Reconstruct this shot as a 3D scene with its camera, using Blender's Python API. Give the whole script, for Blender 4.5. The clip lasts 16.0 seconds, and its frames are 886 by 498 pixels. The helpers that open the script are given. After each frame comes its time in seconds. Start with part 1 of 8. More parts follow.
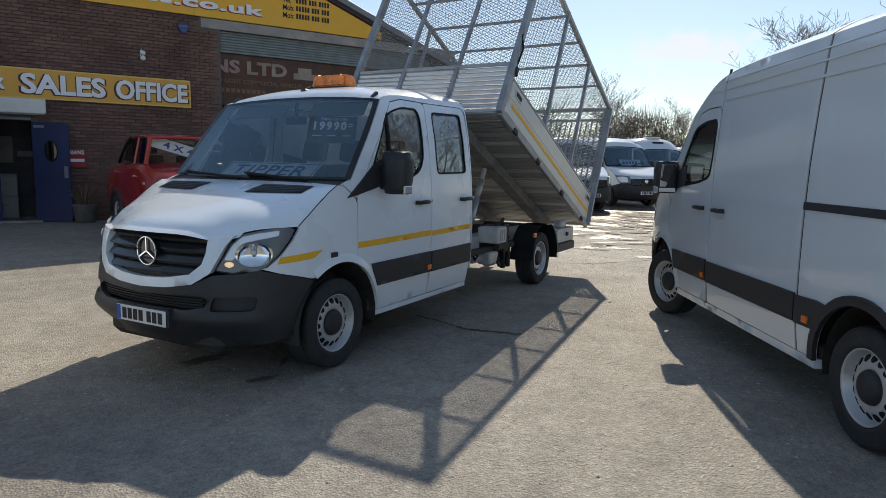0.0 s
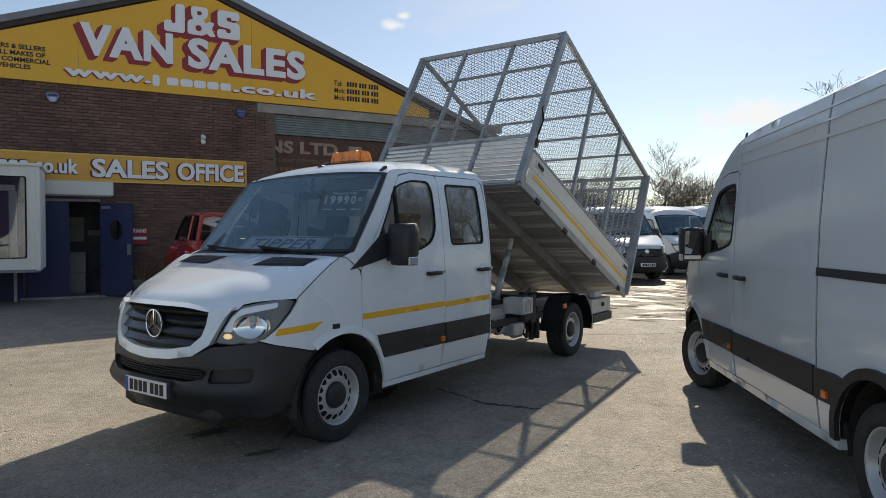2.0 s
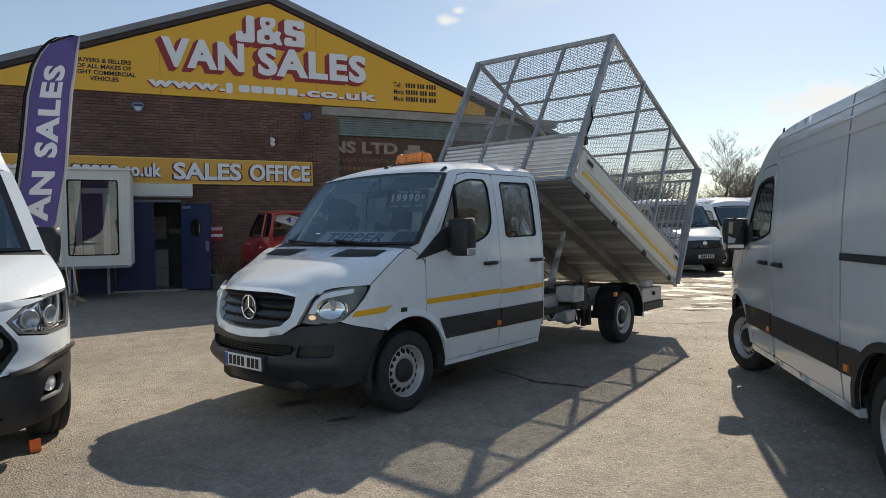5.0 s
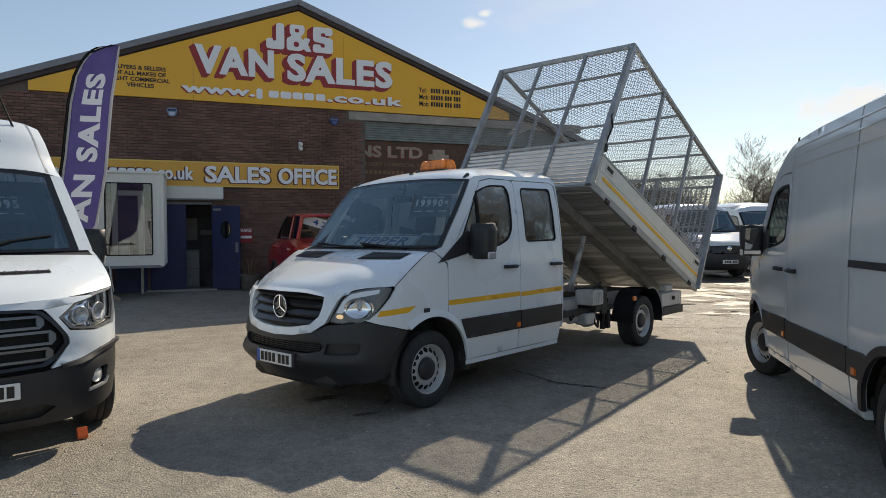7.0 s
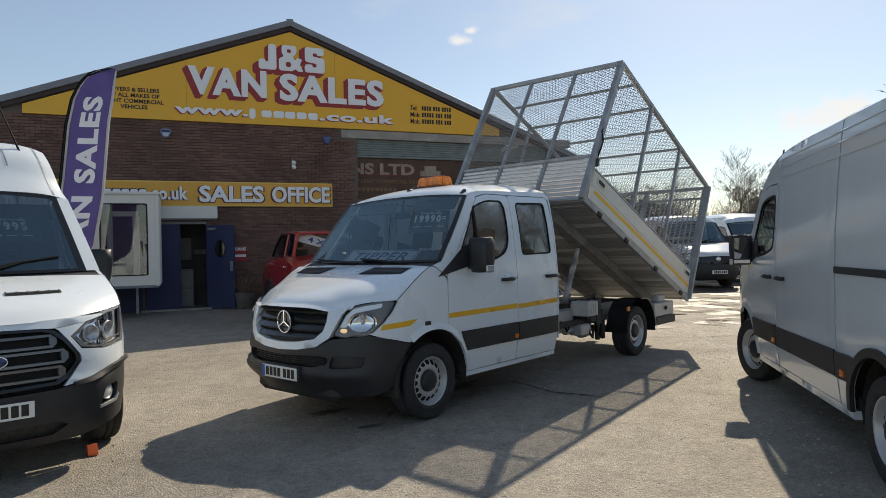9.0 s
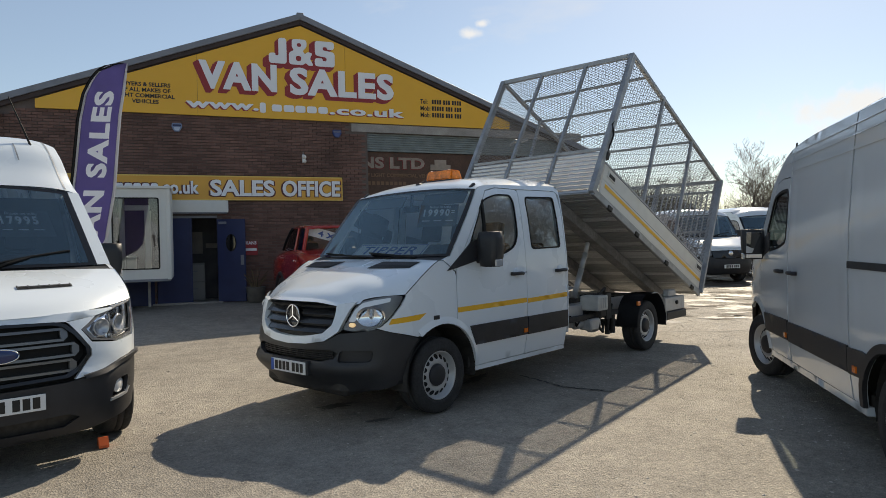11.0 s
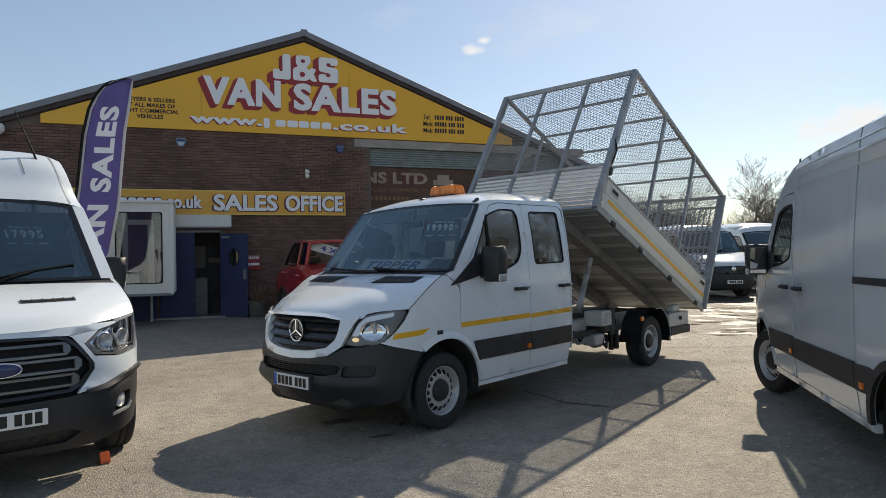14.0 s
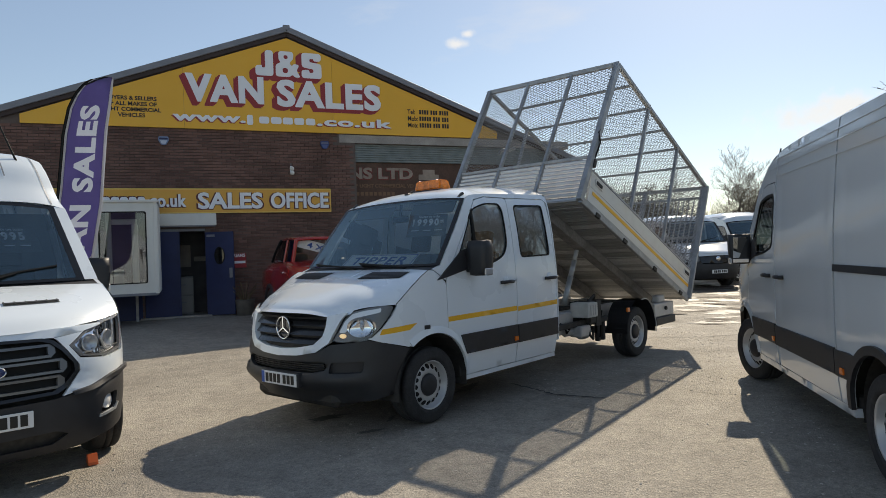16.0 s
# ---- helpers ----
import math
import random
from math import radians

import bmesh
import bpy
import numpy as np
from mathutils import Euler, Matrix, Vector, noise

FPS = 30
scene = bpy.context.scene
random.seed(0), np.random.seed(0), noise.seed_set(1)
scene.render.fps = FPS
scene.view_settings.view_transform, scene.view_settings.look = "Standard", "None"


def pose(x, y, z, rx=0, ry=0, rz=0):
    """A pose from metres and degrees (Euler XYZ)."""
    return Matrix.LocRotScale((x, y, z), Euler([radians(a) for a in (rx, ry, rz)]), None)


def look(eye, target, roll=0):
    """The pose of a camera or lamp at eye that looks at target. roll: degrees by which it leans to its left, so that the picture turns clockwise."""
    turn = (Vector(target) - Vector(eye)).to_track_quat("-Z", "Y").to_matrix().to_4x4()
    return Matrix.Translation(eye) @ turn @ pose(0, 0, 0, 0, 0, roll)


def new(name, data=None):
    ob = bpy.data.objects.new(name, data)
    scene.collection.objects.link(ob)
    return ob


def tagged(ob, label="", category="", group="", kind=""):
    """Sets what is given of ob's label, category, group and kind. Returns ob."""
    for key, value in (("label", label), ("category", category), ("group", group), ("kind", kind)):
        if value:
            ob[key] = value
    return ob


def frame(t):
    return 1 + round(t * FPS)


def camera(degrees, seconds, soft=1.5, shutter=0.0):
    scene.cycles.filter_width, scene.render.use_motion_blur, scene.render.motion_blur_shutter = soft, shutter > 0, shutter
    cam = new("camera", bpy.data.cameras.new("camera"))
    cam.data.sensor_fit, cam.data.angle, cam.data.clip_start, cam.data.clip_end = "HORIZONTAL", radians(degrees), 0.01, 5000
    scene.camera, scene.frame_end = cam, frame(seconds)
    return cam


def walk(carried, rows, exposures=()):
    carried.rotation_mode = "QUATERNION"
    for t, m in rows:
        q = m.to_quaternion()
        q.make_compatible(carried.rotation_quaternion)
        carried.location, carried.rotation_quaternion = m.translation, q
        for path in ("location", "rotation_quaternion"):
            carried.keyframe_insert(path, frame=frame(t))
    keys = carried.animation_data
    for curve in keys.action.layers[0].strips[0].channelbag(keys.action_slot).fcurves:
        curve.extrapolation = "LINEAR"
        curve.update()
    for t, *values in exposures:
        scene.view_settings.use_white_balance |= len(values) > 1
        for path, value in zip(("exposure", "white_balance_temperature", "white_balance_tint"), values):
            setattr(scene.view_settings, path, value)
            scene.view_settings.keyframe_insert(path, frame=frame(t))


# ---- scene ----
cam = camera(68.14, 16.0, soft=0.35)
# seconds, eye, heading in degrees from +x, pitch, roll
ROWS = [
    (0.0, -2.072, -4.521, 1.560, 56.14, -7.31, -0.93),
    (0.5, -1.955, -4.587, 1.525, 59.69, -5.86, 0.35),
    (1.0, -1.742, -4.733, 1.521, 62.27, -4.60, -2.07),
    (1.5, -1.646, -4.736, 1.531, 62.75, -5.14, -0.51),
    (2.0, -1.646, -4.738, 1.550, 61.89, -1.06, 0.10),
    (2.5, -1.630, -4.896, 1.529, 67.05, -1.78, -1.62),
    (3.0, -1.663, -5.027, 1.533, 70.70, -3.11, 0.39),
    (3.5, -1.822, -5.110, 1.550, 67.15, -1.57, 0.58),
    (4.0, -1.920, -5.183, 1.540, 65.25, -2.20, 0.85),
    (6.5, -1.888, -5.441, 1.532, 69.99, -0.11, 0.63),
    (7.0, -1.984, -5.510, 1.547, 69.03, -1.20, 0.36),
    (7.5, -2.135, -5.511, 1.551, 67.65, -0.89, 1.29),
    (8.0, -2.148, -5.555, 1.540, 66.21, -0.60, 0.21),
    (8.5, -2.111, -5.620, 1.536, 67.43, -0.55, 0.68),
    (9.0, -2.122, -5.627, 1.537, 68.15, 0.16, 1.32),
    (11.5, -2.095, -5.610, 1.540, 69.16, -0.41, 1.25),
    (12.0, -2.109, -5.584, 1.531, 69.25, 0.18, 1.50),
    (12.5, -2.108, -5.595, 1.532, 69.97, -0.70, 1.28),
    (13.0, -2.109, -5.613, 1.536, 69.32, 0.17, 2.04),
    (13.5, -2.108, -5.603, 1.536, 69.14, 0.48, 1.81),
    (14.0, -2.112, -5.609, 1.536, 69.24, 0.97, 1.17),
    (14.5, -2.113, -5.620, 1.539, 68.65, 1.16, 0.88),
    (15.0, -2.118, -5.608, 1.530, 68.89, 0.85, 0.42),
    (15.5, -2.111, -5.608, 1.531, 68.66, 0.55, 0.59),
    (16.0, -2.105, -5.628, 1.539, 68.14, 0.45, 2.17),
]


def aim(x, y, z, heading, pitch, roll):
    h, p = radians(heading), radians(pitch)
    way = Vector((math.cos(h) * math.cos(p), math.sin(h) * math.cos(p), math.sin(p)))
    return look((x, y, z), Vector((x, y, z)) + way, -roll)


walk(cam, [(r[0], aim(*r[1:])) for r in ROWS], exposures=[(0.0, 0.02, 6360, 10), (1.5, 0.02, 6660, 10), (3.0, 0.0, 6880, 10), (12.5, 0.0, 6930, 10), (14.0, 0.0, 6790, 10), (16.0, 0.0, 6820, 10)])

# ---- daylight ----
SUN_EL, SUN_AZ = 37.7, 42.8          # degrees; azimuth from +x towards +y
world = bpy.data.worlds.new("sky")
scene.world = world
world.use_nodes = True
wn, wl = world.node_tree.nodes, world.node_tree.links
sky = wn.new("ShaderNodeTexSky")
sky.sky_type, sky.sun_disc = "NISHITA", False
sky.sun_elevation, sky.sun_rotation = radians(SUN_EL), radians(90 - SUN_AZ)
sky.air_density, sky.dust_density, sky.ozone_density = 1.0, 0.30, 1.2
wn["Background"].inputs["Strength"].default_value = 0.122
# thin broken wisps of cloud
wtc, wmap, wno, wra, wmix = (wn.new("ShaderNode" + k) for k in ("TexCoord", "Mapping", "TexNoise", "MapRange", "Mix"))
wmap.inputs["Scale"].default_value = (1.0, 1.0, 3.2)
wno.inputs["Scale"].default_value, wno.inputs["Detail"].default_value, wno.inputs["Roughness"].default_value = 2.6, 9.0, 0.58
wra.inputs["From Min"].default_value, wra.inputs["From Max"].default_value, wra.inputs["To Max"].default_value = 0.58, 0.80, 0.55
wmix.data_type = "RGBA"
wmix.inputs["B"].default_value = (6.6, 6.7, 6.9, 1)
wl.new(wtc.outputs["Generated"], wmap.inputs["Vector"])
wl.new(wmap.outputs["Vector"], wno.inputs["Vector"])
wl.new(wno.outputs["Fac"], wra.inputs["Value"])
wl.new(wra.outputs["Result"], wmix.inputs["Factor"])
veil = wn.new("ShaderNodeMix")
veil.data_type = "RGBA"
veil.inputs["Factor"].default_value = 0.16
veil.inputs["B"].default_value = (4.6, 5.3, 6.0, 1)
wl.new(sky.outputs["Color"], veil.inputs["A"])
wl.new(veil.outputs["Result"], wmix.inputs["A"])
sky_colour = wmix.outputs["Result"]
# three small white clouds: heading and height in degrees, size, flatness
cloud_noise = wn.new("ShaderNodeTexNoise")
cloud_noise.inputs["Scale"].default_value, cloud_noise.inputs["Detail"].default_value = 38.0, 6.0
wl.new(wtc.outputs["Generated"], cloud_noise.inputs["Vector"])
for head, high, size, flat_by in ((66.2, 17.75, 0.018, 2.0), (65.3, 18.5, 0.011, 1.8), (36.5, 9.3, 0.085, 3.2)):
    h, e = radians(head), radians(high)
    squash, away, rag, edge, blend = (wn.new("ShaderNode" + k) for k in ("VectorMath", "VectorMath", "Math", "MapRange", "Mix"))
    squash.operation, away.operation, rag.operation = "MULTIPLY", "DISTANCE", "MULTIPLY_ADD"
    squash.inputs[1].default_value = (1, 1, flat_by)
    away.inputs[1].default_value = (math.cos(h) * math.cos(e), math.sin(h) * math.cos(e), math.sin(e) * flat_by)
    wl.new(wtc.outputs["Generated"], squash.inputs[0])
    wl.new(squash.outputs[0], away.inputs[0])
    wl.new(cloud_noise.outputs["Fac"], rag.inputs[0])
    rag.inputs[1].default_value = -size * 2.2
    wl.new(away.outputs["Value"], rag.inputs[2])
    edge.interpolation_type = "SMOOTHSTEP"
    edge.inputs["From Min"].default_value, edge.inputs["From Max"].default_value = -size * 0.9, size * 0.15
    edge.inputs["To Min"].default_value, edge.inputs["To Max"].default_value = 0.85, 0.0
    wl.new(rag.outputs[0], edge.inputs["Value"])
    blend.data_type = "RGBA"
    blend.inputs["B"].default_value = (7.5, 7.5, 7.5, 1)
    wl.new(edge.outputs["Result"], blend.inputs["Factor"])
    wl.new(sky_colour, blend.inputs["A"])
    sky_colour = blend.outputs["Result"]
wl.new(sky_colour, wn["Background"].inputs["Color"])
sun = new("sun", bpy.data.lights.new("sun", "SUN"))
sun.data.energy, sun.data.angle, sun.data.color = 4.95, radians(0.53), (1.0, 0.888, 0.71)
sun_way = Vector((math.cos(radians(SUN_EL)) * math.cos(radians(SUN_AZ)), math.cos(radians(SUN_EL)) * math.sin(radians(SUN_AZ)), math.sin(radians(SUN_EL))))
sun.matrix_world = look(sun_way * 40, (0, 0, 0))

# ---- materials ----
def mat(name, base, rough=0.5, metal=0.0, grain=0.0, scale=40.0, blotch=0.0, bscale=2.0, bump=0.0, coat=0.0, spec=0.5, dirt=None, dirt_amount=0.0, rvar=0.0, per_piece=0.0):
    m = bpy.data.materials.new(name)
    m.use_nodes = True
    n, l = m.node_tree.nodes, m.node_tree.links
    b = n["Principled BSDF"]
    b.inputs["Base Color"].default_value = (*base, 1)
    b.inputs["Roughness"].default_value = rough
    b.inputs["Metallic"].default_value = metal
    b.inputs["Coat Weight"].default_value = coat
    b.inputs["Coat Roughness"].default_value = 0.05
    b.inputs["Specular IOR Level"].default_value = spec
    if not (grain or blotch or bump or dirt_amount or rvar or per_piece):
        return m
    tc = n.new("ShaderNodeTexCoord")
    fine, big = n.new("ShaderNodeTexNoise"), n.new("ShaderNodeTexNoise")
    fine.inputs["Scale"].default_value, fine.inputs["Detail"].default_value = scale, 6
    big.inputs["Scale"].default_value, big.inputs["Detail"].default_value = bscale, 4
    for t in (fine, big):
        l.new(tc.outputs["Object"], t.inputs["Vector"])
    colour = None

    def shade(source, amount, previous):
        ramp = n.new("ShaderNodeMapRange")
        ramp.inputs["From Min"].default_value, ramp.inputs["From Max"].default_value = 0.3, 0.7
        ramp.inputs["To Min"].default_value, ramp.inputs["To Max"].default_value = 1 - amount, 1 + amount
        l.new(source, ramp.inputs["Value"])
        mul = n.new("ShaderNodeVectorMath")
        mul.operation = "SCALE"
        if previous is None:
            mul.inputs[0].default_value = base
        else:
            l.new(previous, mul.inputs[0])
        l.new(ramp.outputs["Result"], mul.inputs["Scale"])
        return mul.outputs["Vector"]

    if grain:
        colour = shade(fine.outputs["Fac"], grain, colour)
    if blotch:
        colour = shade(big.outputs["Fac"], blotch, colour)
    if per_piece:
        info = n.new("ShaderNodeObjectInfo")
        geo = n.new("ShaderNodeNewGeometry")
        add = n.new("ShaderNodeMath")
        add.operation = "ADD"
        l.new(info.outputs["Random"], add.inputs[0])
        l.new(geo.outputs["Random Per Island"], add.inputs[1])
        fr = n.new("ShaderNodeMath")
        fr.operation = "FRACT"
        l.new(add.outputs[0], fr.inputs[0])
        colour = shade(fr.outputs[0], per_piece, colour)
    if dirt_amount:
        mix = n.new("ShaderNodeMix")
        mix.data_type = "RGBA"
        mr = n.new("ShaderNodeMapRange")
        mr.inputs["From Min"].default_value, mr.inputs["From Max"].default_value = 0.45, 0.75
        mr.inputs["To Max"].default_value = dirt_amount
        l.new(big.outputs["Fac"], mr.inputs["Value"])
        l.new(mr.outputs["Result"], mix.inputs["Factor"])
        if colour is None:
            mix.inputs["A"].default_value = (*base, 1)
        else:
            l.new(colour, mix.inputs["A"])
        mix.inputs["B"].default_value = (*dirt, 1)
        colour = mix.outputs["Result"]
    if colour is not None:
        l.new(colour, b.inputs["Base Color"])
    if rvar:
        mr = n.new("ShaderNodeMapRange")
        mr.inputs["To Min"].default_value, mr.inputs["To Max"].default_value = max(rough - rvar, 0.02), min(rough + rvar, 1)
        l.new(big.outputs["Fac"], mr.inputs["Value"])
        l.new(mr.outputs["Result"], b.inputs["Roughness"])
    if bump:
        bp = n.new("ShaderNodeBump")
        bp.inputs["Strength"].default_value, bp.inputs["Distance"].default_value = min(bump, 1.0), 0.004
        l.new(fine.outputs["Fac"], bp.inputs["Height"])
        l.new(bp.outputs["Normal"], b.inputs["Normal"])
    return m


def glass_mat(name, tint, gloss=0.04, clear=0.9, sheen=(0.95, 0.97, 1)):
    """A thin pane: tinted see-through with a mirror-like surface gloss."""
    m = bpy.data.materials.new(name)
    m.use_nodes = True
    n, l = m.node_tree.nodes, m.node_tree.links
    n.remove(n["Principled BSDF"])
    tr, gl, mx, fr = n.new("ShaderNodeBsdfTransparent"), n.new("ShaderNodeBsdfGlossy"), n.new("ShaderNodeMixShader"), n.new("ShaderNodeFresnel")
    tr.inputs["Color"].default_value = (*[clear * t for t in tint], 1)
    gl.inputs["Roughness"].default_value = 0.01
    gl.inputs["Color"].default_value = (*sheen, 1)
    fr.inputs["IOR"].default_value = 1.5 + gloss
    l.new(fr.outputs[0], mx.inputs[0])
    l.new(tr.outputs[0], mx.inputs[1])
    l.new(gl.outputs[0], mx.inputs[2])
    l.new(mx.outputs[0], n["Material Output"].inputs["Surface"])
    return m


# The sky's blue cast on shaded sides is mixed into this white.
WHITE = mat("sky_tinted_white_paint", (0.735, 0.80, 0.855), 0.28, coat=0.6, blotch=0.02, bscale=1.2, dirt=(0.45, 0.42, 0.37), dirt_amount=0.05, rvar=0.06)
VAN_WHITE = mat("van_white_paint", (0.645, 0.70, 0.745), 0.2, coat=1.0, blotch=0.03, bscale=1.0, dirt=(0.45, 0.42, 0.38), dirt_amount=0.10, rvar=0.08)
PLASTIC = mat("black_plastic", (0.022, 0.022, 0.025), 0.55, grain=0.25, scale=300, bump=0.15, blotch=0.25, bscale=5)
GLOSS_BLACK = mat("gloss_black", (0.012, 0.012, 0.013), 0.22, coat=0.3)
RUBBER = mat("tyre_rubber", (0.026, 0.026, 0.027), 0.8, grain=0.3, scale=60, blotch=0.3, bscale=8, bump=0.2)
BUMPER = mat("dark_bumper_plastic", (0.022, 0.023, 0.026), 0.48, grain=0.2, scale=300, bump=0.12, blotch=0.25, bscale=4, spec=0.5)
SEAL = mat("black_rubber_seal", (0.012, 0.012, 0.012), 0.6, spec=0.2)
FRIT = mat("black_glass_border", (0.010, 0.010, 0.011), 0.04)
STEEL = mat("silver_wheel_steel", (0.52, 0.53, 0.54), 0.42, 0.45, blotch=0.12, bscale=14, dirt=(0.18, 0.15, 0.12), dirt_amount=0.22, rvar=0.1)
CHROME = mat("chrome", (0.85, 0.86, 0.88), 0.08, 1.0)
GALV = mat("galvanised_steel", (0.33, 0.345, 0.36), 0.5, 0.5, grain=0.12, scale=60, blotch=0.2, bscale=7, rvar=0.15)
ALU = mat("aluminium_planks", (0.54, 0.55, 0.565), 0.42, 0.8, grain=0.08, scale=120, blotch=0.18, bscale=3, dirt=(0.22, 0.19, 0.15), dirt_amount=0.5, rvar=0.12)
# Darker than the bars; the mesh's backlit look is in its colour.
MESH_STEEL = mat("backlit_grey_mesh_steel", (0.20, 0.205, 0.21), 0.6, 0.3, blotch=0.2, bscale=5)
ALU_UNDER = mat("stained_underside_planks", (0.50, 0.50, 0.495), 0.45, 0.35, grain=0.15, scale=90, blotch=0.3, bscale=3, dirt=(0.13, 0.11, 0.09), dirt_amount=0.45, rvar=0.15, per_piece=0.3)
ALU_SIDE = mat("aluminium_dropside", (0.62, 0.62, 0.60), 0.38, 0.15, blotch=0.10, bscale=4, dirt=(0.35, 0.31, 0.25), dirt_amount=0.4, rvar=0.1)
CHASSIS = mat("dark_chassis", (0.03, 0.028, 0.026), 0.7, grain=0.3, scale=30, blotch=0.4, bscale=5)
SILVER_RAIL = mat("grey_chassis_rail", (0.52, 0.52, 0.52), 0.5, 0.3, blotch=0.25, bscale=6, dirt=(0.12, 0.10, 0.08), dirt_amount=0.5)
YELLOW_TAPE = mat("yellow_reflective_tape", (0.84, 0.45, 0.02), 0.45, grain=0.08, scale=200)
AMBER = mat("amber_lens", (0.80, 0.22, 0.015), 0.18, coat=0.8, blotch=0.35, bscale=14, grain=0.15, scale=60)
ORANGE_LENS = mat("orange_marker_lens", (0.75, 0.18, 0.02), 0.25, coat=0.4)
LAMP_GREY = mat("lamp_grey_reflector", (0.50, 0.51, 0.53), 0.25, 0.6, coat=1.0)
LENS = mat("silver_reflector", (0.84, 0.85, 0.86), 0.25, 0.25, coat=1.0)
LAMP_GLASS = glass_mat("lamp_lens", (0.97, 0.98, 0.98), gloss=-0.12, clear=1.0)
MIRROR = mat("mirror_silver", (0.75, 0.77, 0.78), 0.03, 1.0)
LAMP_DARK = mat("lamp_housing", (0.15, 0.155, 0.165), 0.45, 0.1, coat=0.3)
CLOTH = mat("dark_seat_cloth", (0.055, 0.055, 0.06), 0.9, grain=0.3, scale=200)
DASH = mat("dashboard_plastic", (0.11, 0.112, 0.116), 0.65, grain=0.15, scale=150)
GLASS = glass_mat("window_glass", (0.80, 0.87, 0.86), gloss=1.0)
TINTED = glass_mat("dark_tinted_glass", (0.10, 0.11, 0.11), gloss=0.1)
SCREEN = glass_mat("windscreen_glass", (0.95, 0.99, 0.98), gloss=0.75, clear=1.0, sheen=(0.66, 0.90, 1.0))
CABIN_GLASS = glass_mat("cabin_pane_glass", (0.84, 0.88, 0.86), gloss=0.5)
CARD = mat("white_card", (0.92, 0.92, 0.92), 0.6)
BLUE_INK = mat("blue_ink", (0.02, 0.08, 0.35), 0.6)
STICKER = mat("grey_price_sticker", (0.06, 0.068, 0.076), 0.5)
WHITE_INK = mat("white_ink", (0.9, 0.9, 0.9), 0.6)
PLATE_WHITE = mat("white_number_plate", (0.75, 0.76, 0.76), 0.4)
BLACK_INK = mat("black_ink", (0.01, 0.01, 0.01), 0.5)
PLATE_BLUE = mat("blue_plate_band", (0.02, 0.10, 0.45), 0.4)
LIT = mat("lit_side_light", (0.9, 0.75, 0.5), 0.3)
LIT.node_tree.nodes["Principled BSDF"].inputs["Emission Color"].default_value = (1.0, 0.68, 0.34, 1)
LIT.node_tree.nodes["Principled BSDF"].inputs["Emission Strength"].default_value = 0.6

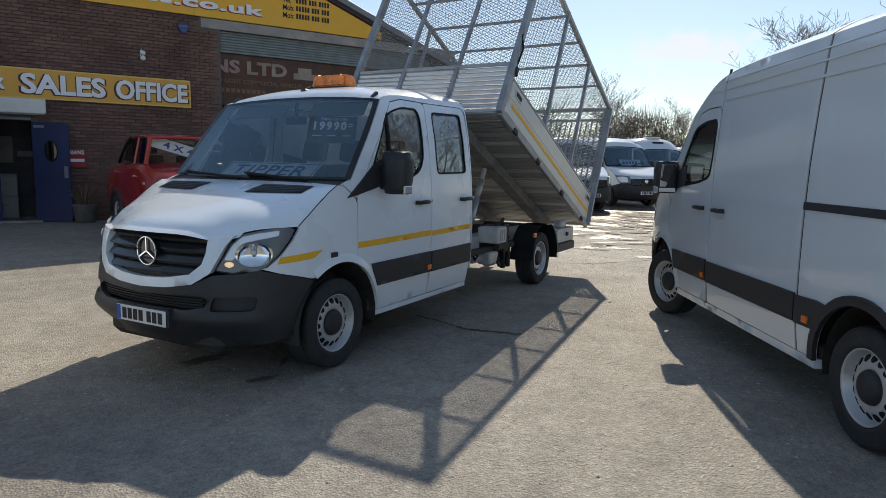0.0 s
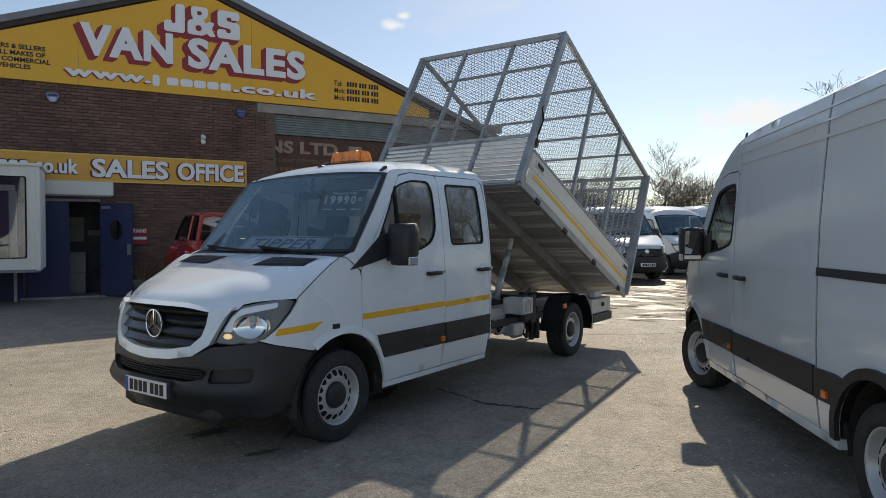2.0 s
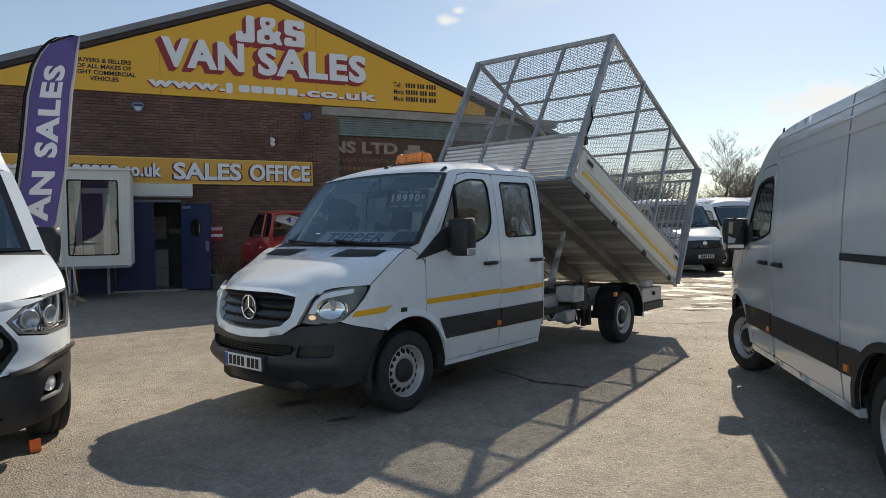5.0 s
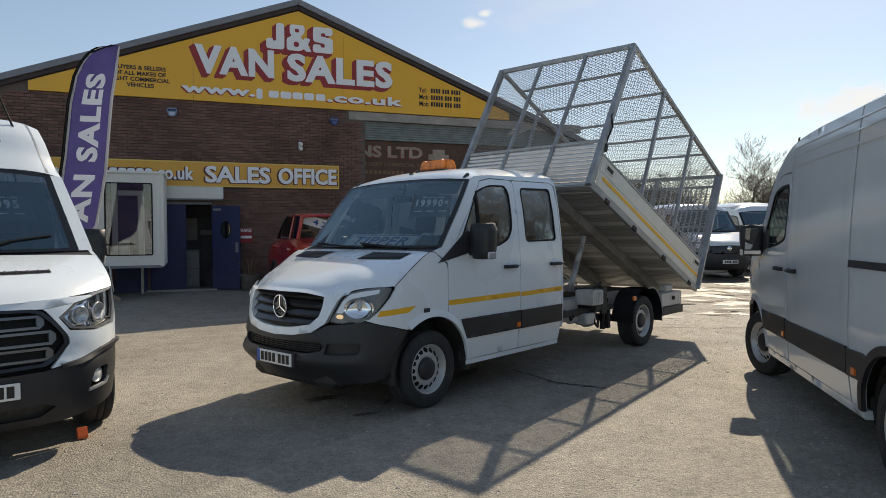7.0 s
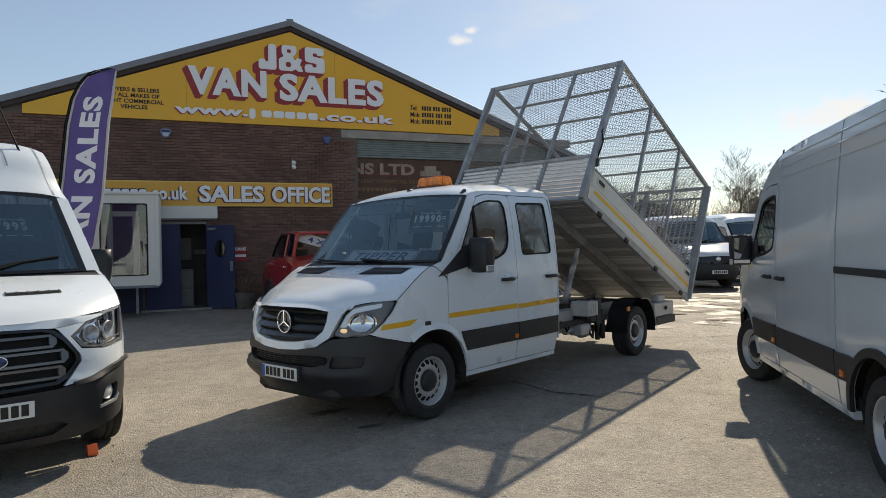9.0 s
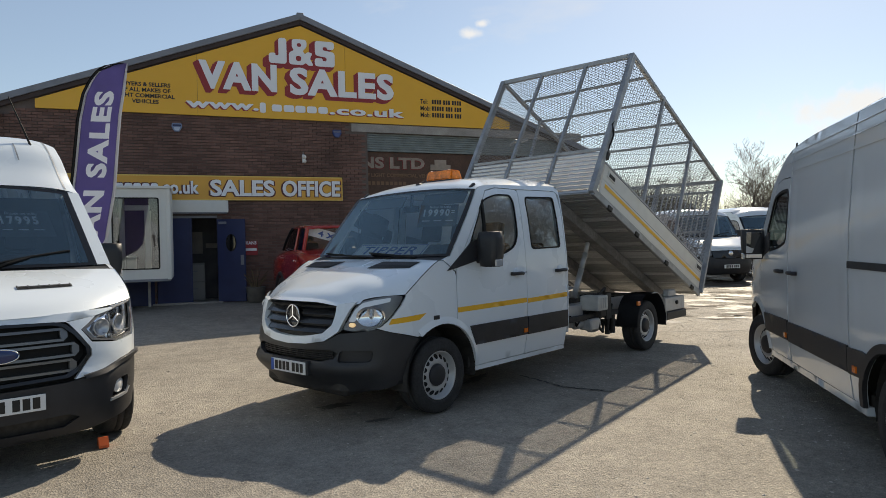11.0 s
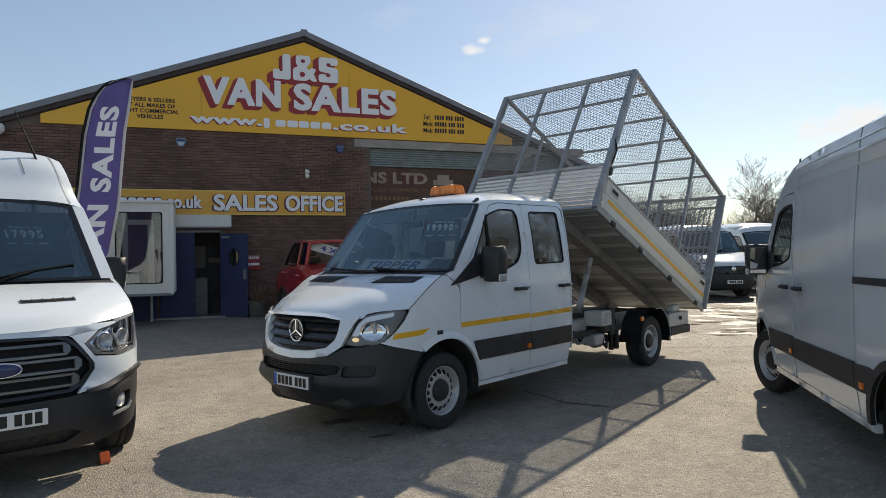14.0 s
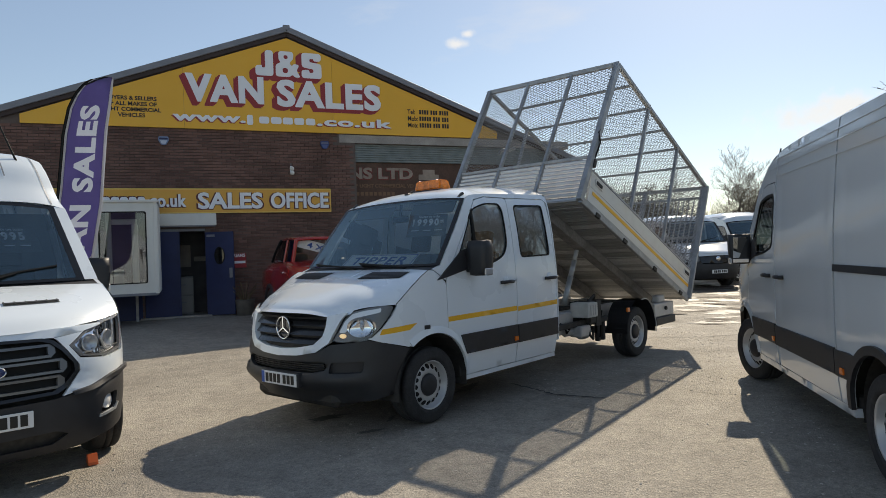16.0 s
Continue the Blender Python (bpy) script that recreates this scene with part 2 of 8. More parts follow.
# ---- materials of the yard and the building ----
def ground_mat():
    m = bpy.data.materials.new("worn_concrete")
    m.use_nodes = True
    n, l = m.node_tree.nodes, m.node_tree.links
    b = n["Principled BSDF"]
    tc = n.new("ShaderNodeTexCoord")

    def noise_tex(scale, detail=4.0, rough=0.6):
        t = n.new("ShaderNodeTexNoise")
        t.inputs["Scale"].default_value, t.inputs["Detail"].default_value, t.inputs["Roughness"].default_value = scale, detail, rough
        l.new(tc.outputs["Object"], t.inputs["Vector"])
        return t.outputs["Fac"]

    def ramp(source, stops):
        r = n.new("ShaderNodeValToRGB")
        while len(r.color_ramp.elements) < len(stops):
            r.color_ramp.elements.new(0.5)
        for e, (p, c) in zip(r.color_ramp.elements, stops):
            e.position, e.color = p, (*c, 1)
        l.new(source, r.inputs["Fac"])
        return r.outputs["Color"]

    def mixed(kind, a, c, fac):
        x = n.new("ShaderNodeMix")
        x.data_type, x.blend_type = "RGBA", kind
        for src, key in ((a, "A"), (c, "B")):
            l.new(src, x.inputs[key])
        if isinstance(fac, float):
            x.inputs["Factor"].default_value = fac
        else:
            l.new(fac, x.inputs["Factor"])
        return x.outputs["Result"]

    big = ramp(noise_tex(0.35, 5), [(0.30, (0.215, 0.198, 0.174)), (0.5, (0.285, 0.264, 0.231)), (0.72, (0.36, 0.334, 0.293))])
    vor = n.new("ShaderNodeTexVoronoi")
    vor.inputs["Scale"].default_value = 70
    l.new(tc.outputs["Object"], vor.inputs["Vector"])
    stones = ramp(vor.outputs["Color"], [(0.0, (0.55, 0.53, 0.50)), (0.45, (1.0, 1.0, 1.0)), (0.8, (1.25, 1.2, 1.12)), (1.0, (1.9, 1.85, 1.75))])
    fine = ramp(noise_tex(170, 3), [(0.3, (0.52, 0.52, 0.52)), (0.7, (1.45, 1.45, 1.45))])
    mid = ramp(noise_tex(3.2, 6, 0.7), [(0.32, (0.72, 0.72, 0.73)), (0.55, (1, 1, 1)), (0.75, (1.14, 1.13, 1.10))])
    c = mixed("MULTIPLY", big, stones, 0.50)
    c = mixed("MULTIPLY", c, fine, 0.45)
    spots = n.new("ShaderNodeTexVoronoi")
    spots.inputs["Scale"].default_value = 24
    l.new(tc.outputs["Object"], spots.inputs["Vector"])
    pits = ramp(spots.outputs["Distance"], [(0.0, (0.5, 0.49, 0.48)), (0.16, (0.72, 0.71, 0.70)), (0.22, (1.0, 1.0, 1.0)), (0.9, (1.06, 1.05, 1.04))])
    c = mixed("MULTIPLY", c, pits, 0.40)
    c = mixed("MULTIPLY", c, mid, 0.9)
    crumbs = ramp(noise_tex(16, 7, 0.75), [(0.34, (0.70, 0.69, 0.68)), (0.5, (1.0, 1.0, 1.0)), (0.66, (1.22, 1.21, 1.18))])
    c = mixed("MULTIPLY", c, crumbs, 0.75)
    l.new(c, b.inputs["Base Color"])
    rr = n.new("ShaderNodeMapRange")
    rr.inputs["To Min"].default_value, rr.inputs["To Max"].default_value = 0.55, 0.95
    l.new(noise_tex(1.4, 5), rr.inputs["Value"])
    l.new(rr.outputs["Result"], b.inputs["Roughness"])
    b.inputs["Specular IOR Level"].default_value = 0.35
    bp = n.new("ShaderNodeBump")
    bp.inputs["Strength"].default_value, bp.inputs["Distance"].default_value = 0.7, 0.010
    hsum = n.new("ShaderNodeMath")
    hsum.operation = "ADD"
    l.new(vor.outputs["Distance"], hsum.inputs[0])
    l.new(noise_tex(34, 7, 0.75), hsum.inputs[1])
    l.new(hsum.outputs[0], bp.inputs["Height"])
    l.new(bp.outputs["Normal"], b.inputs["Normal"])
    return m


GROUND = ground_mat()
WATER = mat("wet_film", (0.10, 0.085, 0.068), 0.38, grain=0.3, scale=30, blotch=0.4, bscale=3, bump=0.7, rvar=0.14)
BRICK = mat("brown_brick", (0.146, 0.080, 0.064), 0.85, grain=0.18, scale=60, blotch=0.25, bscale=0.9, bump=0.5, per_piece=0.17)
MORTAR = mat("mortar", (0.125, 0.10, 0.09), 0.95, grain=0.2, scale=80, blotch=0.2, bscale=1.5, bump=0.4)
SIGN_YELLOW = mat("yellow_sign_board", (0.80, 0.42, 0.012), 0.4, blotch=0.04, bscale=1.2, dirt=(0.5, 0.33, 0.08), dirt_amount=0.15, coat=0.2)
SIGN_ORANGE = mat("amber_sign_board", (0.70, 0.36, 0.045), 0.45, blotch=0.05, bscale=2, coat=0.1)
SIGN_RED = mat("red_sign_letter", (0.30, 0.025, 0.03), 0.5)
SIGN_WHITE = mat("white_sign_letter", (0.80, 0.81, 0.84), 0.4)
FASCIA = mat("grey_roof_trim", (0.20, 0.21, 0.24), 0.5, 0.1, blotch=0.1, bscale=3)
VERGE_SHADE = mat("painted_verge_shadow", (0.045, 0.03, 0.028), 0.7, blotch=0.2, bscale=4)
CONCRETE = mat("concrete_lintel", (0.32, 0.30, 0.28), 0.9, grain=0.12, scale=40, blotch=0.2, bscale=3, bump=0.3)
SHUTTER = mat("green_grey_shutter", (0.20, 0.23, 0.23), 0.5, 0.3, blotch=0.15, bscale=4)
# Brown lowered to hold the shadow the recessed board hangs in.
BROWN_BOARD = mat("shaded_brown_board", (0.085, 0.045, 0.03), 0.7, grain=0.2, scale=20, blotch=0.25, bscale=2)
BLUE_DOOR = mat("dark_blue_paint", (0.010, 0.020, 0.088), 0.55, blotch=0.15, bscale=3)
CABIN_WHITE = mat("cabin_white", (0.72, 0.72, 0.68), 0.45, blotch=0.06, bscale=3, dirt=(0.35, 0.32, 0.26), dirt_amount=0.2)
# Dark grey that stands in for the dimness inside closed rooms.
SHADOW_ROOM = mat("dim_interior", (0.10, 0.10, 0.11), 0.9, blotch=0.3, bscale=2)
PURPLE = mat("purple_flag_cloth", (0.155, 0.13, 0.33), 0.8, grain=0.06, scale=300, blotch=0.08, bscale=3)
FLAG_WHITE = mat("white_flag_print", (0.74, 0.74, 0.78), 0.8)
RED_PAINT = mat("red_car_paint", (0.36, 0.022, 0.018), 0.25, coat=0.6, blotch=0.05, bscale=2)
BARK = mat("grey_brown_bark", (0.15, 0.12, 0.095), 0.9, grain=0.25, scale=30, blotch=0.25, bscale=3)
# Sunlight is put into this bark's colour, for trees mirrored in windows.
SUNLIT_BARK = mat("sunlit_bark", (0.36, 0.30, 0.23), 0.9, grain=0.25, scale=30, blotch=0.25, bscale=3)
LEAF = mat("spring_leaf", (0.15, 0.145, 0.07), 0.7, per_piece=0.45)
DRY_LEAF = mat("dry_leaf", (0.13, 0.095, 0.05), 0.8, per_piece=0.45)
WOOD = mat("weathered_wood", (0.30, 0.25, 0.19), 0.8, grain=0.2, scale=25, blotch=0.2, bscale=4)
ROOF_TILE = mat("brown_roof_tile", (0.11, 0.07, 0.05), 0.85, grain=0.2, scale=15, blotch=0.2, bscale=2)
RENDERED = mat("buff_render", (0.36, 0.30, 0.24), 0.9, blotch=0.15, bscale=1)
CHOCK = mat("orange_wheel_chock", (0.65, 0.12, 0.03), 0.5)
CLAY = mat("grey_planter", (0.16, 0.15, 0.14), 0.85, blotch=0.2, bscale=6)

# ---- building helpers ----
from mathutils.geometry import delaunay_2d_cdt


def link(name, bm, material, parent=None, label="", smooth=False):
    me = bpy.data.meshes.new(name)
    bm.to_mesh(me)
    bm.free()
    if smooth:
        for p in me.polygons:
            p.use_smooth = True
    for m in (material if isinstance(material, (list, tuple)) else [material]):
        me.materials.append(m)
    ob = new(name, me)
    if parent is not None:
        ob.parent = parent
    if label:
        ob["label"] = label
    return ob


def part(name, bm, material, parent, label="", smooth=False):
    return link(name, bm, material, parent, label, smooth)


def thing(name, m, label, category, group="", kind=""):
    e = new(name)
    e.empty_display_size = 0.2
    e.matrix_world = m
    return tagged(e, label, category, group, kind)


def box(x0, x1, y0, y1, z0, z1, bevel=0.0, m=None, bm=None, seg=1):
    b = bmesh.new()
    bmesh.ops.create_cube(b, size=1)
    for v in b.verts:
        v.co = Vector((x0 if v.co.x < 0 else x1, y0 if v.co.y < 0 else y1, z0 if v.co.z < 0 else z1))
    if bevel:
        bmesh.ops.bevel(b, geom=b.edges[:], offset=bevel, segments=seg, affect="EDGES", profile=0.7)
    if m is not None:
        bmesh.ops.transform(b, matrix=m, verts=b.verts)
    return join(bm, b) if bm is not None else b


def join(bm, other):
    me = bpy.data.meshes.new("tmp")
    other.to_mesh(me)
    other.free()
    bm.from_mesh(me)
    bpy.data.meshes.remove(me)
    return bm


def bar(p, q, w, h, bm=None, up=(0, 0, 1), bevel=0.0):
    """A square bar from p to q, w wide and h high."""
    p, q = Vector(p), Vector(q)
    d = q - p
    z = d.normalized()
    x = z.cross(Vector(up))
    x = x.normalized() if x.length > 1e-4 else Vector((1, 0, 0))
    y = z.cross(x)
    m = Matrix((x, y, z)).transposed().to_4x4()
    m.translation = (p + q) / 2
    return box(-w / 2, w / 2, -h / 2, h / 2, -d.length / 2, d.length / 2, bevel, m, bm)


def tube(points, r, seg=8, bm=None, closed=False, radii=None):
    """A round tube along points."""
    b = bm if bm is not None else bmesh.new()
    pts = [Vector(p) for p in points]
    rings = []
    n = len(pts)
    for i, p in enumerate(pts):
        a = pts[(i - 1) % n] if (i > 0 or closed) else p
        c = pts[(i + 1) % n] if (i < n - 1 or closed) else p
        d = (c - a).normalized()
        x = d.cross(Vector((0, 0, 1)))
        x = x.normalized() if x.length > 1e-3 else Vector((1, 0, 0))
        y = d.cross(x)
        rr = radii[i] if radii else r
        rings.append([b.verts.new(p + rr * (math.cos(t) * x + math.sin(t) * y)) for t in [2 * math.pi * k / seg for k in range(seg)]])
    for i in range(n if closed else n - 1):
        A, B = rings[i], rings[(i + 1) % n]
        for k in range(seg):
            b.faces.new((A[k], A[(k + 1) % seg], B[(k + 1) % seg], B[k]))
    if not closed:
        b.faces.new(rings[0][::-1])
        b.faces.new(rings[-1])
    return b


def lathe(profile, seg=40, axis="y", bm=None, m=None, close=True):
    """Turn (radius, along) pairs about an axis."""
    b = bmesh.new()
    rings = []
    for r, a in profile:
        ring = []
        for k in range(seg):
            t = 2 * math.pi * k / seg
            c, s = r * math.cos(t), r * math.sin(t)
            ring.append(b.verts.new({"y": (c, a, s), "z": (c, s, a), "x": (a, c, s)}[axis]))
        rings.append(ring)
    for A, B in zip(rings, rings[1:]):
        for k in range(seg):
            b.faces.new((A[k], A[(k + 1) % seg], B[(k + 1) % seg], B[k]))
    if close:
        for ring in (rings[0], rings[-1]):
            if profile[rings.index(ring)][0] > 1e-4:
                b.faces.new(ring)
    bmesh.ops.remove_doubles(b, verts=b.verts, dist=1e-5)
    bmesh.ops.recalc_face_normals(b, faces=b.faces)
    if m is not None:
        bmesh.ops.transform(b, matrix=m, verts=b.verts)
    return join(bm, b) if bm is not None else b


def inside(x, z, poly):
    hit = np.zeros(len(x), bool)
    n = len(poly)
    for i in range(n):
        (x0, z0), (x1, z1) = poly[i], poly[(i + 1) % n]
        cond = (z0 > z) != (z1 > z)
        with np.errstate(divide="ignore", invalid="ignore"):
            hit ^= cond & (x < (x1 - x0) * (z - z0) / (z1 - z0 + 1e-12) + x0)
    return hit


def dense(poly, step):
    out = []
    for i in range(len(poly)):
        a, b = poly[i], poly[(i + 1) % len(poly)]
        k = max(1, int(math.hypot(b[0] - a[0], b[1] - a[1]) / step))
        out += [(a[0] + (b[0] - a[0]) * j / k, a[1] + (b[1] - a[1]) * j / k) for j in range(k)]
    return out


def rounded(poly, r, n=4):
    """Round the corners of a polygon; r is one radius or one for each corner."""
    out = []
    k = len(poly)
    for i in range(k):
        p, a, b = Vector(poly[i]), Vector(poly[i - 1]), Vector(poly[(i + 1) % k])
        rr = r[i] if isinstance(r, (list, tuple)) else r
        u, v = a - p, b - p
        rr = min(rr, u.length * 0.49, v.length * 0.49)
        if rr < 1e-4:
            out.append(tuple(p))
            continue
        s, e = p + u.normalized() * rr, p + v.normalized() * rr
        for j in range(n + 1):
            t = j / n
            out.append(tuple((1 - t) ** 2 * s + 2 * t * (1 - t) * p + t * t * e))
    return out


def panel(outline, fmap, holes=(), step=0.06, thick=0.012):
    """A sheet cut to an outline in two dimensions, laid on the surface fmap(a, b, depth), with turned-in edges."""
    loops = [dense(p, step) for p in (outline, *holes)]
    pts, edges = [], []
    for lp in loops:
        s = len(pts)
        pts += lp
        edges += [(s + i, s + (i + 1) % len(lp)) for i in range(len(lp))]
    a = np.array(outline)
    gx, gz = np.meshgrid(np.arange(a[:, 0].min() + step / 2, a[:, 0].max(), step), np.arange(a[:, 1].min() + step / 2, a[:, 1].max(), step))
    gx, gz = gx.ravel(), gz.ravel()
    ok = inside(gx, gz, outline)
    for h in holes:
        ok &= ~inside(gx, gz, h)
    if ok.any():
        allp = np.array(pts)
        g = np.stack([gx[ok], gz[ok]], 1)
        near = np.min(np.hypot(g[:, None, 0] - allp[None, :, 0], g[:, None, 1] - allp[None, :, 1]), axis=1)
        pts = pts + [tuple(p) for p in g[near > step * 0.45]]
    V, E, F, _, _, _ = delaunay_2d_cdt([Vector(p) for p in pts], edges, [], 0, 1e-6)
    c = np.array([[sum(V[i][0] for i in f) / len(f), sum(V[i][1] for i in f) / len(f)] for f in F])
    keep = inside(c[:, 0], c[:, 1], outline)
    for h in holes:
        keep &= ~inside(c[:, 0], c[:, 1], h)
    bm = bmesh.new()
    vs = {}

    def vert(i):
        if i not in vs:
            vs[i] = bm.verts.new(fmap(V[i][0], V[i][1], 0.0))
        return vs[i]

    for f, k in zip(F, keep):
        if k:
            fc = bm.faces.new([vert(i) for i in f])
            fc.smooth = True
    inv = {v: k for k, v in vs.items()}
    rim = [e for e in bm.edges if len(e.link_faces) == 1]
    low = {}
    for e in rim:
        e.smooth = False
        for v in e.verts:
            if v not in low:
                i = inv[v]
                low[v] = bm.verts.new(fmap(V[i][0], V[i][1], thick))
    for e in rim:
        p, q = e.verts
        bm.faces.new((p, q, low[q], low[p]))
    bmesh.ops.recalc_face_normals(bm, faces=bm.faces)
    return bm


def patch(K, E, nu=24, nv=14, px=2.0, pz=2.0, sides=(-1, 1), v0=0.0, v1=1.0, lift=0.0, u0=0.0, u1=1.0):
    """A surface over the car's width between a centre line K and a side line E, lists of (x, z) and (x, y, z)."""
    def sample(L, u):
        t = u * (len(L) - 1)
        i = min(int(t), len(L) - 2)
        p0, p1, p2, p3 = (Vector(L[max(0, min(len(L) - 1, j))]) for j in (i - 1, i, i + 1, i + 2))
        w = t - i
        return 0.5 * ((2 * p1) + (p2 - p0) * w + (2 * p0 - 5 * p1 + 4 * p2 - p3) * w * w + (3 * p1 - p0 - 3 * p2 + p3) * w ** 3)
    bm = bmesh.new()
    rows = []
    vv = [v0 + (v1 - v0) * k / nv for k in range(nv + 1)]
    if len(sides) == 2 and v0 == 0:
        vv = [-v for v in reversed(vv[1:])] + vv
    else:
        vv = [v * sides[0] for v in vv]
    for i in range(nu + 1):
        u = u0 + (u1 - u0) * i / nu
        k, e = sample(K, u), sample(E, u)
        rows.append([bm.verts.new((k[0] + (e[0] - k[0]) * abs(v) ** px, e[1] * v, k[1] + (e[2] - k[1]) * abs(v) ** pz + lift)) for v in vv])
    for A, B in zip(rows, rows[1:]):
        for k in range(len(vv) - 1):
            f = bm.faces.new((A[k], A[k + 1], B[k + 1], B[k]))
            f.smooth = True
    bmesh.ops.recalc_face_normals(bm, faces=bm.faces)
    up = sum((f.normal.z for f in bm.faces))
    if up < 0:
        bmesh.ops.reverse_faces(bm, faces=bm.faces)
    return bm


def words(text, size, m, material, parent=None, name="lettering", extrude=0.004, bold=0.0, align="LEFT", width=None, sx=1.0, shear=0.0, label="", fat=0.0, gap=1.0):
    """Raised lettering in the built-in font: x along the line, y up, z out of the board, placed by m."""
    cu = bpy.data.curves.new("text", "FONT")
    cu.body, cu.size, cu.extrude, cu.offset, cu.align_x, cu.shear = text, size, extrude, bold, align, shear
    cu.resolution_u, cu.space_character = 3, gap
    ob = bpy.data.objects.new("text", cu)
    scene.collection.objects.link(ob)
    dg = bpy.context.evaluated_depsgraph_get()
    me = bpy.data.meshes.new_from_object(ob.evaluated_get(dg))
    bpy.data.objects.remove(ob)
    if width:
        xs = [v.co.x for v in me.vertices]
        k = width / (max(xs) - min(xs))
        x0 = min(xs)
        for v in me.vertices:
            v.co.x = (v.co.x - x0) * k
    for v in me.vertices:
        v.co.x *= sx
    if fat:
        fb = bmesh.new()
        for k, (dx, dy) in enumerate(((0, 0), (-fat, -fat * 0.6), (fat, -fat * 0.6), (-fat, fat * 0.6), (fat, fat * 0.6))):
            fb.from_mesh(me)
            fb.verts.ensure_lookup_table()
            for v in fb.verts[len(me.vertices) * k:]:
                v.co += Vector((dx, dy, -0.0004 * k))
        me = bpy.data.meshes.new(name)
        fb.to_mesh(me)
        fb.free()
    me.transform(m)
    me.name = name
    me.materials.clear()
    me.materials.append(material)
    o = new(name, me)
    if parent is not None:
        o.parent = parent
    if label:
        o["label"] = label
    return o

# ---- the yard ----
FACE = 12.114          # y of the brick face


def rise(x, y):
    u = min(max((y - 5.0) / 7.0, 0.0), 1.0)
    return 0.2 * u * u * (3 - 2 * u)


def ground_sheet():
    xs = sorted(set([-400, -150, -70, -40] + [round(-30 + 0.5 * k, 3) for k in range(121)] + [40, 70, 150, 400]))
    ys = sorted(set([-400, -150, -70, -40] + [round(-24 + 0.5 * k, 3) for k in range(121)] + [50, 80, 160, 400]))
    verts = [(x, y, rise(x, y) + (0.010 * noise.noise((x * 0.35, y * 0.35, 3.0)) if abs(x) < 30 and -24 < y < 36 else 0) - 0.006) for y in ys for x in xs]
    w = len(xs)
    faces = [(j * w + i, j * w + i + 1, (j + 1) * w + i + 1, (j + 1) * w + i) for j in range(len(ys) - 1) for i in range(w - 1)]
    me = bpy.data.meshes.new("ground")
    me.from_pydata(verts, [], faces)
    for p in me.polygons:
        p.use_smooth = True
    me.materials.append(GROUND)
    return tagged(new("ground", me), "worn gravelly concrete yard surface", "ground", "", "structure")


ground_sheet()


def ground_z(x, y):
    return rise(x, y) + 0.010 * noise.noise((x * 0.35, y * 0.35, 3.0)) - 0.006


def film(x, y, a, b, turn, seed, name="puddle", lift=0.006):
    """A thin ragged wet patch lying on the ground."""
    rnd = random.Random(seed)
    bm = bmesh.new()
    c, s = math.cos(radians(turn)), math.sin(radians(turn))
    n = 110
    phase = rnd.random() * 9
    rows = []
    for r in (0.0, 0.35, 0.7, 1.0):
        ring = []
        for k in range(n):
            t = 2 * math.pi * k / n
            q = 1.0 + 0.55 * noise.noise((1.6 * math.cos(t) + phase, 1.6 * math.sin(t), seed)) + 0.55 * noise.noise((5 * math.cos(t), 5 * math.sin(t) + phase, seed)) + 0.45 * noise.noise((16 * math.cos(t), 16 * math.sin(t) + phase, seed))
            u, v = a * r * q * math.cos(t), b * r * q * math.sin(t)
            px, py = x + u * c - v * s, y + u * s + v * c
            ring.append(bm.verts.new((px, py, ground_z(px, py) + lift)))
            if r == 0.0:
                break
        rows.append(ring)
    for k in range(n):
        bm.faces.new((rows[0][0], rows[1][k], rows[1][(k + 1) % n]))
    for A, B in zip(rows[1:], rows[2:]):
        for k in range(n):
            bm.faces.new((A[k], B[k], B[(k + 1) % n], A[(k + 1) % n]))
    ob = link(name, bm, WATER, None, "", True)
    return tagged(ob, "ragged thin wet patch drying on the concrete", "puddle", "wet patches on the yard")


def pebbles(count, seed):
    """Loose chippings scattered over the sunlit concrete."""
    rnd = random.Random(seed)
    vs, fs = [], []
    for i in range(count):
        x, y = rnd.uniform(-4.5, 8.0), rnd.uniform(-4.6, 6.5)
        if noise.noise((x * 0.5, y * 0.5, 7.0)) + rnd.uniform(-0.6, 0.35) + 0.05 * (x - 1.0) < -0.05:
            continue
        r = 0.004 + 0.012 * rnd.random() ** 3
        z = ground_z(x, y) + r * 0.12
        a = rnd.uniform(0, 6.3)
        k = len(vs)
        for j in range(4):
            q = r * rnd.uniform(0.7, 1.3)
            vs.append((x + q * math.cos(a + 1.57 * j), y + q * math.sin(a + 1.57 * j), z))
        vs += [(x + rnd.uniform(-0.3, 0.3) * r, y + rnd.uniform(-0.3, 0.3) * r, z + r * rnd.uniform(0.2, 0.5)), (x, y, z - r)]
        for j in range(4):
            fs += [(k + j, k + (j + 1) % 4, k + 4), (k + (j + 1) % 4, k + j, k + 5)]
    me = bpy.data.meshes.new("chippings")
    me.from_pydata(vs, [], fs)
    me.materials.append(mat("stone_chipping", (0.40, 0.37, 0.33), 0.8, per_piece=0.22))
    return tagged(new("chippings", me), "loose pale stone chippings scattered on the concrete", "gravel", "", "stuff")


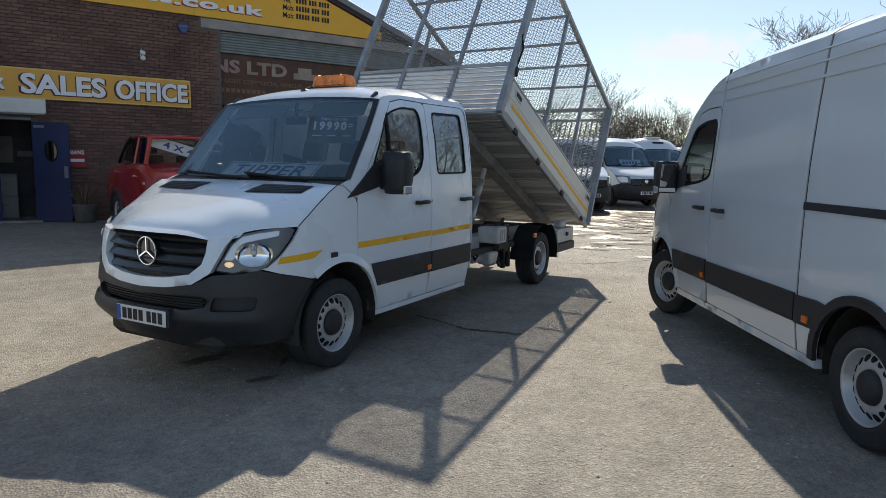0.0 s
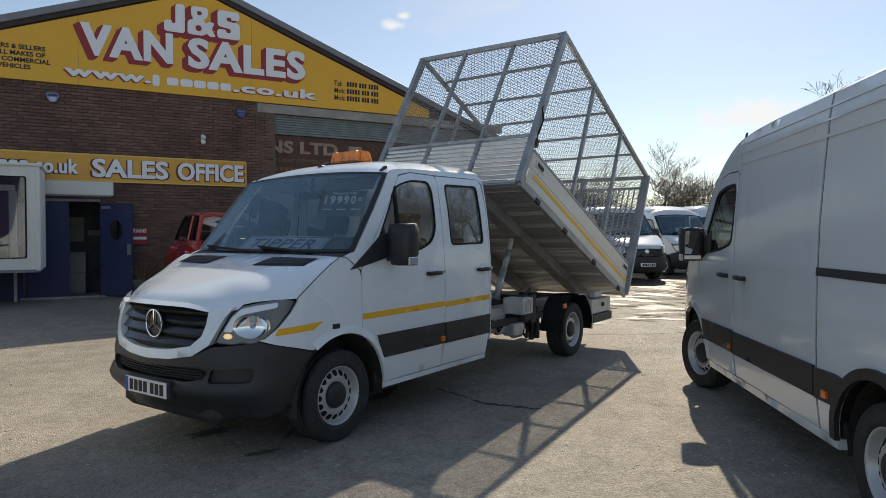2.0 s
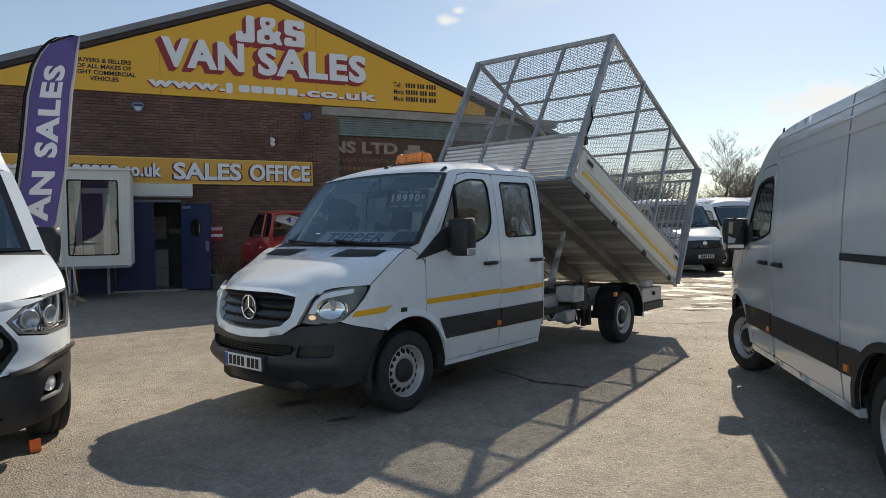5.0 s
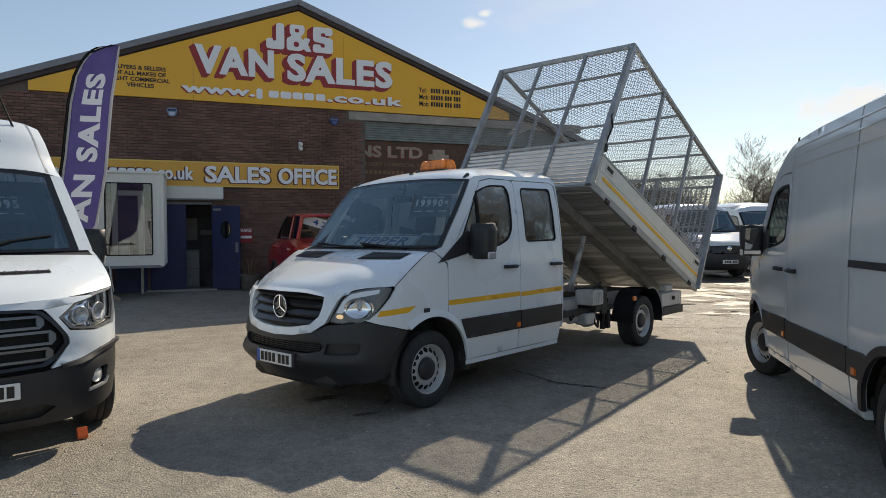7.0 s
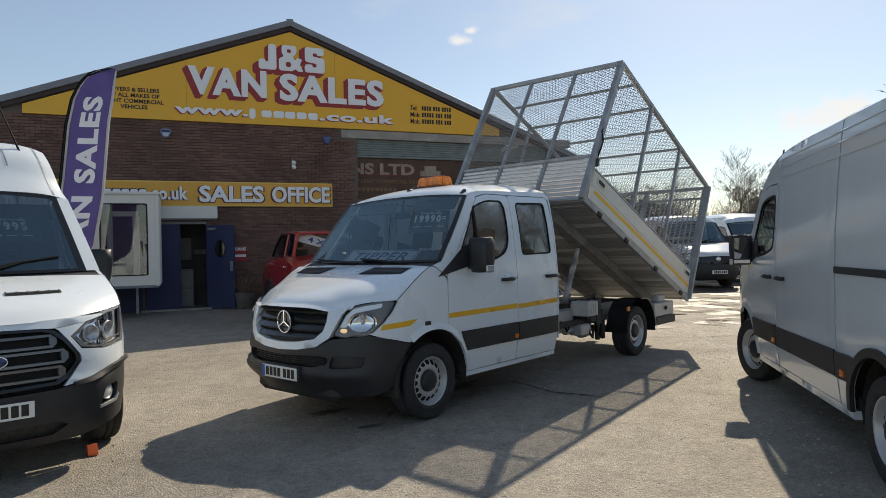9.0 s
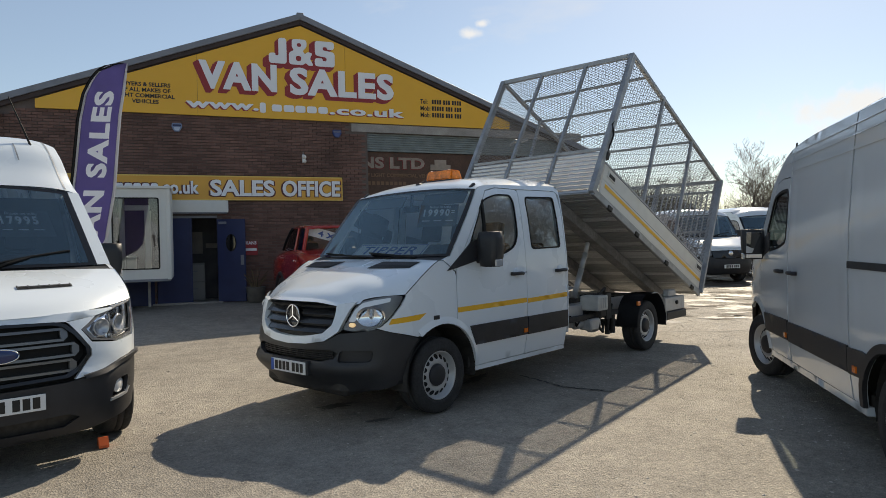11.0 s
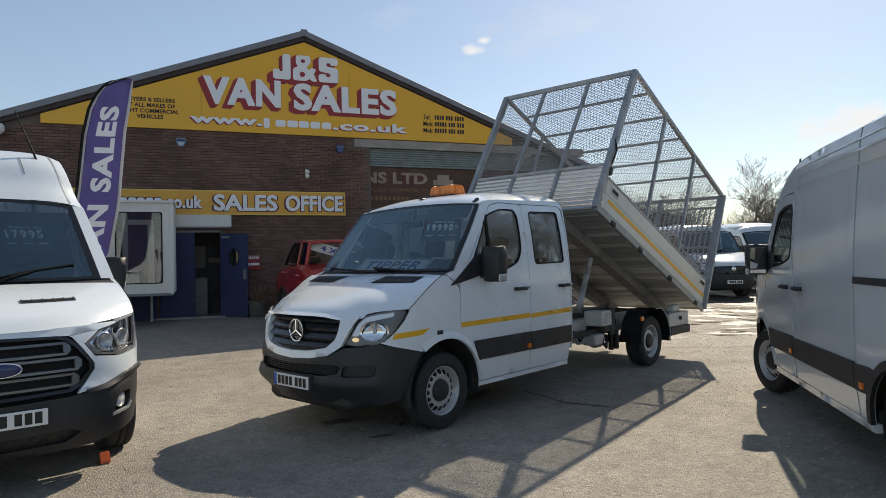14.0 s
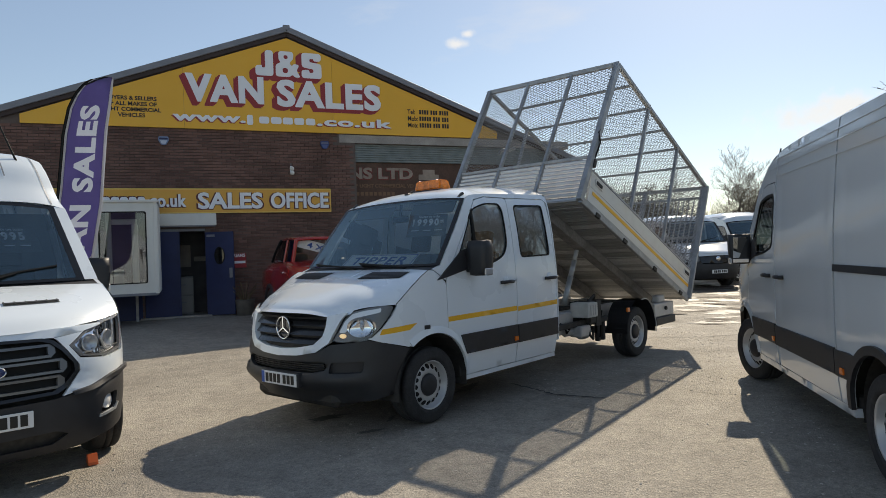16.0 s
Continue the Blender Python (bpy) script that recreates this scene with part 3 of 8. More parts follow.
pebbles(22000, 21)
wet = random.Random(8)
MUD = mat("damp_brown_silt", (0.085, 0.062, 0.044), 0.8, grain=0.3, scale=40, blotch=0.35, bscale=4, bump=0.5)
for k in range(130):
    u, v = wet.random() ** 0.85, wet.uniform(-1, 1)
    x, y = 6.3 + 10.4 * u + 0.6 * v, 3.3 + 8.5 * u - (1.0 + 1.4 * u) * v
    q = 0.35 + 0.9 * u
    if k < 66:
        film(x, y, q * wet.uniform(0.45, 1.1), q * wet.uniform(0.14, 0.42), wet.uniform(-75, -5), 11 + k)
    else:
        o = film(x, y, q * wet.uniform(0.25, 0.7), q * wet.uniform(0.08, 0.22), wet.uniform(-75, -5), 11 + k, "silt_patch", 0.009 + 0.0001 * (k - 66))
        o.data.materials[0] = MUD
        tagged(o, "brown damp silt patch lying on the concrete", "patch", "silt patches on the yard")


def crack(points, w, seed):
    rnd = random.Random(seed)
    bm = bmesh.new()
    fine = []
    for (xa, ya), (xb, yb) in zip(points, points[1:]):
        for k in range(6):
            t = k / 6
            fine.append((xa + (xb - xa) * t + rnd.uniform(-0.02, 0.02), ya + (yb - ya) * t + rnd.uniform(-0.02, 0.02)))
    fine.append(points[-1])
    rows = []
    for i, (x, y) in enumerate(fine):
        ww = w * (0.4 + rnd.random()) * (0.3 if i in (0, len(fine) - 1) else 1)
        rows.append([bm.verts.new((x - ww / 2, y - ww / 2, ground_z(x, y) + 0.006)), bm.verts.new((x + ww / 2, y + ww / 2, ground_z(x, y) + 0.006))])
    for A, B in zip(rows, rows[1:]):
        bm.faces.new((A[0], A[1], B[1], B[0]))
    return tagged(link("crack", bm, CHASSIS), "dark jagged crack in the concrete", "crack", "", "structure")


crack([(1.42, 1.21), (1.48, 0.9), (1.53, 0.6), (1.56, 0.42), (1.72, 0.21), (1.89, 0.02)], 0.022, 1)
crack([(5.2, 3.4), (6.0, 2.9), (7.1, 2.75), (8.5, 2.2)], 0.018, 2)
OIL = mat("oil_stain", (0.085, 0.075, 0.066), 0.6, grain=0.3, scale=60, blotch=0.3, bscale=8)
for k, (x, y, a, b) in enumerate([(-0.6, 0.03, 0.12, 0.035), (-0.82, 0.71, 0.2, 0.07), (0.9, 1.25, 0.25, 0.06), (-0.3, 0.35, 0.1, 0.03)]):
    o = film(x, y, a, b, 20 * k, 60 + k, "oil_stain")
    o.data.materials[0] = OIL
    tagged(o, "small dark oil stain on the concrete", "stain", "oil stains under the truck")

# ---- vans: a body wrapped round a plan curve; x runs to the rear, y to the vehicle's right, the front axle at the origin ----
class Skin:
    """The lower and side skin of a van. s: way round the plan from the middle of the nose, positive to the vehicle's left."""

    def __init__(self, plan, lean, tumble, rear=6.0):
        pts = [Vector(p) for p in plan]
        fine = []
        for i in range(len(pts) - 1):
            p0, p1, p2, p3 = pts[max(i - 1, 0)], pts[i], pts[i + 1], pts[min(i + 2, len(pts) - 1)]
            if i == 0:
                p0 = Vector((p2.x, -p2.y))
            for k in range(12):
                w = k / 12
                fine.append(0.5 * ((2 * p1) + (p2 - p0) * w + (2 * p0 - 5 * p1 + 4 * p2 - p3) * w * w + (3 * p1 - p0 - 3 * p2 + p3) * w ** 3))
        fine.append(pts[-1])
        fine.append(Vector((rear, pts[-1].y)))
        a = [0.0]
        for p, q in zip(fine, fine[1:]):
            a.append(a[-1] + (q - p).length)
        self.a, self.x, self.h = np.array(a), np.array([p.x for p in fine]), np.array([p.y for p in fine])
        self.lean, self.tumble = lean, tumble
        self.side0 = a[-2] - pts[-1].x      # s = x + side0 along the flank

    def s(self, x):
        """The way round at which the plan has this x (left side)."""
        return float(np.interp(x, self.x, self.a))

    def flank(self, pts):
        return [(self.s(x), z) for x, z in pts]

    def __call__(self, s, z, d=0.0):
        a = abs(s)
        x, h = float(np.interp(a, self.a, self.x)), float(np.interp(a, self.a, self.h))
        e = 0.01
        dx = float(np.interp(a + e, self.a, self.x)) - float(np.interp(max(a - e, 0), self.a, self.x))
        dh = float(np.interp(a + e, self.a, self.h)) - float(np.interp(max(a - e, 0), self.a, self.h))
        ln = math.hypot(dx, dh) or 1
        nx, nh = dh / ln, -dx / ln             # inward normal in plan
        w = min(max((1.5 - a) / 0.75, 0), 1)
        w = w * w * (3 - 2 * w)
        lz = [p[0] for p in self.lean]
        x += w * float(np.interp(z, lz, [p[1] for p in self.lean]))
        h *= float(np.interp(z, [p[0] for p in self.tumble], [p[1] for p in self.tumble]))
        x, h = x + nx * d, h + nh * d
        return Vector((x, -h if s >= 0 else h, z))

    def side(self, sign):
        return lambda s, z, d=0.0: self(sign * s, z, d)


def mirrored(half):
    """A polygon across the nose from its left half, which starts and ends on s = 0."""
    return half + [(-a, b) for a, b in reversed(half) if abs(a) > 1e-6]


def arc(cx, cz, r, a0, a1, n=14):
    return [(cx + r * math.cos(radians(a0 + (a1 - a0) * k / n)), cz + r * math.sin(radians(a0 + (a1 - a0) * k / n))) for k in range(n + 1)]


def wheel(parent, x, y, left=True, steer=0.0, r=0.345, holes=16, cap=PLASTIC, name="wheel"):
    """A steel wheel with its tyre; the outer face looks to the vehicle's left unless left is False."""
    w = new(name)
    w.empty_display_size = 0.1
    w.parent = parent
    w.matrix_local = pose(x, y, r, 0, 0, (0 if left else 180) + steer)
    k = r / 0.345
    prof = [(0.222 * k, -0.085), (0.228 * k, -0.108), (0.255 * k, -0.120), (0.262 * k, -0.117), (0.31 * k, -0.121), (0.333 * k, -0.112), (0.344 * k, -0.098)] + [(0.347 * k, -0.088), (0.347 * k, -0.05), (0.338 * k, -0.049), (0.338 * k, -0.041), (0.348 * k, -0.04), (0.348 * k, 0.0), (0.338 * k, 0.001), (0.338 * k, 0.009), (0.348 * k, 0.01), (0.347 * k, 0.088)] + [(0.333 * k, 0.112), (0.25 * k, 0.118), (0.222 * k, 0.085)]
    part("tyre", lathe(prof, 48, "y", close=False), RUBBER, w, smooth=True)
    rim = lathe([(0.222 * k, 0.085), (0.212 * k, 0.05), (0.205 * k, -0.06), (0.218 * k, -0.092), (0.224 * k, -0.106), (0.219 * k, -0.110), (0.210 * k, -0.095), (0.196 * k, -0.055), (0.188 * k, -0.045), (0.150 * k, -0.072), (0.120 * k, -0.078), (0.098 * k, -0.062), (0.0, -0.062)], 48, "y", close=False)
    rim_ob = part("rim", rim, STEEL, w, "silver pressed steel rim", smooth=True)
    # Black discs on the closed rim stand in for the dark of holes.
    hole = lathe([(0.0, -0.0028), (0.8, -0.0028), (1.0, 0.0), (1.0, 0.006)], 12, "y")
    me = bpy.data.meshes.new("vent_hole")
    hole.to_mesh(me)
    hole.free()
    me.materials.append(SEAL)
    for i in range(holes):
        t = 2 * math.pi * i / holes
        h = new("vent_hole", me)
        h.parent = rim_ob
        h.matrix_local = Matrix.Translation((0.170 * k * math.cos(t), -0.0600, 0.170 * k * math.sin(t))) @ Matrix.Rotation(-t, 4, "Y") @ Matrix.Rotation(radians(35), 4, "Z") @ Matrix.Diagonal((0.028 * k, 1, 0.0235 * k, 1))
    part("hub_cap", lathe([(0.0, -0.108), (0.03, -0.108), (0.07, -0.104), (0.092, -0.094), (0.102, -0.075), (0.102, -0.06)], 28, "y"), cap, w, smooth=True)
    return w


def number_plate(parent, m, n_front=7, band=True, material=None):
    """A plate with its characters drawn as plain bars. x along, y up, z out."""
    p = part("number_plate", box(-0.26, 0.26, -0.0555, 0.0555, 0, 0.006, 0.003, m), material or PLATE_WHITE, parent, "white plate with dark bars and a blue band")
    if band:
        part("plate_band", box(-0.257, -0.215, -0.052, 0.052, 0.006, 0.0075, 0, m), PLATE_BLUE, p)
    x = -0.195
    for i in range(n_front):
        part("character_bar", box(x, x + 0.044, -0.0385, 0.0385, 0.006, 0.0078, 0, m), BLACK_INK, p)
        x += 0.0585 + (0.026 if i == 3 else 0)
    return p


def van_mirror(parent, x, y, z, left=True, scale=0.94, arm=0.085):
    """A tall door mirror on an arm; x, y, z is where the arm meets the door."""
    g = -1 if left else 1
    o = new("door_mirror")
    o.parent = parent
    o.empty_display_size = 0.1
    o.matrix_local = pose(x, y, z) @ Matrix.Scale(scale, 4)
    b = bmesh.new()
    bmesh.ops.create_cube(b, size=1)
    bmesh.ops.subdivide_edges(b, edges=b.edges[:], cuts=3, use_grid_fill=True)
    for v in b.verts:
        p = v.co * 2
        q = p.normalized() * p.length
        for ax in range(3):
            q[ax] = max(-1, min(1, p[ax]))
        r = math.sqrt(max(1e-6, q.x ** 2 * 0.42 + q.y ** 2 * 0.40 + q.z ** 2 * 0.40))
        f = min(1.0, 0.93 / r)
        v.co = Vector((0.075 * q.x * f * (1.0 if q.x > 0 else 1.1), g * (arm + 0.1) + 0.122 * q.y * f * (1.0 + 0.08 * q.z), 0.05 + 0.188 * q.z * f))
    bmesh.ops.recalc_face_normals(b, faces=b.faces)
    part("housing", b, BUMPER, o, smooth=True)
    part("arm", box(-0.05, 0.03, min(0.02 * -g, g * arm), max(0.02 * -g, g * arm), -0.10, -0.02, 0.012), PLASTIC, o)
    part("arm", box(-0.05, 0.03, min(0.02 * -g, g * arm), max(0.02 * -g, g * arm), 0.06, 0.11, 0.012), PLASTIC, o)
    ya, yb = sorted((g * (arm + 0.01), g * (arm + 0.195)))
    part("mirror_glass", box(0.0, 0.004, ya - g * (arm + 0.1), yb - g * (arm + 0.1), -0.13, 0.13, 0.001, Matrix.Translation((0.078, g * (arm + 0.1), 0.07)) @ pose(0, 0, 0, 0, 5, -g * 12)), MIRROR, o, "flat mirror glass")
    part("wide_angle_glass", box(0.073, 0.079, ya, yb, -0.12, -0.075, 0.002), MIRROR, o)
    part("indicator", box(-0.07, 0.06, min(g * (arm + 0.20), g * (arm + 0.222)), max(g * (arm + 0.20), g * (arm + 0.222)), -0.135, -0.06, 0.008), LAMP_GREY, o)
    return o


def handle(parent, P, horizontal=0.17):
    """A pull handle standing off the flank at the point P, with a painted cup behind it."""
    b = bmesh.new()
    tube([P + Vector((-horizontal / 2, 0.0, 0)), P + Vector((-horizontal / 2 + 0.02, -0.032, 0)), P + Vector((0, -0.042, 0)), P + Vector((horizontal / 2 - 0.02, -0.036, 0)), P + Vector((horizontal / 2, 0.0, 0))], 0.017, 8, b)
    return part("door_handle", b, PLASTIC, parent, smooth=True)


def ribbon(skin, pts_low, pts_high, lift, material, parent, name, label="", sign=1, step=0.08):
    """A strip laid proud of the flank between two lines of (x, z)."""
    poly = skin.flank(pts_low) + skin.flank(pts_high)[::-1]
    f = skin.side(sign)
    return part(name, panel(poly, lambda s, z, d=0.0: f(s, z, d - lift), step=step, thick=lift), material, parent, label)


def cloth_seat(parent, x, y, z, w=0.5):
    b = box(x - 0.02, x + 0.46, y - w / 2, y + w / 2, z, z + 0.14, 0.04, None, None, 2)
    s = part("seat", b, CLOTH, parent, smooth=False)
    m = pose(x + 0.44, y, z + 0.08, 0, 14, 0)
    part("backrest", box(-0.06, 0.06, -w / 2, w / 2, 0, 0.62, 0.04, m, None, 2), CLOTH, s)
    part("headrest", box(-0.05, 0.05, -0.13, 0.13, 0.66, 0.86, 0.035, m, None, 2), CLOTH, s)
    return s


def interior(parent, x0=0.05, z0=1.12, width=0.86, rows=(0.75,), wheel_side=1):
    """Dashboard, steering wheel and seats seen through the panes."""
    K = [(x0 - 0.08, z0 + 0.24), (x0 + 0.25, z0 + 0.26), (x0 + 0.42, z0 + 0.18), (x0 + 0.48, z0 - 0.1), (x0 + 0.40, z0 - 0.45)]
    part("dashboard", patch(K, [(a, width, b) for a, b in K], 16, 6, 2, 2), DASH, parent, smooth=True)
    y = 0.42 * wheel_side
    ring = [(x0 + 0.55 + 0.06 * math.sin(t), y + 0.2 * math.cos(t), z0 + 0.2 + 0.19 * math.sin(t)) for t in [2 * math.pi * k / 24 for k in range(24)]]
    sw = part("steering_wheel", tube(ring, 0.016, 6, None, True), PLASTIC, parent, smooth=True)
    part("steering_column", bar((x0 + 0.40, y, z0 + 0.1), (x0 + 0.57, y, z0 + 0.2), 0.08, 0.08), PLASTIC, sw)
    for x in rows:
        for yy in (-0.45, 0.05, 0.48) if x > 1.2 else (-0.48, -0.02, 0.46):
            cloth_seat(parent, x, yy, z0 - 0.28, 0.46)


TUMBLE = [(0.2, 0.955), (0.36, 0.97), (0.55, 0.992), (0.9, 1.0), (1.25, 0.997), (1.45, 0.985), (1.8, 0.948), (2.05, 0.905), (2.15, 0.875), (2.3, 0.82)]
VAN_TUMBLE = [(0.2, 0.955), (0.36, 0.97), (0.55, 0.992), (0.9, 1.0), (1.25, 0.997), (1.6, 0.985), (2.0, 0.955), (2.3, 0.925), (2.5, 0.89), (2.7, 0.82)]
MERC_PLAN = [(-0.985, 0.0), (-0.972, 0.25), (-0.93, 0.5), (-0.845, 0.71), (-0.70, 0.865), (-0.5, 0.945), (-0.28, 0.978), (0.0, 0.993), (0.3, 0.995)]
MERC_LEAN = [(0.2, 0.14), (0.3, 0.08), (0.4, 0.03), (0.5, 0.0), (0.68, 0.0), (0.78, 0.02), (0.9, 0.045), (1.0, 0.07), (1.08, 0.10), (1.2, 0.17)]

# ---- the brick workshop ----
APEX_X, APEX_Z, SLOPE = 0.71, 7.765, 0.372
WEST, EAST = -8.7, 9.6
building = thing("workshop_building", Matrix.Identity(4), "brown brick workshop with a low gable and yellow signboard", "building", "", "structure")


def roof_z(x):
    return APEX_Z - SLOPE * abs(x - APEX_X)


DOOR = (-2.95, -1.50, 0.2, 2.42)
BAY = (2.50, 8.6, 0.2, 4.71)
# wall with its two openings
wall_out = [(WEST, 0.0), (DOOR[0], 0.0), (DOOR[0], DOOR[3]), (DOOR[1], DOOR[3]), (DOOR[1], 0.0), (BAY[0], 0.0), (BAY[0], BAY[3]), (BAY[1], BAY[3]), (BAY[1], 0.0), (EAST, 0.0), (EAST, roof_z(EAST) - 0.1), (APEX_X, APEX_Z - 0.1), (WEST, roof_z(WEST) - 0.1)]
wall_front = part("wall_front", panel(wall_out, lambda a, b, d=0.0: Vector((a, FACE + 0.012 + d, b)), [], 1.0, 0.3), MORTAR, building, "brown brick front wall")
for name, x in (("wall_west", WEST), ("wall_east", EAST)):
    part(name, box(x - 0.15, x + 0.15, FACE + 0.32, FACE + 20, 0, roof_z(x) - 0.12), BRICK, building)
part("wall_rear", panel([(WEST, 0), (EAST, 0), (EAST, roof_z(EAST) - 0.12), (APEX_X, APEX_Z - 0.12), (WEST, roof_z(WEST) - 0.12)], lambda a, b, d=0.0: Vector((a, FACE + 20 + d, b)), [], 2.0, 0.2), BRICK, building)
for g, xe in ((-1, WEST - 0.3), (1, EAST + 0.3)):
    b = bmesh.new()
    p = [(APEX_X, APEX_Z), (xe, roof_z(xe)), (xe, roof_z(xe) - 0.10), (APEX_X, APEX_Z - 0.10)]
    va = [b.verts.new((x, FACE - 0.10, z)) for x, z in p]
    vb = [b.verts.new((x, FACE + 20.3, z)) for x, z in p]
    for i in range(4):
        b.faces.new((va[i], va[(i + 1) % 4], vb[(i + 1) % 4], vb[i]))
    b.faces.new(va)
    b.faces.new(vb[::-1])
    bmesh.ops.recalc_face_normals(b, faces=b.faces)
    part("roof", b, FASCIA, building, "grey metal roof slope")
    b = bmesh.new()
    bar((APEX_X, FACE - 0.11, APEX_Z - 0.07), (xe, FACE - 0.11, roof_z(xe) - 0.07), 0.15, 0.05, b, (0, 1, 0), 0.008)
    part("verge_trim", b, FASCIA, building, "grey metal verge trim")
    # Dark strip below the trim paints the overhang's shadow line.
    b = bmesh.new()
    bar((APEX_X, FACE - 0.06, APEX_Z - 0.20), (xe, FACE - 0.06, roof_z(xe) - 0.20), 0.12, 0.05, b, (0, 1, 0), 0.004)
    part("verge_board", b, VERGE_SHADE, building, "dark strip for the shadow under the verge")
part("ridge_cap", box(APEX_X - 0.09, APEX_X + 0.09, FACE - 0.14, FACE - 0.06, APEX_Z - 0.10, APEX_Z + 0.03, 0.01), FASCIA, building)

# concrete beam, shutter and the recessed board over the vehicle bay
part("lintel", box(2.05, EAST - 0.2, FACE - 0.015, FACE + 0.2, 4.712, 4.945, 0.01), CONCRETE, building, "pale concrete lintel")
for k in range(8):
    part("shutter_slat", box(BAY[0] + 0.005, BAY[1] - 0.005, FACE + 0.10, FACE + 0.14, 4.205 + 0.064 * k, 4.265 + 0.064 * k, 0.012), SHUTTER, building)
board_b = part("bay_board", box(BAY[0] + 0.005, BAY[1] - 0.005, FACE + 0.16, FACE + 0.22, 2.95, 4.20, 0.004), BROWN_BOARD, building, "brown timber board with faded lettering, darkened as in shade")


def on_wall(x, z, out=0.0):
    """A frame for lettering on the facade: x along, y up, z towards the yard."""
    return Matrix.Translation((x, FACE - out, z)) @ Matrix(((1, 0, 0), (0, 0, -1), (0, 1, 0))).to_4x4()


# Cream letters darkened with the board, for the same shadow.
FADED = mat("faded_shaded_cream_letter", (0.30, 0.245, 0.20), 0.7, blotch=0.2, bscale=6)
FADED_LINE = mat("faded_ochre_letter", (0.19, 0.11, 0.06), 0.7)
FADED_RED = mat("faded_red_letter", (0.16, 0.03, 0.025), 0.7)
words("NS LTD", 0.42, on_wall(2.29, 3.745, -0.157), FADED_RED, board_b, bold=0.035, width=1.95, extrude=0.002)
words("NS LTD", 0.42, on_wall(2.31, 3.755, -0.150), FADED, board_b, bold=0.016, width=1.91, extrude=0.006)
words("OF LIGHT COMMERCIAL VEHICLES", 0.14, on_wall(2.40, 3.50, -0.155), FADED_LINE, board_b, bold=0.004, width=2.25, extrude=0.003)
for k in range(9):
    part("number_bar", box(2.52 + 0.13 * k, 2.61 + 0.13 * k, FACE + 0.155, FACE + 0.162, 3.27, 3.37), FADED_LINE, board_b)
part("van_picture", box(4.40, 5.03, FACE + 0.154, FACE + 0.162, 3.72, 3.88, 0.003), FADED, board_b)
box_v = box(4.53, 4.90, FACE + 0.154, FACE + 0.162, 3.88, 4.02, 0.003)
part("van_picture_cab", box_v, FADED, board_b)
part("bay_floor", box(BAY[0], BAY[1], FACE + 0.33, FACE + 12, 0.15, 0.2), CONCRETE, building)
# Back, ceiling and sides carry the bay's inner shade as dark colour.
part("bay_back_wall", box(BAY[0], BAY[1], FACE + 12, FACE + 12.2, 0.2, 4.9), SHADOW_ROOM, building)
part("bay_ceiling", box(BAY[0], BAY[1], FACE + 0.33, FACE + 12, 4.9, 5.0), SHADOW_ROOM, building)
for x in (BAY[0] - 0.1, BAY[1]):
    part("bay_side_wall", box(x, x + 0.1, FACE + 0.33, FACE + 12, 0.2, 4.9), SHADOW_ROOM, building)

# yellow gable sign
sb, inset = 4.96, 0.30
SX0, SX1 = -5.46, 6.88
sign = thing("gable_sign", Matrix.Identity(4), "large yellow gable signboard with white and red lettering", "sign")
for a, c in ((SX0, -1.9), (-1.895, 1.9), (1.905, SX1)):
    pts = [(a, sb), (c, sb), (c, roof_z(c) - inset)] + ([(APEX_X, APEX_Z - inset)] if a < APEX_X < c else []) + [(a, roof_z(a) - inset)]
    part("sign_panel", panel(pts, lambda x, z, d=0.0: Vector((x, FACE - 0.06 + d, z)), [], 1.5, 0.058), SIGN_YELLOW, sign)


def sign_words(text, x0, x1, z, h, parent, out=0.064, bold=0.042, red=True, shadow=0.05):
    """White raised letters with a red block shadow; h is the height of the capitals."""
    size = h / 0.70
    words(text, size, on_wall(x0, z, out + 0.010), SIGN_WHITE, parent, bold=bold * h, width=x1 - x0, extrude=0.004, fat=0.022 * h, gap=1.1)
    if red:
        for k in range(3):
            q = (k + 1) / 3
            words(text, size, on_wall(x0 - shadow * 1.2 * q - 0.02, z - shadow * q, out + 0.003 * (2 - k)), SIGN_RED, parent, bold=(bold + 0.012) * h, width=x1 - x0 + 0.04, extrude=0.001, fat=0.04 * h, gap=1.1)


sign_words("VAN", -1.84, 0.06, 5.69, 0.66, sign, shadow=0.09)
sign_words("SALES", 0.42, 3.26, 5.66, 0.66, sign, shadow=0.09)


def plate_shape(poly, holes, x, z, out, material, parent, name, grow=0.0, thick=0.008):
    """A flat board shape with rounded corners, bored through where it has holes."""
    cx, cz = sum(p[0] for p in poly) / len(poly), sum(p[1] for p in poly) / len(poly)
    pts = [(x + p[0] + grow * (1 if p[0] > cx else -1), z + p[1] + grow * (1 if p[1] > cz else -1)) for p in poly]
    cut = [rounded([(x + hx - rx, z + hz - rz), (x + hx + rx, z + hz - rz), (x + hx + rx, z + hz + rz), (x + hx - rx, z + hz + rz)], min(rx, rz)) for hx, hz, rx, rz in holes]
    return part(name, panel(rounded(pts, 0.085, 6), lambda a, b, d=0.0: Vector((a, FACE - out + d, b)), cut, 0.3, thick), material, parent)


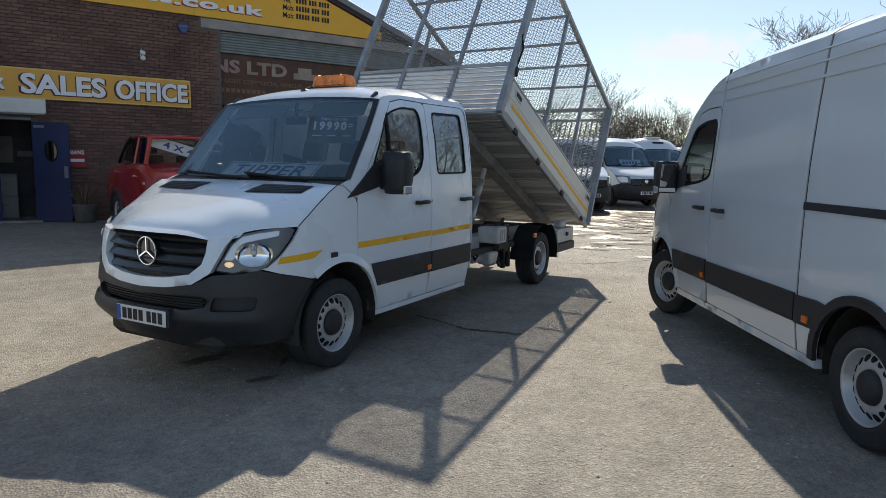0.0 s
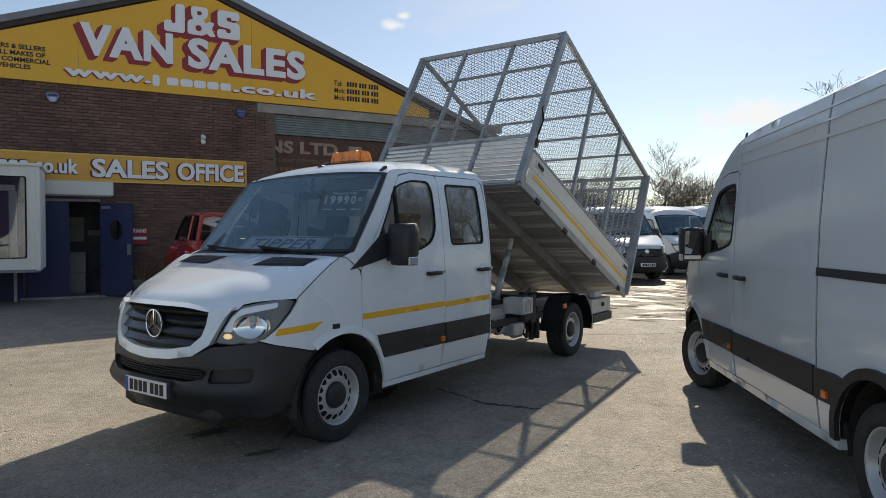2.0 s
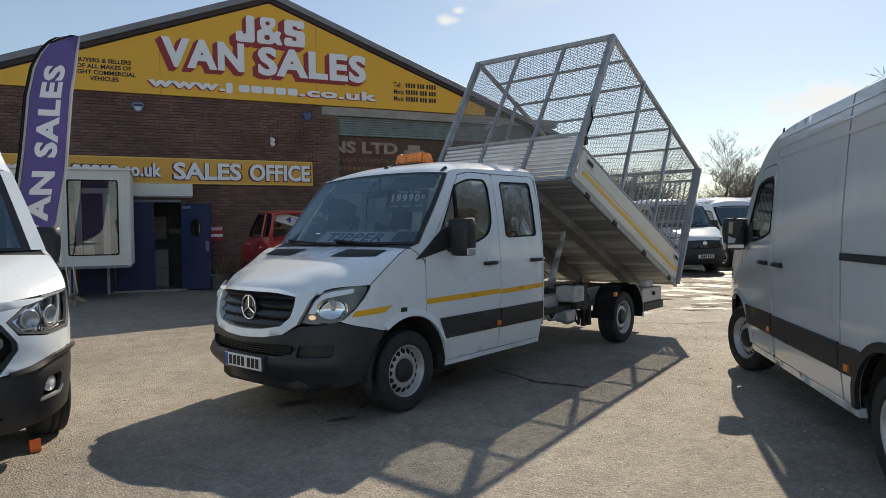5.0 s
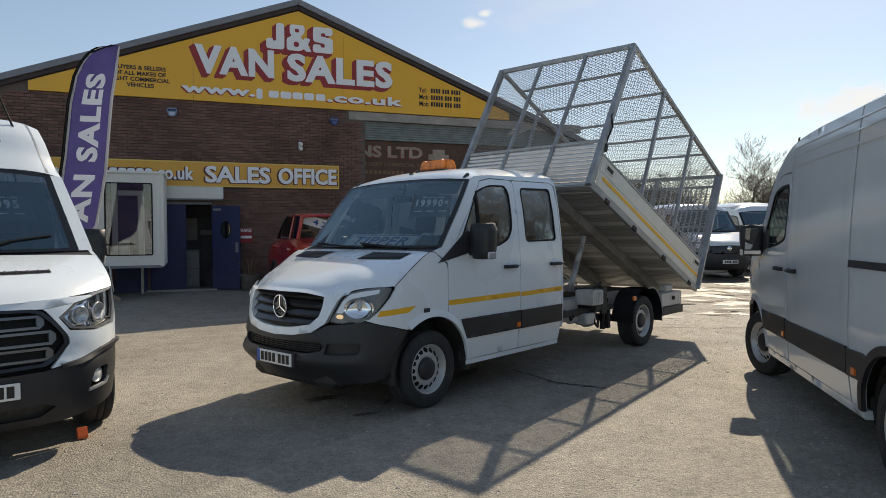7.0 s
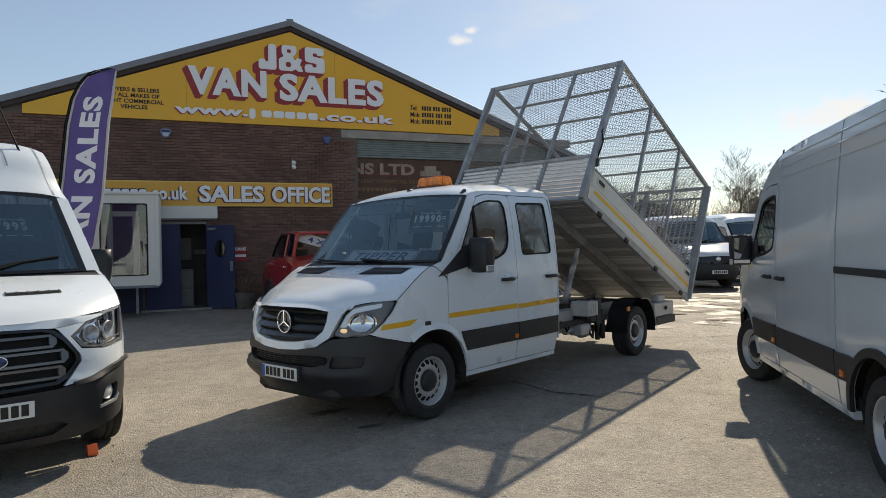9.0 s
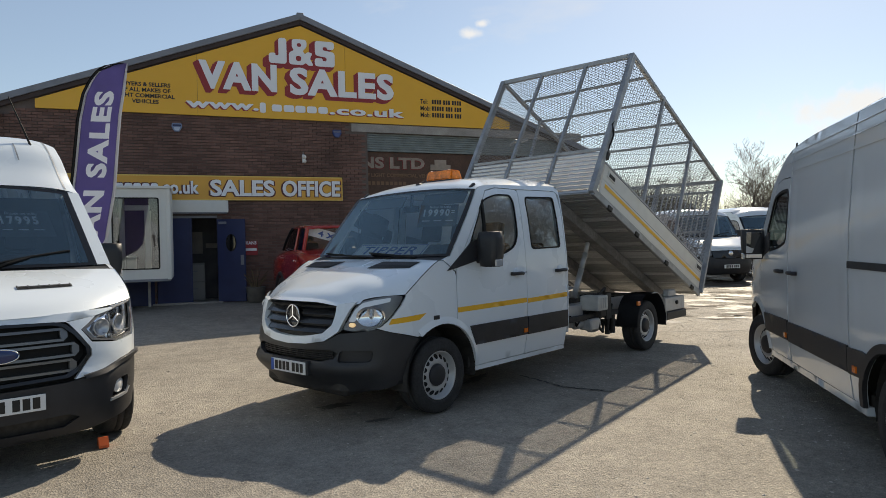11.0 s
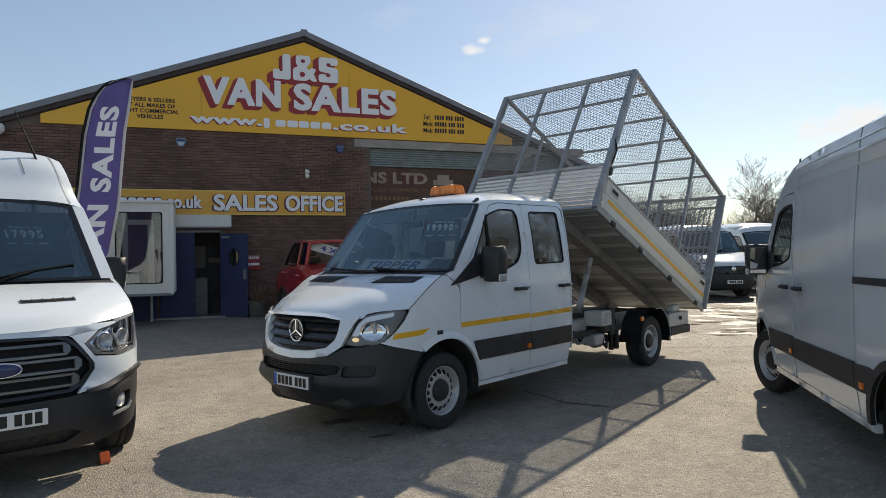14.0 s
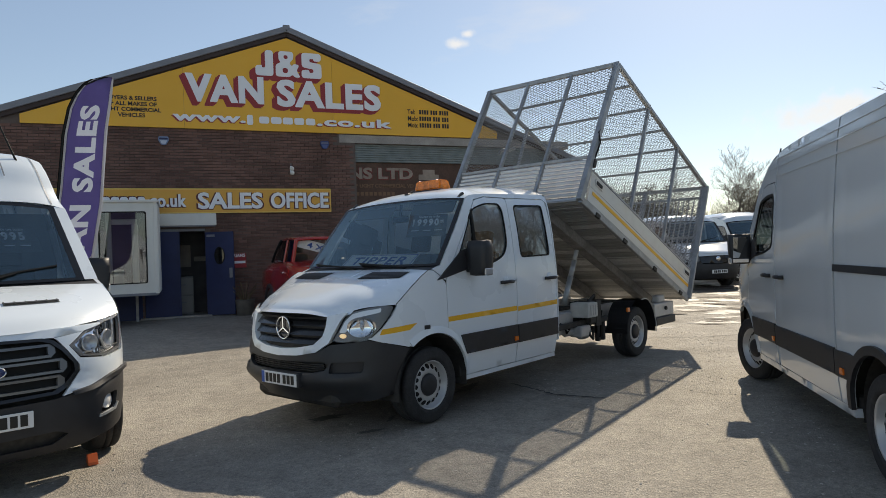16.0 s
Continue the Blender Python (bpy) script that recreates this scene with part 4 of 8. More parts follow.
# the firm's initials as plain rounded shapes
HOOK = [(0.0, 0.0), (0.46, 0.0), (0.46, 0.68), (0.25, 0.68), (0.25, 0.21), (0.17, 0.21), (0.17, 0.27), (0.0, 0.27)]
KNOT = [(0.0, 0.0), (0.36, 0.0), (0.44, 0.07), (0.50, 0.0), (0.66, 0.0), (0.54, 0.18), (0.63, 0.34), (0.48, 0.36), (0.42, 0.29), (0.36, 0.38), (0.47, 0.48), (0.47, 0.68), (0.08, 0.68), (0.08, 0.46), (0.14, 0.38), (0.0, 0.32)]
BEND = [(0.0, 0.0), (0.54, 0.0), (0.54, 0.40), (0.22, 0.44), (0.22, 0.53), (0.33, 0.53), (0.33, 0.47), (0.53, 0.47), (0.53, 0.68), (0.01, 0.68), (0.01, 0.29), (0.32, 0.25), (0.32, 0.15), (0.21, 0.15), (0.21, 0.22), (0.0, 0.22)]
for x, poly, holes in ((-0.12, HOOK, ()), (0.40, KNOT, ((0.25, 0.17, 0.07, 0.07), (0.27, 0.53, 0.055, 0.05))), (1.08, BEND, ())):
    for k in range(3):
        plate_shape(poly, (), x - 0.02 - 0.036 * (k + 1), 6.41 - 0.03 * (k + 1), 0.070 - 0.002 * k, SIGN_RED, sign, "initial_shadow", 0.03, 0.006 - 0.001 * k)
    plate_shape(poly, holes, x, 6.42, 0.080, SIGN_WHITE, sign, "initial_shape", 0.0, 0.009)


def web_line(x0, x1, xa, xb, z, h, parent, dark, wide):
    """A web address: its common ends lettered, the firm's name between them as plain rounded bars."""
    size = h / 0.53
    for out, m2, dx, fat in ((0.058, dark, -0.018, 0.030 * wide), (0.070, SIGN_WHITE, 0.0, 0.010 * wide)):
        if x0 is not None:
            words("www.", size, on_wall(x0 + dx, z + dx * 0.6, out), m2, parent, bold=0.006, width=xa - x0, extrude=0.003, fat=fat, gap=1.05)
        words(".co.uk", size, on_wall(xb + dx, z + dx * 0.6, out), m2, parent, bold=0.006, width=x1 - xb, extrude=0.003, fat=fat, gap=1.05)
        n = 6
        step = (xb - xa - 0.05) / n
        for k in range(n):
            low, high, w = ((-0.32, 1.2, 0.45), (0, 1, 0.8), (0, 1, 0.85), (0, 1, 0.82), (0, 1, 0.8), (0, 1, 0.78))[k]
            grow = fat * 0.8 + (0.008 if dx else 0)
            a, c = xa + 0.05 + step * k, xa + 0.05 + step * (k + w)
            pts = rounded([(a - grow + dx, z + low * h - grow), (c + grow + dx, z + low * h - grow), (c + grow + dx, z + high * h + grow), (a - grow + dx, z + high * h + grow)], 0.06)
            part("name_bar", panel(pts, lambda x, q, d=0.0, o=out: Vector((x, FACE - o + d, q)), [], 0.3, 0.004), m2, parent)


web_line(-2.16, 3.55, -0.42, 1.46, 5.16, 0.165, sign, SIGN_RED, 1.0)
for k, t in enumerate(("BUYERS & SELLERS", "OF ALL MAKES OF", "LIGHT COMMERCIAL", "VEHICLES")):
    words(t, 0.135, on_wall(-3.10, 5.615 - 0.140 * k, 0.064), BLACK_INK, sign, bold=0.004, align="CENTER", extrude=0.002, sx=1.05)
for k, (t, groups) in enumerate((("Tel:", (4, 3, 4)), ("Mob:", (5, 3, 3)), ("Mob:", (5, 3, 3)))):
    words(t, 0.19, on_wall(4.05, 5.585 - 0.19 * k, 0.064), BLACK_INK, sign, bold=0.003, extrude=0.002, sx=0.8)
    x = 4.41
    for g in groups:
        for j in range(g):
            part("number_bar", box(x, x + 0.052, FACE - 0.066, FACE - 0.06, 5.59 - 0.19 * k, 5.715 - 0.19 * k), BLACK_INK, sign)
            x += 0.076
        x += 0.045

# office sign
osign = thing("office_sign", Matrix.Identity(4), "long amber office sign with white lettering on brick", "sign")
part("board", box(-5.30, 1.745, FACE - 0.05, FACE, 2.815, 3.435, 0.006), SIGN_ORANGE, osign)
fr = box(-5.31, 1.755, FACE - 0.056, FACE - 0.05, 3.41, 3.44)
box(-5.31, 1.755, FACE - 0.056, FACE - 0.05, 2.81, 2.835, 0, None, fr)
box(1.735, 1.757, FACE - 0.056, FACE - 0.05, 2.835, 3.41, 0, None, fr)
part("board_edge", fr, mat("pale_yellow_edge", (0.75, 0.50, 0.12), 0.5), osign)
OFFICE_RED = mat("dark_maroon_letter", (0.10, 0.02, 0.02), 0.5)
for text, a, c in (("SALES", -1.64, -0.06), ("OFFICE", 0.16, 1.68)):
    words(text, 0.56, on_wall(a, 2.935, 0.064), SIGN_WHITE, osign, bold=0.012, width=c - a, extrude=0.003, fat=0.007)
    words(text, 0.56, on_wall(a - 0.025, 2.925, 0.056), OFFICE_RED, osign, bold=0.014, width=c - a + 0.04, extrude=0.002, fat=0.026)
web_line(None, -1.93, -4.05, -2.83, 2.985, 0.235, osign, OFFICE_RED, 0.8)
words("www.", 0.44, on_wall(-5.1, 2.985, 0.070), SIGN_WHITE, osign, bold=0.006, width=1.0, extrude=0.003, fat=0.008)

# entrance
canopy = part("door_canopy", box(-3.25, -1.225, FACE - 0.16, FACE, 2.50, 2.80, 0.012), CABIN_WHITE, building, "white box canopy over the entrance")
part("canopy_soffit", box(-3.22, -1.25, FACE - 0.15, FACE - 0.01, 2.47, 2.50), FASCIA, canopy)
for z in (2.44,):
    part("door_head", box(DOOR[0], DOOR[1], FACE + 0.02, FACE + 0.14, 2.36, 2.42, 0.004), FASCIA, building)
leaf = part("door_leaf", box(DOOR[0] + 0.01, -2.16, FACE + 0.03, FACE + 0.075, 0.22, 2.36, 0.004), BLUE_DOOR, building, "dark blue closed door leaf")
part("door_stop", box(-2.165, -2.11, FACE + 0.02, FACE + 0.06, 0.22, 2.36, 0.004), BLUE_DOOR, building)
hinge = Matrix.Translation((DOOR[1] + 0.01, FACE - 0.02, 0)) @ Matrix.Rotation(radians(-24), 4, "Z")
leaf2 = part("open_door_leaf", box(0.0, 0.72, -0.045, 0.0, 0.22, 2.32, 0.004, hinge), BLUE_DOOR, building, "dark blue door leaf standing open")
oval = lathe([(0.0, 0.003), (0.9, 0.003), (1.0, 0.0)], 24, "y", None, hinge @ Matrix.Translation((0.36, -0.047, 1.72)) @ Matrix.Diagonal((0.12, 1, 0.21, 1)))
part("vision_panel", oval, TINTED, leaf2, "oval glass panel")
ring = [(0.36 + 0.125 * math.cos(t), -0.05, 1.72 + 0.215 * math.sin(t)) for t in [2 * math.pi * k / 24 for k in range(24)]]
part("vision_ring", tube([hinge @ Vector(p) for p in ring], 0.012, 6, None, True), SEAL, leaf2)
part("door_closer", box(0.05, 0.25, -0.08, -0.045, 2.20, 2.26, 0.004, hinge), FASCIA, leaf2)
part("push_plate", box(0.60, 0.68, -0.052, -0.045, 1.15, 1.4, 0.002, hinge), FASCIA, leaf2)
part("door_step", box(DOOR[0] - 0.1, DOOR[1] + 0.1, FACE - 0.12, FACE + 0.02, 0.15, 0.235, 0.01), CONCRETE, building)
part("side_panel", box(-3.72, -3.0, FACE - 0.03, FACE, 0.2, 2.42, 0.005), BLUE_DOOR, building, "dark blue boarded side panel")
# room behind the entrance, its walls coloured dark to look unlit
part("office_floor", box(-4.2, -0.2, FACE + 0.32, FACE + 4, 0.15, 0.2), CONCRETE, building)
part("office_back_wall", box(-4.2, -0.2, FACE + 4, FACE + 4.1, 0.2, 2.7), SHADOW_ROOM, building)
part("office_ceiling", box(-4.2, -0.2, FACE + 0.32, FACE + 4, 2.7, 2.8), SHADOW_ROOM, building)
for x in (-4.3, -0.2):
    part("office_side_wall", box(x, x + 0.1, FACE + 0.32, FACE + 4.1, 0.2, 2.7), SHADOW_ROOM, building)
# Cabinet greys are lowered to give the room's dim light.
inner = thing("filing_cabinet", Matrix.Translation((-2.05, FACE + 1.0, 0.2)), "steel filing cabinet inside the entrance, greyed for the dim room", "cabinet")
part("cabinet_body", box(-0.25, 0.25, 0, 0.5, 0, 1.0, 0.01), mat("dimmed_cabinet", (0.22, 0.22, 0.22), 0.5), inner)
for k in range(2):
    dr = part("drawer", box(-0.235, 0.235, -0.02, 0.0, 0.05 + 0.47 * k, 0.48 + 0.47 * k, 0.006), mat("dimmed_drawer", (0.27, 0.27, 0.27), 0.45), inner)
    part("drawer_pull", box(-0.06, 0.06, -0.035, -0.02, 0.30 + 0.47 * k, 0.33 + 0.47 * k, 0.003), FASCIA, dr)
notice = thing("notice_board", Matrix.Translation((-2.06, FACE + 1.6, 1.35)), "pale notice board on an inner partition", "board")
part("partition", box(-0.5, 1.1, 0.02, 0.06, -1.15, 1.3), SHADOW_ROOM, notice)
# Papers take concrete grey instead of white, to look unlit.
part("paper", box(-0.1, 0.22, 0.0, 0.02, 0.1, 0.7, 0.003), CONCRETE, notice)
part("paper", box(0.3, 0.62, 0.0, 0.02, 0.25, 0.38, 0.003), CONCRETE, notice)

# small fixtures on the wall
red = thing("warning_sign", Matrix.Identity(4), "small red pedestrian sign with white lettering on brick", "sign")
part("sign_plate", box(-1.22, -0.515, FACE - 0.02, FACE - 0.004, 1.39, 1.755, 0.003), mat("red_sign_plate", (0.30, 0.012, 0.02), 0.5), red)
words("PEDESTRIANS", 0.12, on_wall(-1.19, 1.665, 0.021), SIGN_WHITE, red, width=0.65, extrude=0.001, bold=0.003)
part("sign_bar", box(-1.19, -0.54, FACE - 0.023, FACE - 0.02, 1.50, 1.565), SIGN_WHITE, red)
for x, dark in ((-2.40, False), (1.64, True)):
    al = thing("alarm_box", Matrix.Translation((x, FACE, 4.63)) @ Matrix.Scale(0.8, 4), "dark blue shield-shaped alarm box on brick" if dark else "grey-blue shield-shaped alarm box on brick", "alarm box")
    shape = rounded([(-0.14, 0.13), (0.14, 0.13), (0.155, 0.02), (0.07, -0.13), (-0.07, -0.13), (-0.155, 0.02)], 0.035)
    part("alarm_case", panel(shape, lambda a, b, d=0.0: Vector((a, -0.09 + d, b)), [], 0.08, 0.09), mat("alarm_blue", (0.02, 0.04, 0.16), 0.4) if dark else mat("alarm_grey_blue", (0.16, 0.22, 0.36), 0.4), al)
    part("alarm_band", panel(rounded([(-0.12, 0.09), (0.12, 0.09), (0.125, 0.035), (-0.125, 0.035)], 0.02), lambda a, b, d=0.0: Vector((a, -0.096 + d, b)), [], 0.08, 0.006), mat("alarm_band_grey", (0.12, 0.14, 0.22), 0.4) if dark else mat("alarm_navy", (0.01, 0.02, 0.08), 0.4), al)
    part("alarm_patch", panel(rounded([(-0.10, 0.01), (0.10, 0.01), (0.06, -0.10), (-0.06, -0.10)], 0.02), lambda a, b, d=0.0: Vector((a, -0.096 + d, b)), [], 0.08, 0.006), mat("alarm_pale_blue", (0.06, 0.09, 0.24) if dark else (0.45, 0.5, 0.6), 0.4), al)
lamp = thing("security_lamp", Matrix.Translation((0.72, FACE, 3.93)) @ Matrix.Scale(0.8, 4), "white twin-headed security lamp on brick", "lamp")
part("lamp_back", box(-0.04, 0.04, -0.05, 0, -0.13, 0.14, 0.01), SIGN_WHITE, lamp)
for z in (0.05, -0.09):
    part("lamp_head", lathe([(0, -0.16), (0.06, -0.15), (0.075, -0.10), (0.05, -0.03), (0, -0.03)], 16, "y", None, Matrix.Translation((0.02, 0, z))), CABIN_WHITE, lamp, smooth=True)
part("lamp_stalk", box(-0.012, 0.012, -0.02, 0, 0.14, 0.24), FASCIA, lamp)
cctv = thing("security_camera", Matrix.Translation((-6.28, FACE, 4.74)), "pale dome security camera under the roof edge", "camera")
part("camera_dome", lathe([(0, -0.14), (0.09, -0.11), (0.14, -0.02), (0.14, 0.06), (0.10, 0.12), (0, 0.13)], 20, "z", None, Matrix.Translation((0, -0.22, 0))), CABIN_WHITE, cctv, smooth=True)
part("camera_arm", box(-0.03, 0.03, -0.16, 0, 0.04, 0.10, 0.005), CABIN_WHITE, cctv)
pot = thing("planter", Matrix.Translation((-0.62, FACE - 0.45, 0.185)), "grey tub with a straggly dried plant by the door", "planter")
part("tub", lathe([(0.0, 0.0), (0.20, 0.0), (0.24, 0.38), (0.26, 0.40), (0.22, 0.40), (0.20, 0.34), (0, 0.34)], 20, "z"), CLAY, pot, smooth=True)
pl = bmesh.new()
rnd = random.Random(5)
for k in range(26):
    a, l2 = rnd.uniform(0, 6.3), rnd.uniform(0.2, 0.5)
    tube([(0.08 * math.cos(a), 0.08 * math.sin(a), 0.34), (0.16 * math.cos(a), 0.16 * math.sin(a), 0.34 + l2 * 0.6), ((0.22 + l2 * 0.2) * math.cos(a), (0.22 + l2 * 0.2) * math.sin(a), 0.34 + l2)], 0.007, 4, pl)
tagged(part("dry_stems", pl, DRY_LEAF, pot), "", "", "", "stuff")

# bricks: every course of the front wall; those near the entrance one by one
BL, BH, BD = 0.215, 0.065, 0.020
shared = bpy.data.meshes.new("brick")
bb = box(-BL / 2, BL / 2, 0, BD, -BH / 2, BH / 2)
bmesh.ops.bevel(bb, geom=[e for e in bb.edges if all(v.co.y < 0.001 for v in e.verts)], offset=0.004, segments=1, affect="EDGES")
bb.to_mesh(shared)
bb.free()
shared.materials.append(BRICK)
bv, bf = [], []
rnd = random.Random(3)
singles = 0
top = int((roof_z(-5.46) - 0.3) / 0.075) + 2
for row in range(2, top):
    z = 0.04 + 0.075 * row
    off = 0.1125 if row % 2 else 0.0
    for col in range(int((2.5 - WEST) / 0.225) + 1):
        x = WEST + 0.12 + 0.225 * col + off
        x0, x1 = x - BL / 2, x + BL / 2
        if x1 > 2.51 or z > roof_z(x0) - 0.38 or z > roof_z(x1) - 0.38:
            continue
        if z + 0.033 > sb and SX0 - 0.05 < x < SX1:
            continue
        if x1 > DOOR[0] and x0 < DOOR[1] and z - 0.03 < DOOR[3]:
            continue
        if 2.04 < x1 and 4.68 < z < 4.96:
            continue
        out = rnd.uniform(-0.002, 0.0025)
        if -0.5 < x < 2.1 and 0.45 < z < 2.2 and singles < 298:
            o = new("brick", shared)
            o.parent = wall_front
            o.matrix_local = pose(x, FACE - 0.008 + out, z, 0, rnd.uniform(-0.4, 0.4), 0)
            singles += 1
            continue
        s = len(bv)
        y0, y1 = FACE - 0.008 + out, FACE + 0.012
        e = 0.004
        bv += [(x0, y1, z - BH / 2), (x1, y1, z - BH / 2), (x1, y1, z + BH / 2), (x0, y1, z + BH / 2), (x0 + e, y0, z - BH / 2 + e), (x1 - e, y0, z - BH / 2 + e), (x1 - e, y0, z + BH / 2 - e), (x0 + e, y0, z + BH / 2 - e)]
        bf += [(s + 4, s + 5, s + 6, s + 7), (s, s + 1, s + 5, s + 4), (s + 1, s + 2, s + 6, s + 5), (s + 2, s + 3, s + 7, s + 6), (s + 3, s, s + 4, s + 7)]
me = bpy.data.meshes.new("brickwork")
me.from_pydata(bv, [], bf)
me.materials.append(BRICK)
bw = new("brickwork", me)
bw.parent = wall_front
tagged(bw, "courses of brown stretcher bond bricks", "", "", "stuff")

# ---- the tipper truck ----
TRUCK_TURN = 26.915
TRUCK = pose(0, 0, 0, 0, 0, TRUCK_TURN) @ pose(0, 0.95, 0)
truck = thing("tipper_truck", TRUCK, "white crew-cab tipper truck with its caged aluminium bed raised", "truck")
TS = Skin(MERC_PLAN, MERC_LEAN, TUMBLE)


def cab(parent, S, paint):
    """Nose, doors, panes and roof of the crew cab."""
    # bumper
    ax = S.s(0.0)
    half = [(0, 0.285), (0.6, 0.29), (0.95, 0.31), (S.s(-0.47), 0.35), (S.s(-0.462), 0.40), (S.s(-0.44), 0.53), (S.s(-0.38), 0.63), (S.s(-0.30), 0.725), (S.s(-0.45), 0.765), (S.s(-0.60), 0.80), (S.s(-0.72), 0.832), (0.80, 0.815), (0.60, 0.80), (0.47, 0.735), (0.2, 0.70), (0, 0.693)]
    intake = mirrored([(0, 0.560), (0.42, 0.560), (0.56, 0.585), (0.60, 0.635), (0.52, 0.662), (0.2, 0.648), (0, 0.643)])
    fogs = [rounded([(g * 0.60, 0.56), (g * 0.90, 0.565), (g * 0.92, 0.66), (g * 0.62, 0.655)], 0.03) for g in (1, -1)]
    def chin(s, z, d=0.0):
        """The lower half stands out as a lip that fades towards the wheels."""
        w = max(0.0, 1 - (abs(s) / 1.05) ** 4)
        out = 0.05 * w * math.exp(-((z - 0.49) / 0.075) ** 2) - 0.03 * w * math.exp(-((z - 0.33) / 0.06) ** 2)
        return S(s, z, d - out)

    bumper = part("front_bumper", panel(mirrored(half), chin, [intake] + fogs, 0.04, 0.03), BUMPER, parent, "unpainted black plastic bumper")
    part("lower_intake", panel(mirrored([(0, 0.55), (0.58, 0.56), (0.62, 0.67), (0, 0.655)]), lambda s, z, d=0: S(s, z, d + 0.05), [], 0.05, 0.01), CHASSIS, bumper)
    slat = bmesh.new()
    for z in (0.578, 0.596, 0.614, 0.632):
        join(slat, panel(mirrored([(0, z - 0.003), (0.54, z - 0.003), (0.54, z + 0.003), (0, z + 0.003)]), lambda s, zz, d=0: S(s, zz, d + 0.02), [], 0.06, 0.02))
    part("intake_slats", slat, PLASTIC, bumper)
    for g in (1, -1):
        part("fog_lamp_blank", panel([(g * 0.59, 0.55), (g * 0.93, 0.555), (g * 0.93, 0.67), (g * 0.6, 0.665)], lambda s, z, d=0: S(s, z, d + 0.025), [], 0.05, 0.01), PLASTIC, bumper)
    c = S(0, 0.494) + Vector((-0.03, -0.055, 0))
    number_plate(bumper, Matrix.Translation(c + Vector((-0.022, 0, 0))) @ Matrix(((0, 0, -1), (-1, 0, 0), (0, 1, 0))).to_4x4())
    part("plate_plinth", box(c.x - 0.02, c.x + 0.06, -0.33, 0.22, 0.432, 0.557, 0.008), PLASTIC, bumper)
    # grille with its white surround
    outer = [(0, 0.690), (0.25, 0.702), (0.46, 0.735), (0.585, 0.815), (0.622, 0.90), (0.665, 1.0), (0.71, 1.068)]
    inner = [(0.53, 1.045), (0.535, 0.95), (0.515, 0.87), (0.43, 0.80), (0.22, 0.765), (0, 0.755)]
    part("grille_surround", panel([(a, b) for a, b in outer] + inner + [(-a, b) for a, b in reversed(inner[:-1])] + [(-a, b) for a, b in reversed(outer[1:])], lambda s, z, d=0: S(s, z, d - 0.012), [], 0.05, 0.05), paint, parent, "white painted grille surround")
    gr = [(0, 0.745), (0.22, 0.755), (0.45, 0.79), (0.53, 0.87), (0.545, 0.95), (0.53, 1.06), (0.3, 1.09), (0, 1.10)]
    grille = part("grille", panel(mirrored(gr), lambda s, z, d=0: S(s, z, d + 0.045), [], 0.06, 0.01), CHASSIS, parent, "black louvred grille")
    for z0, z1, w in ((0.80, 0.852, 0.44), (0.875, 0.93, 0.505), (0.953, 1.008, 0.525), (1.03, 1.082, 0.50)):
        # each louvre leans out at its foot
        b = panel(mirrored([(0, z0 - 0.0), (w, z0), (w + 0.005, z1), (0, z1)]), lambda s, z, d=0, a=z0, e=z1: S(s, z, d + 0.002 + 0.035 * (z - a) / (e - a)), [], 0.06, 0.018)
        part("louvre", b, GLOSS_BLACK, grille)
    # round emblem: a ring with three plain spokes
    e = S(0, 0.932) + Vector((-0.012, -0.016, 0))
    ring = [(e.x, e.y + 0.098 * math.cos(t), e.z + 0.098 * math.sin(t)) for t in [2 * math.pi * k / 32 for k in range(32)]]
    emb = part("emblem", tube(ring, 0.0062, 8, None, True), CHROME, grille, "chrome ring emblem", smooth=True)
    part("emblem_disc", lathe([(0.0, e.x + 0.012), (0.092, e.x + 0.012), (0.092, e.x + 0.04)], 28, "x", None, Matrix.Translation((0, e.y, e.z))), GLOSS_BLACK, emb)
    sp = bmesh.new()
    for a in (90, 210, 330):
        q = Vector((e.x, e.y + 0.095 * math.cos(radians(a)), e.z + 0.095 * math.sin(radians(a))))
        bar((e.x, e.y, e.z), q, 0.011, 0.008, sp, (1, 0, 0))
    part("emblem_spokes", sp, CHROME, emb)
    # head lamps
    for g in (1, -1):
        out = [(0.604, 0.83), (0.72, 0.818), (0.88, 0.822), (S.s(-0.69), 0.845), (S.s(-0.60), 0.93), (S.s(-0.52), 1.02), (S.s(-0.475), 1.098), (S.s(-0.55), 1.112), (S.s(-0.70), 1.105), (0.84, 1.09), (0.745, 1.07), (0.685, 1.0), (0.64, 0.90)]
        f = S.side(g)
        lamp = part("headlamp", panel(rounded(out, 0.02, 2), lambda s, z, d=0: f(s, z, d + 0.035), [], 0.05, 0.01), LAMP_DARK, parent, "smoked headlamp with clear lens")
        inner_l = rounded([(0.655, 0.90), (0.70, 1.0), (0.755, 1.056), (0.86, 1.078), (S.s(-0.62), 1.095), (S.s(-0.62), 1.06), (0.84, 1.03), (0.765, 0.985), (0.72, 0.90)], 0.012, 2)
        part("upper_reflector", panel(inner_l, lambda s, z, d=0: f(s, z, d + 0.028), [], 0.05, 0.006), LENS, lamp)
        part("lamp_step", panel(rounded([(0.80, 0.875), (0.95, 0.88), (0.99, 0.90), (0.99, 0.91), (0.94, 0.895), (0.80, 0.89)], 0.004, 2), lambda s, z, d=0: f(s, z, d + 0.026), [], 0.05, 0.008), LAMP_GREY, lamp)
        c2 = f(0.86, 0.945, 0.012)
        nrm = (f(0.86, 0.945, -0.1) - f(0.86, 0.945, 0.1)).normalized()
        m = Matrix.Translation(c2) @ nrm.to_track_quat("Z", "Y").to_matrix().to_4x4()
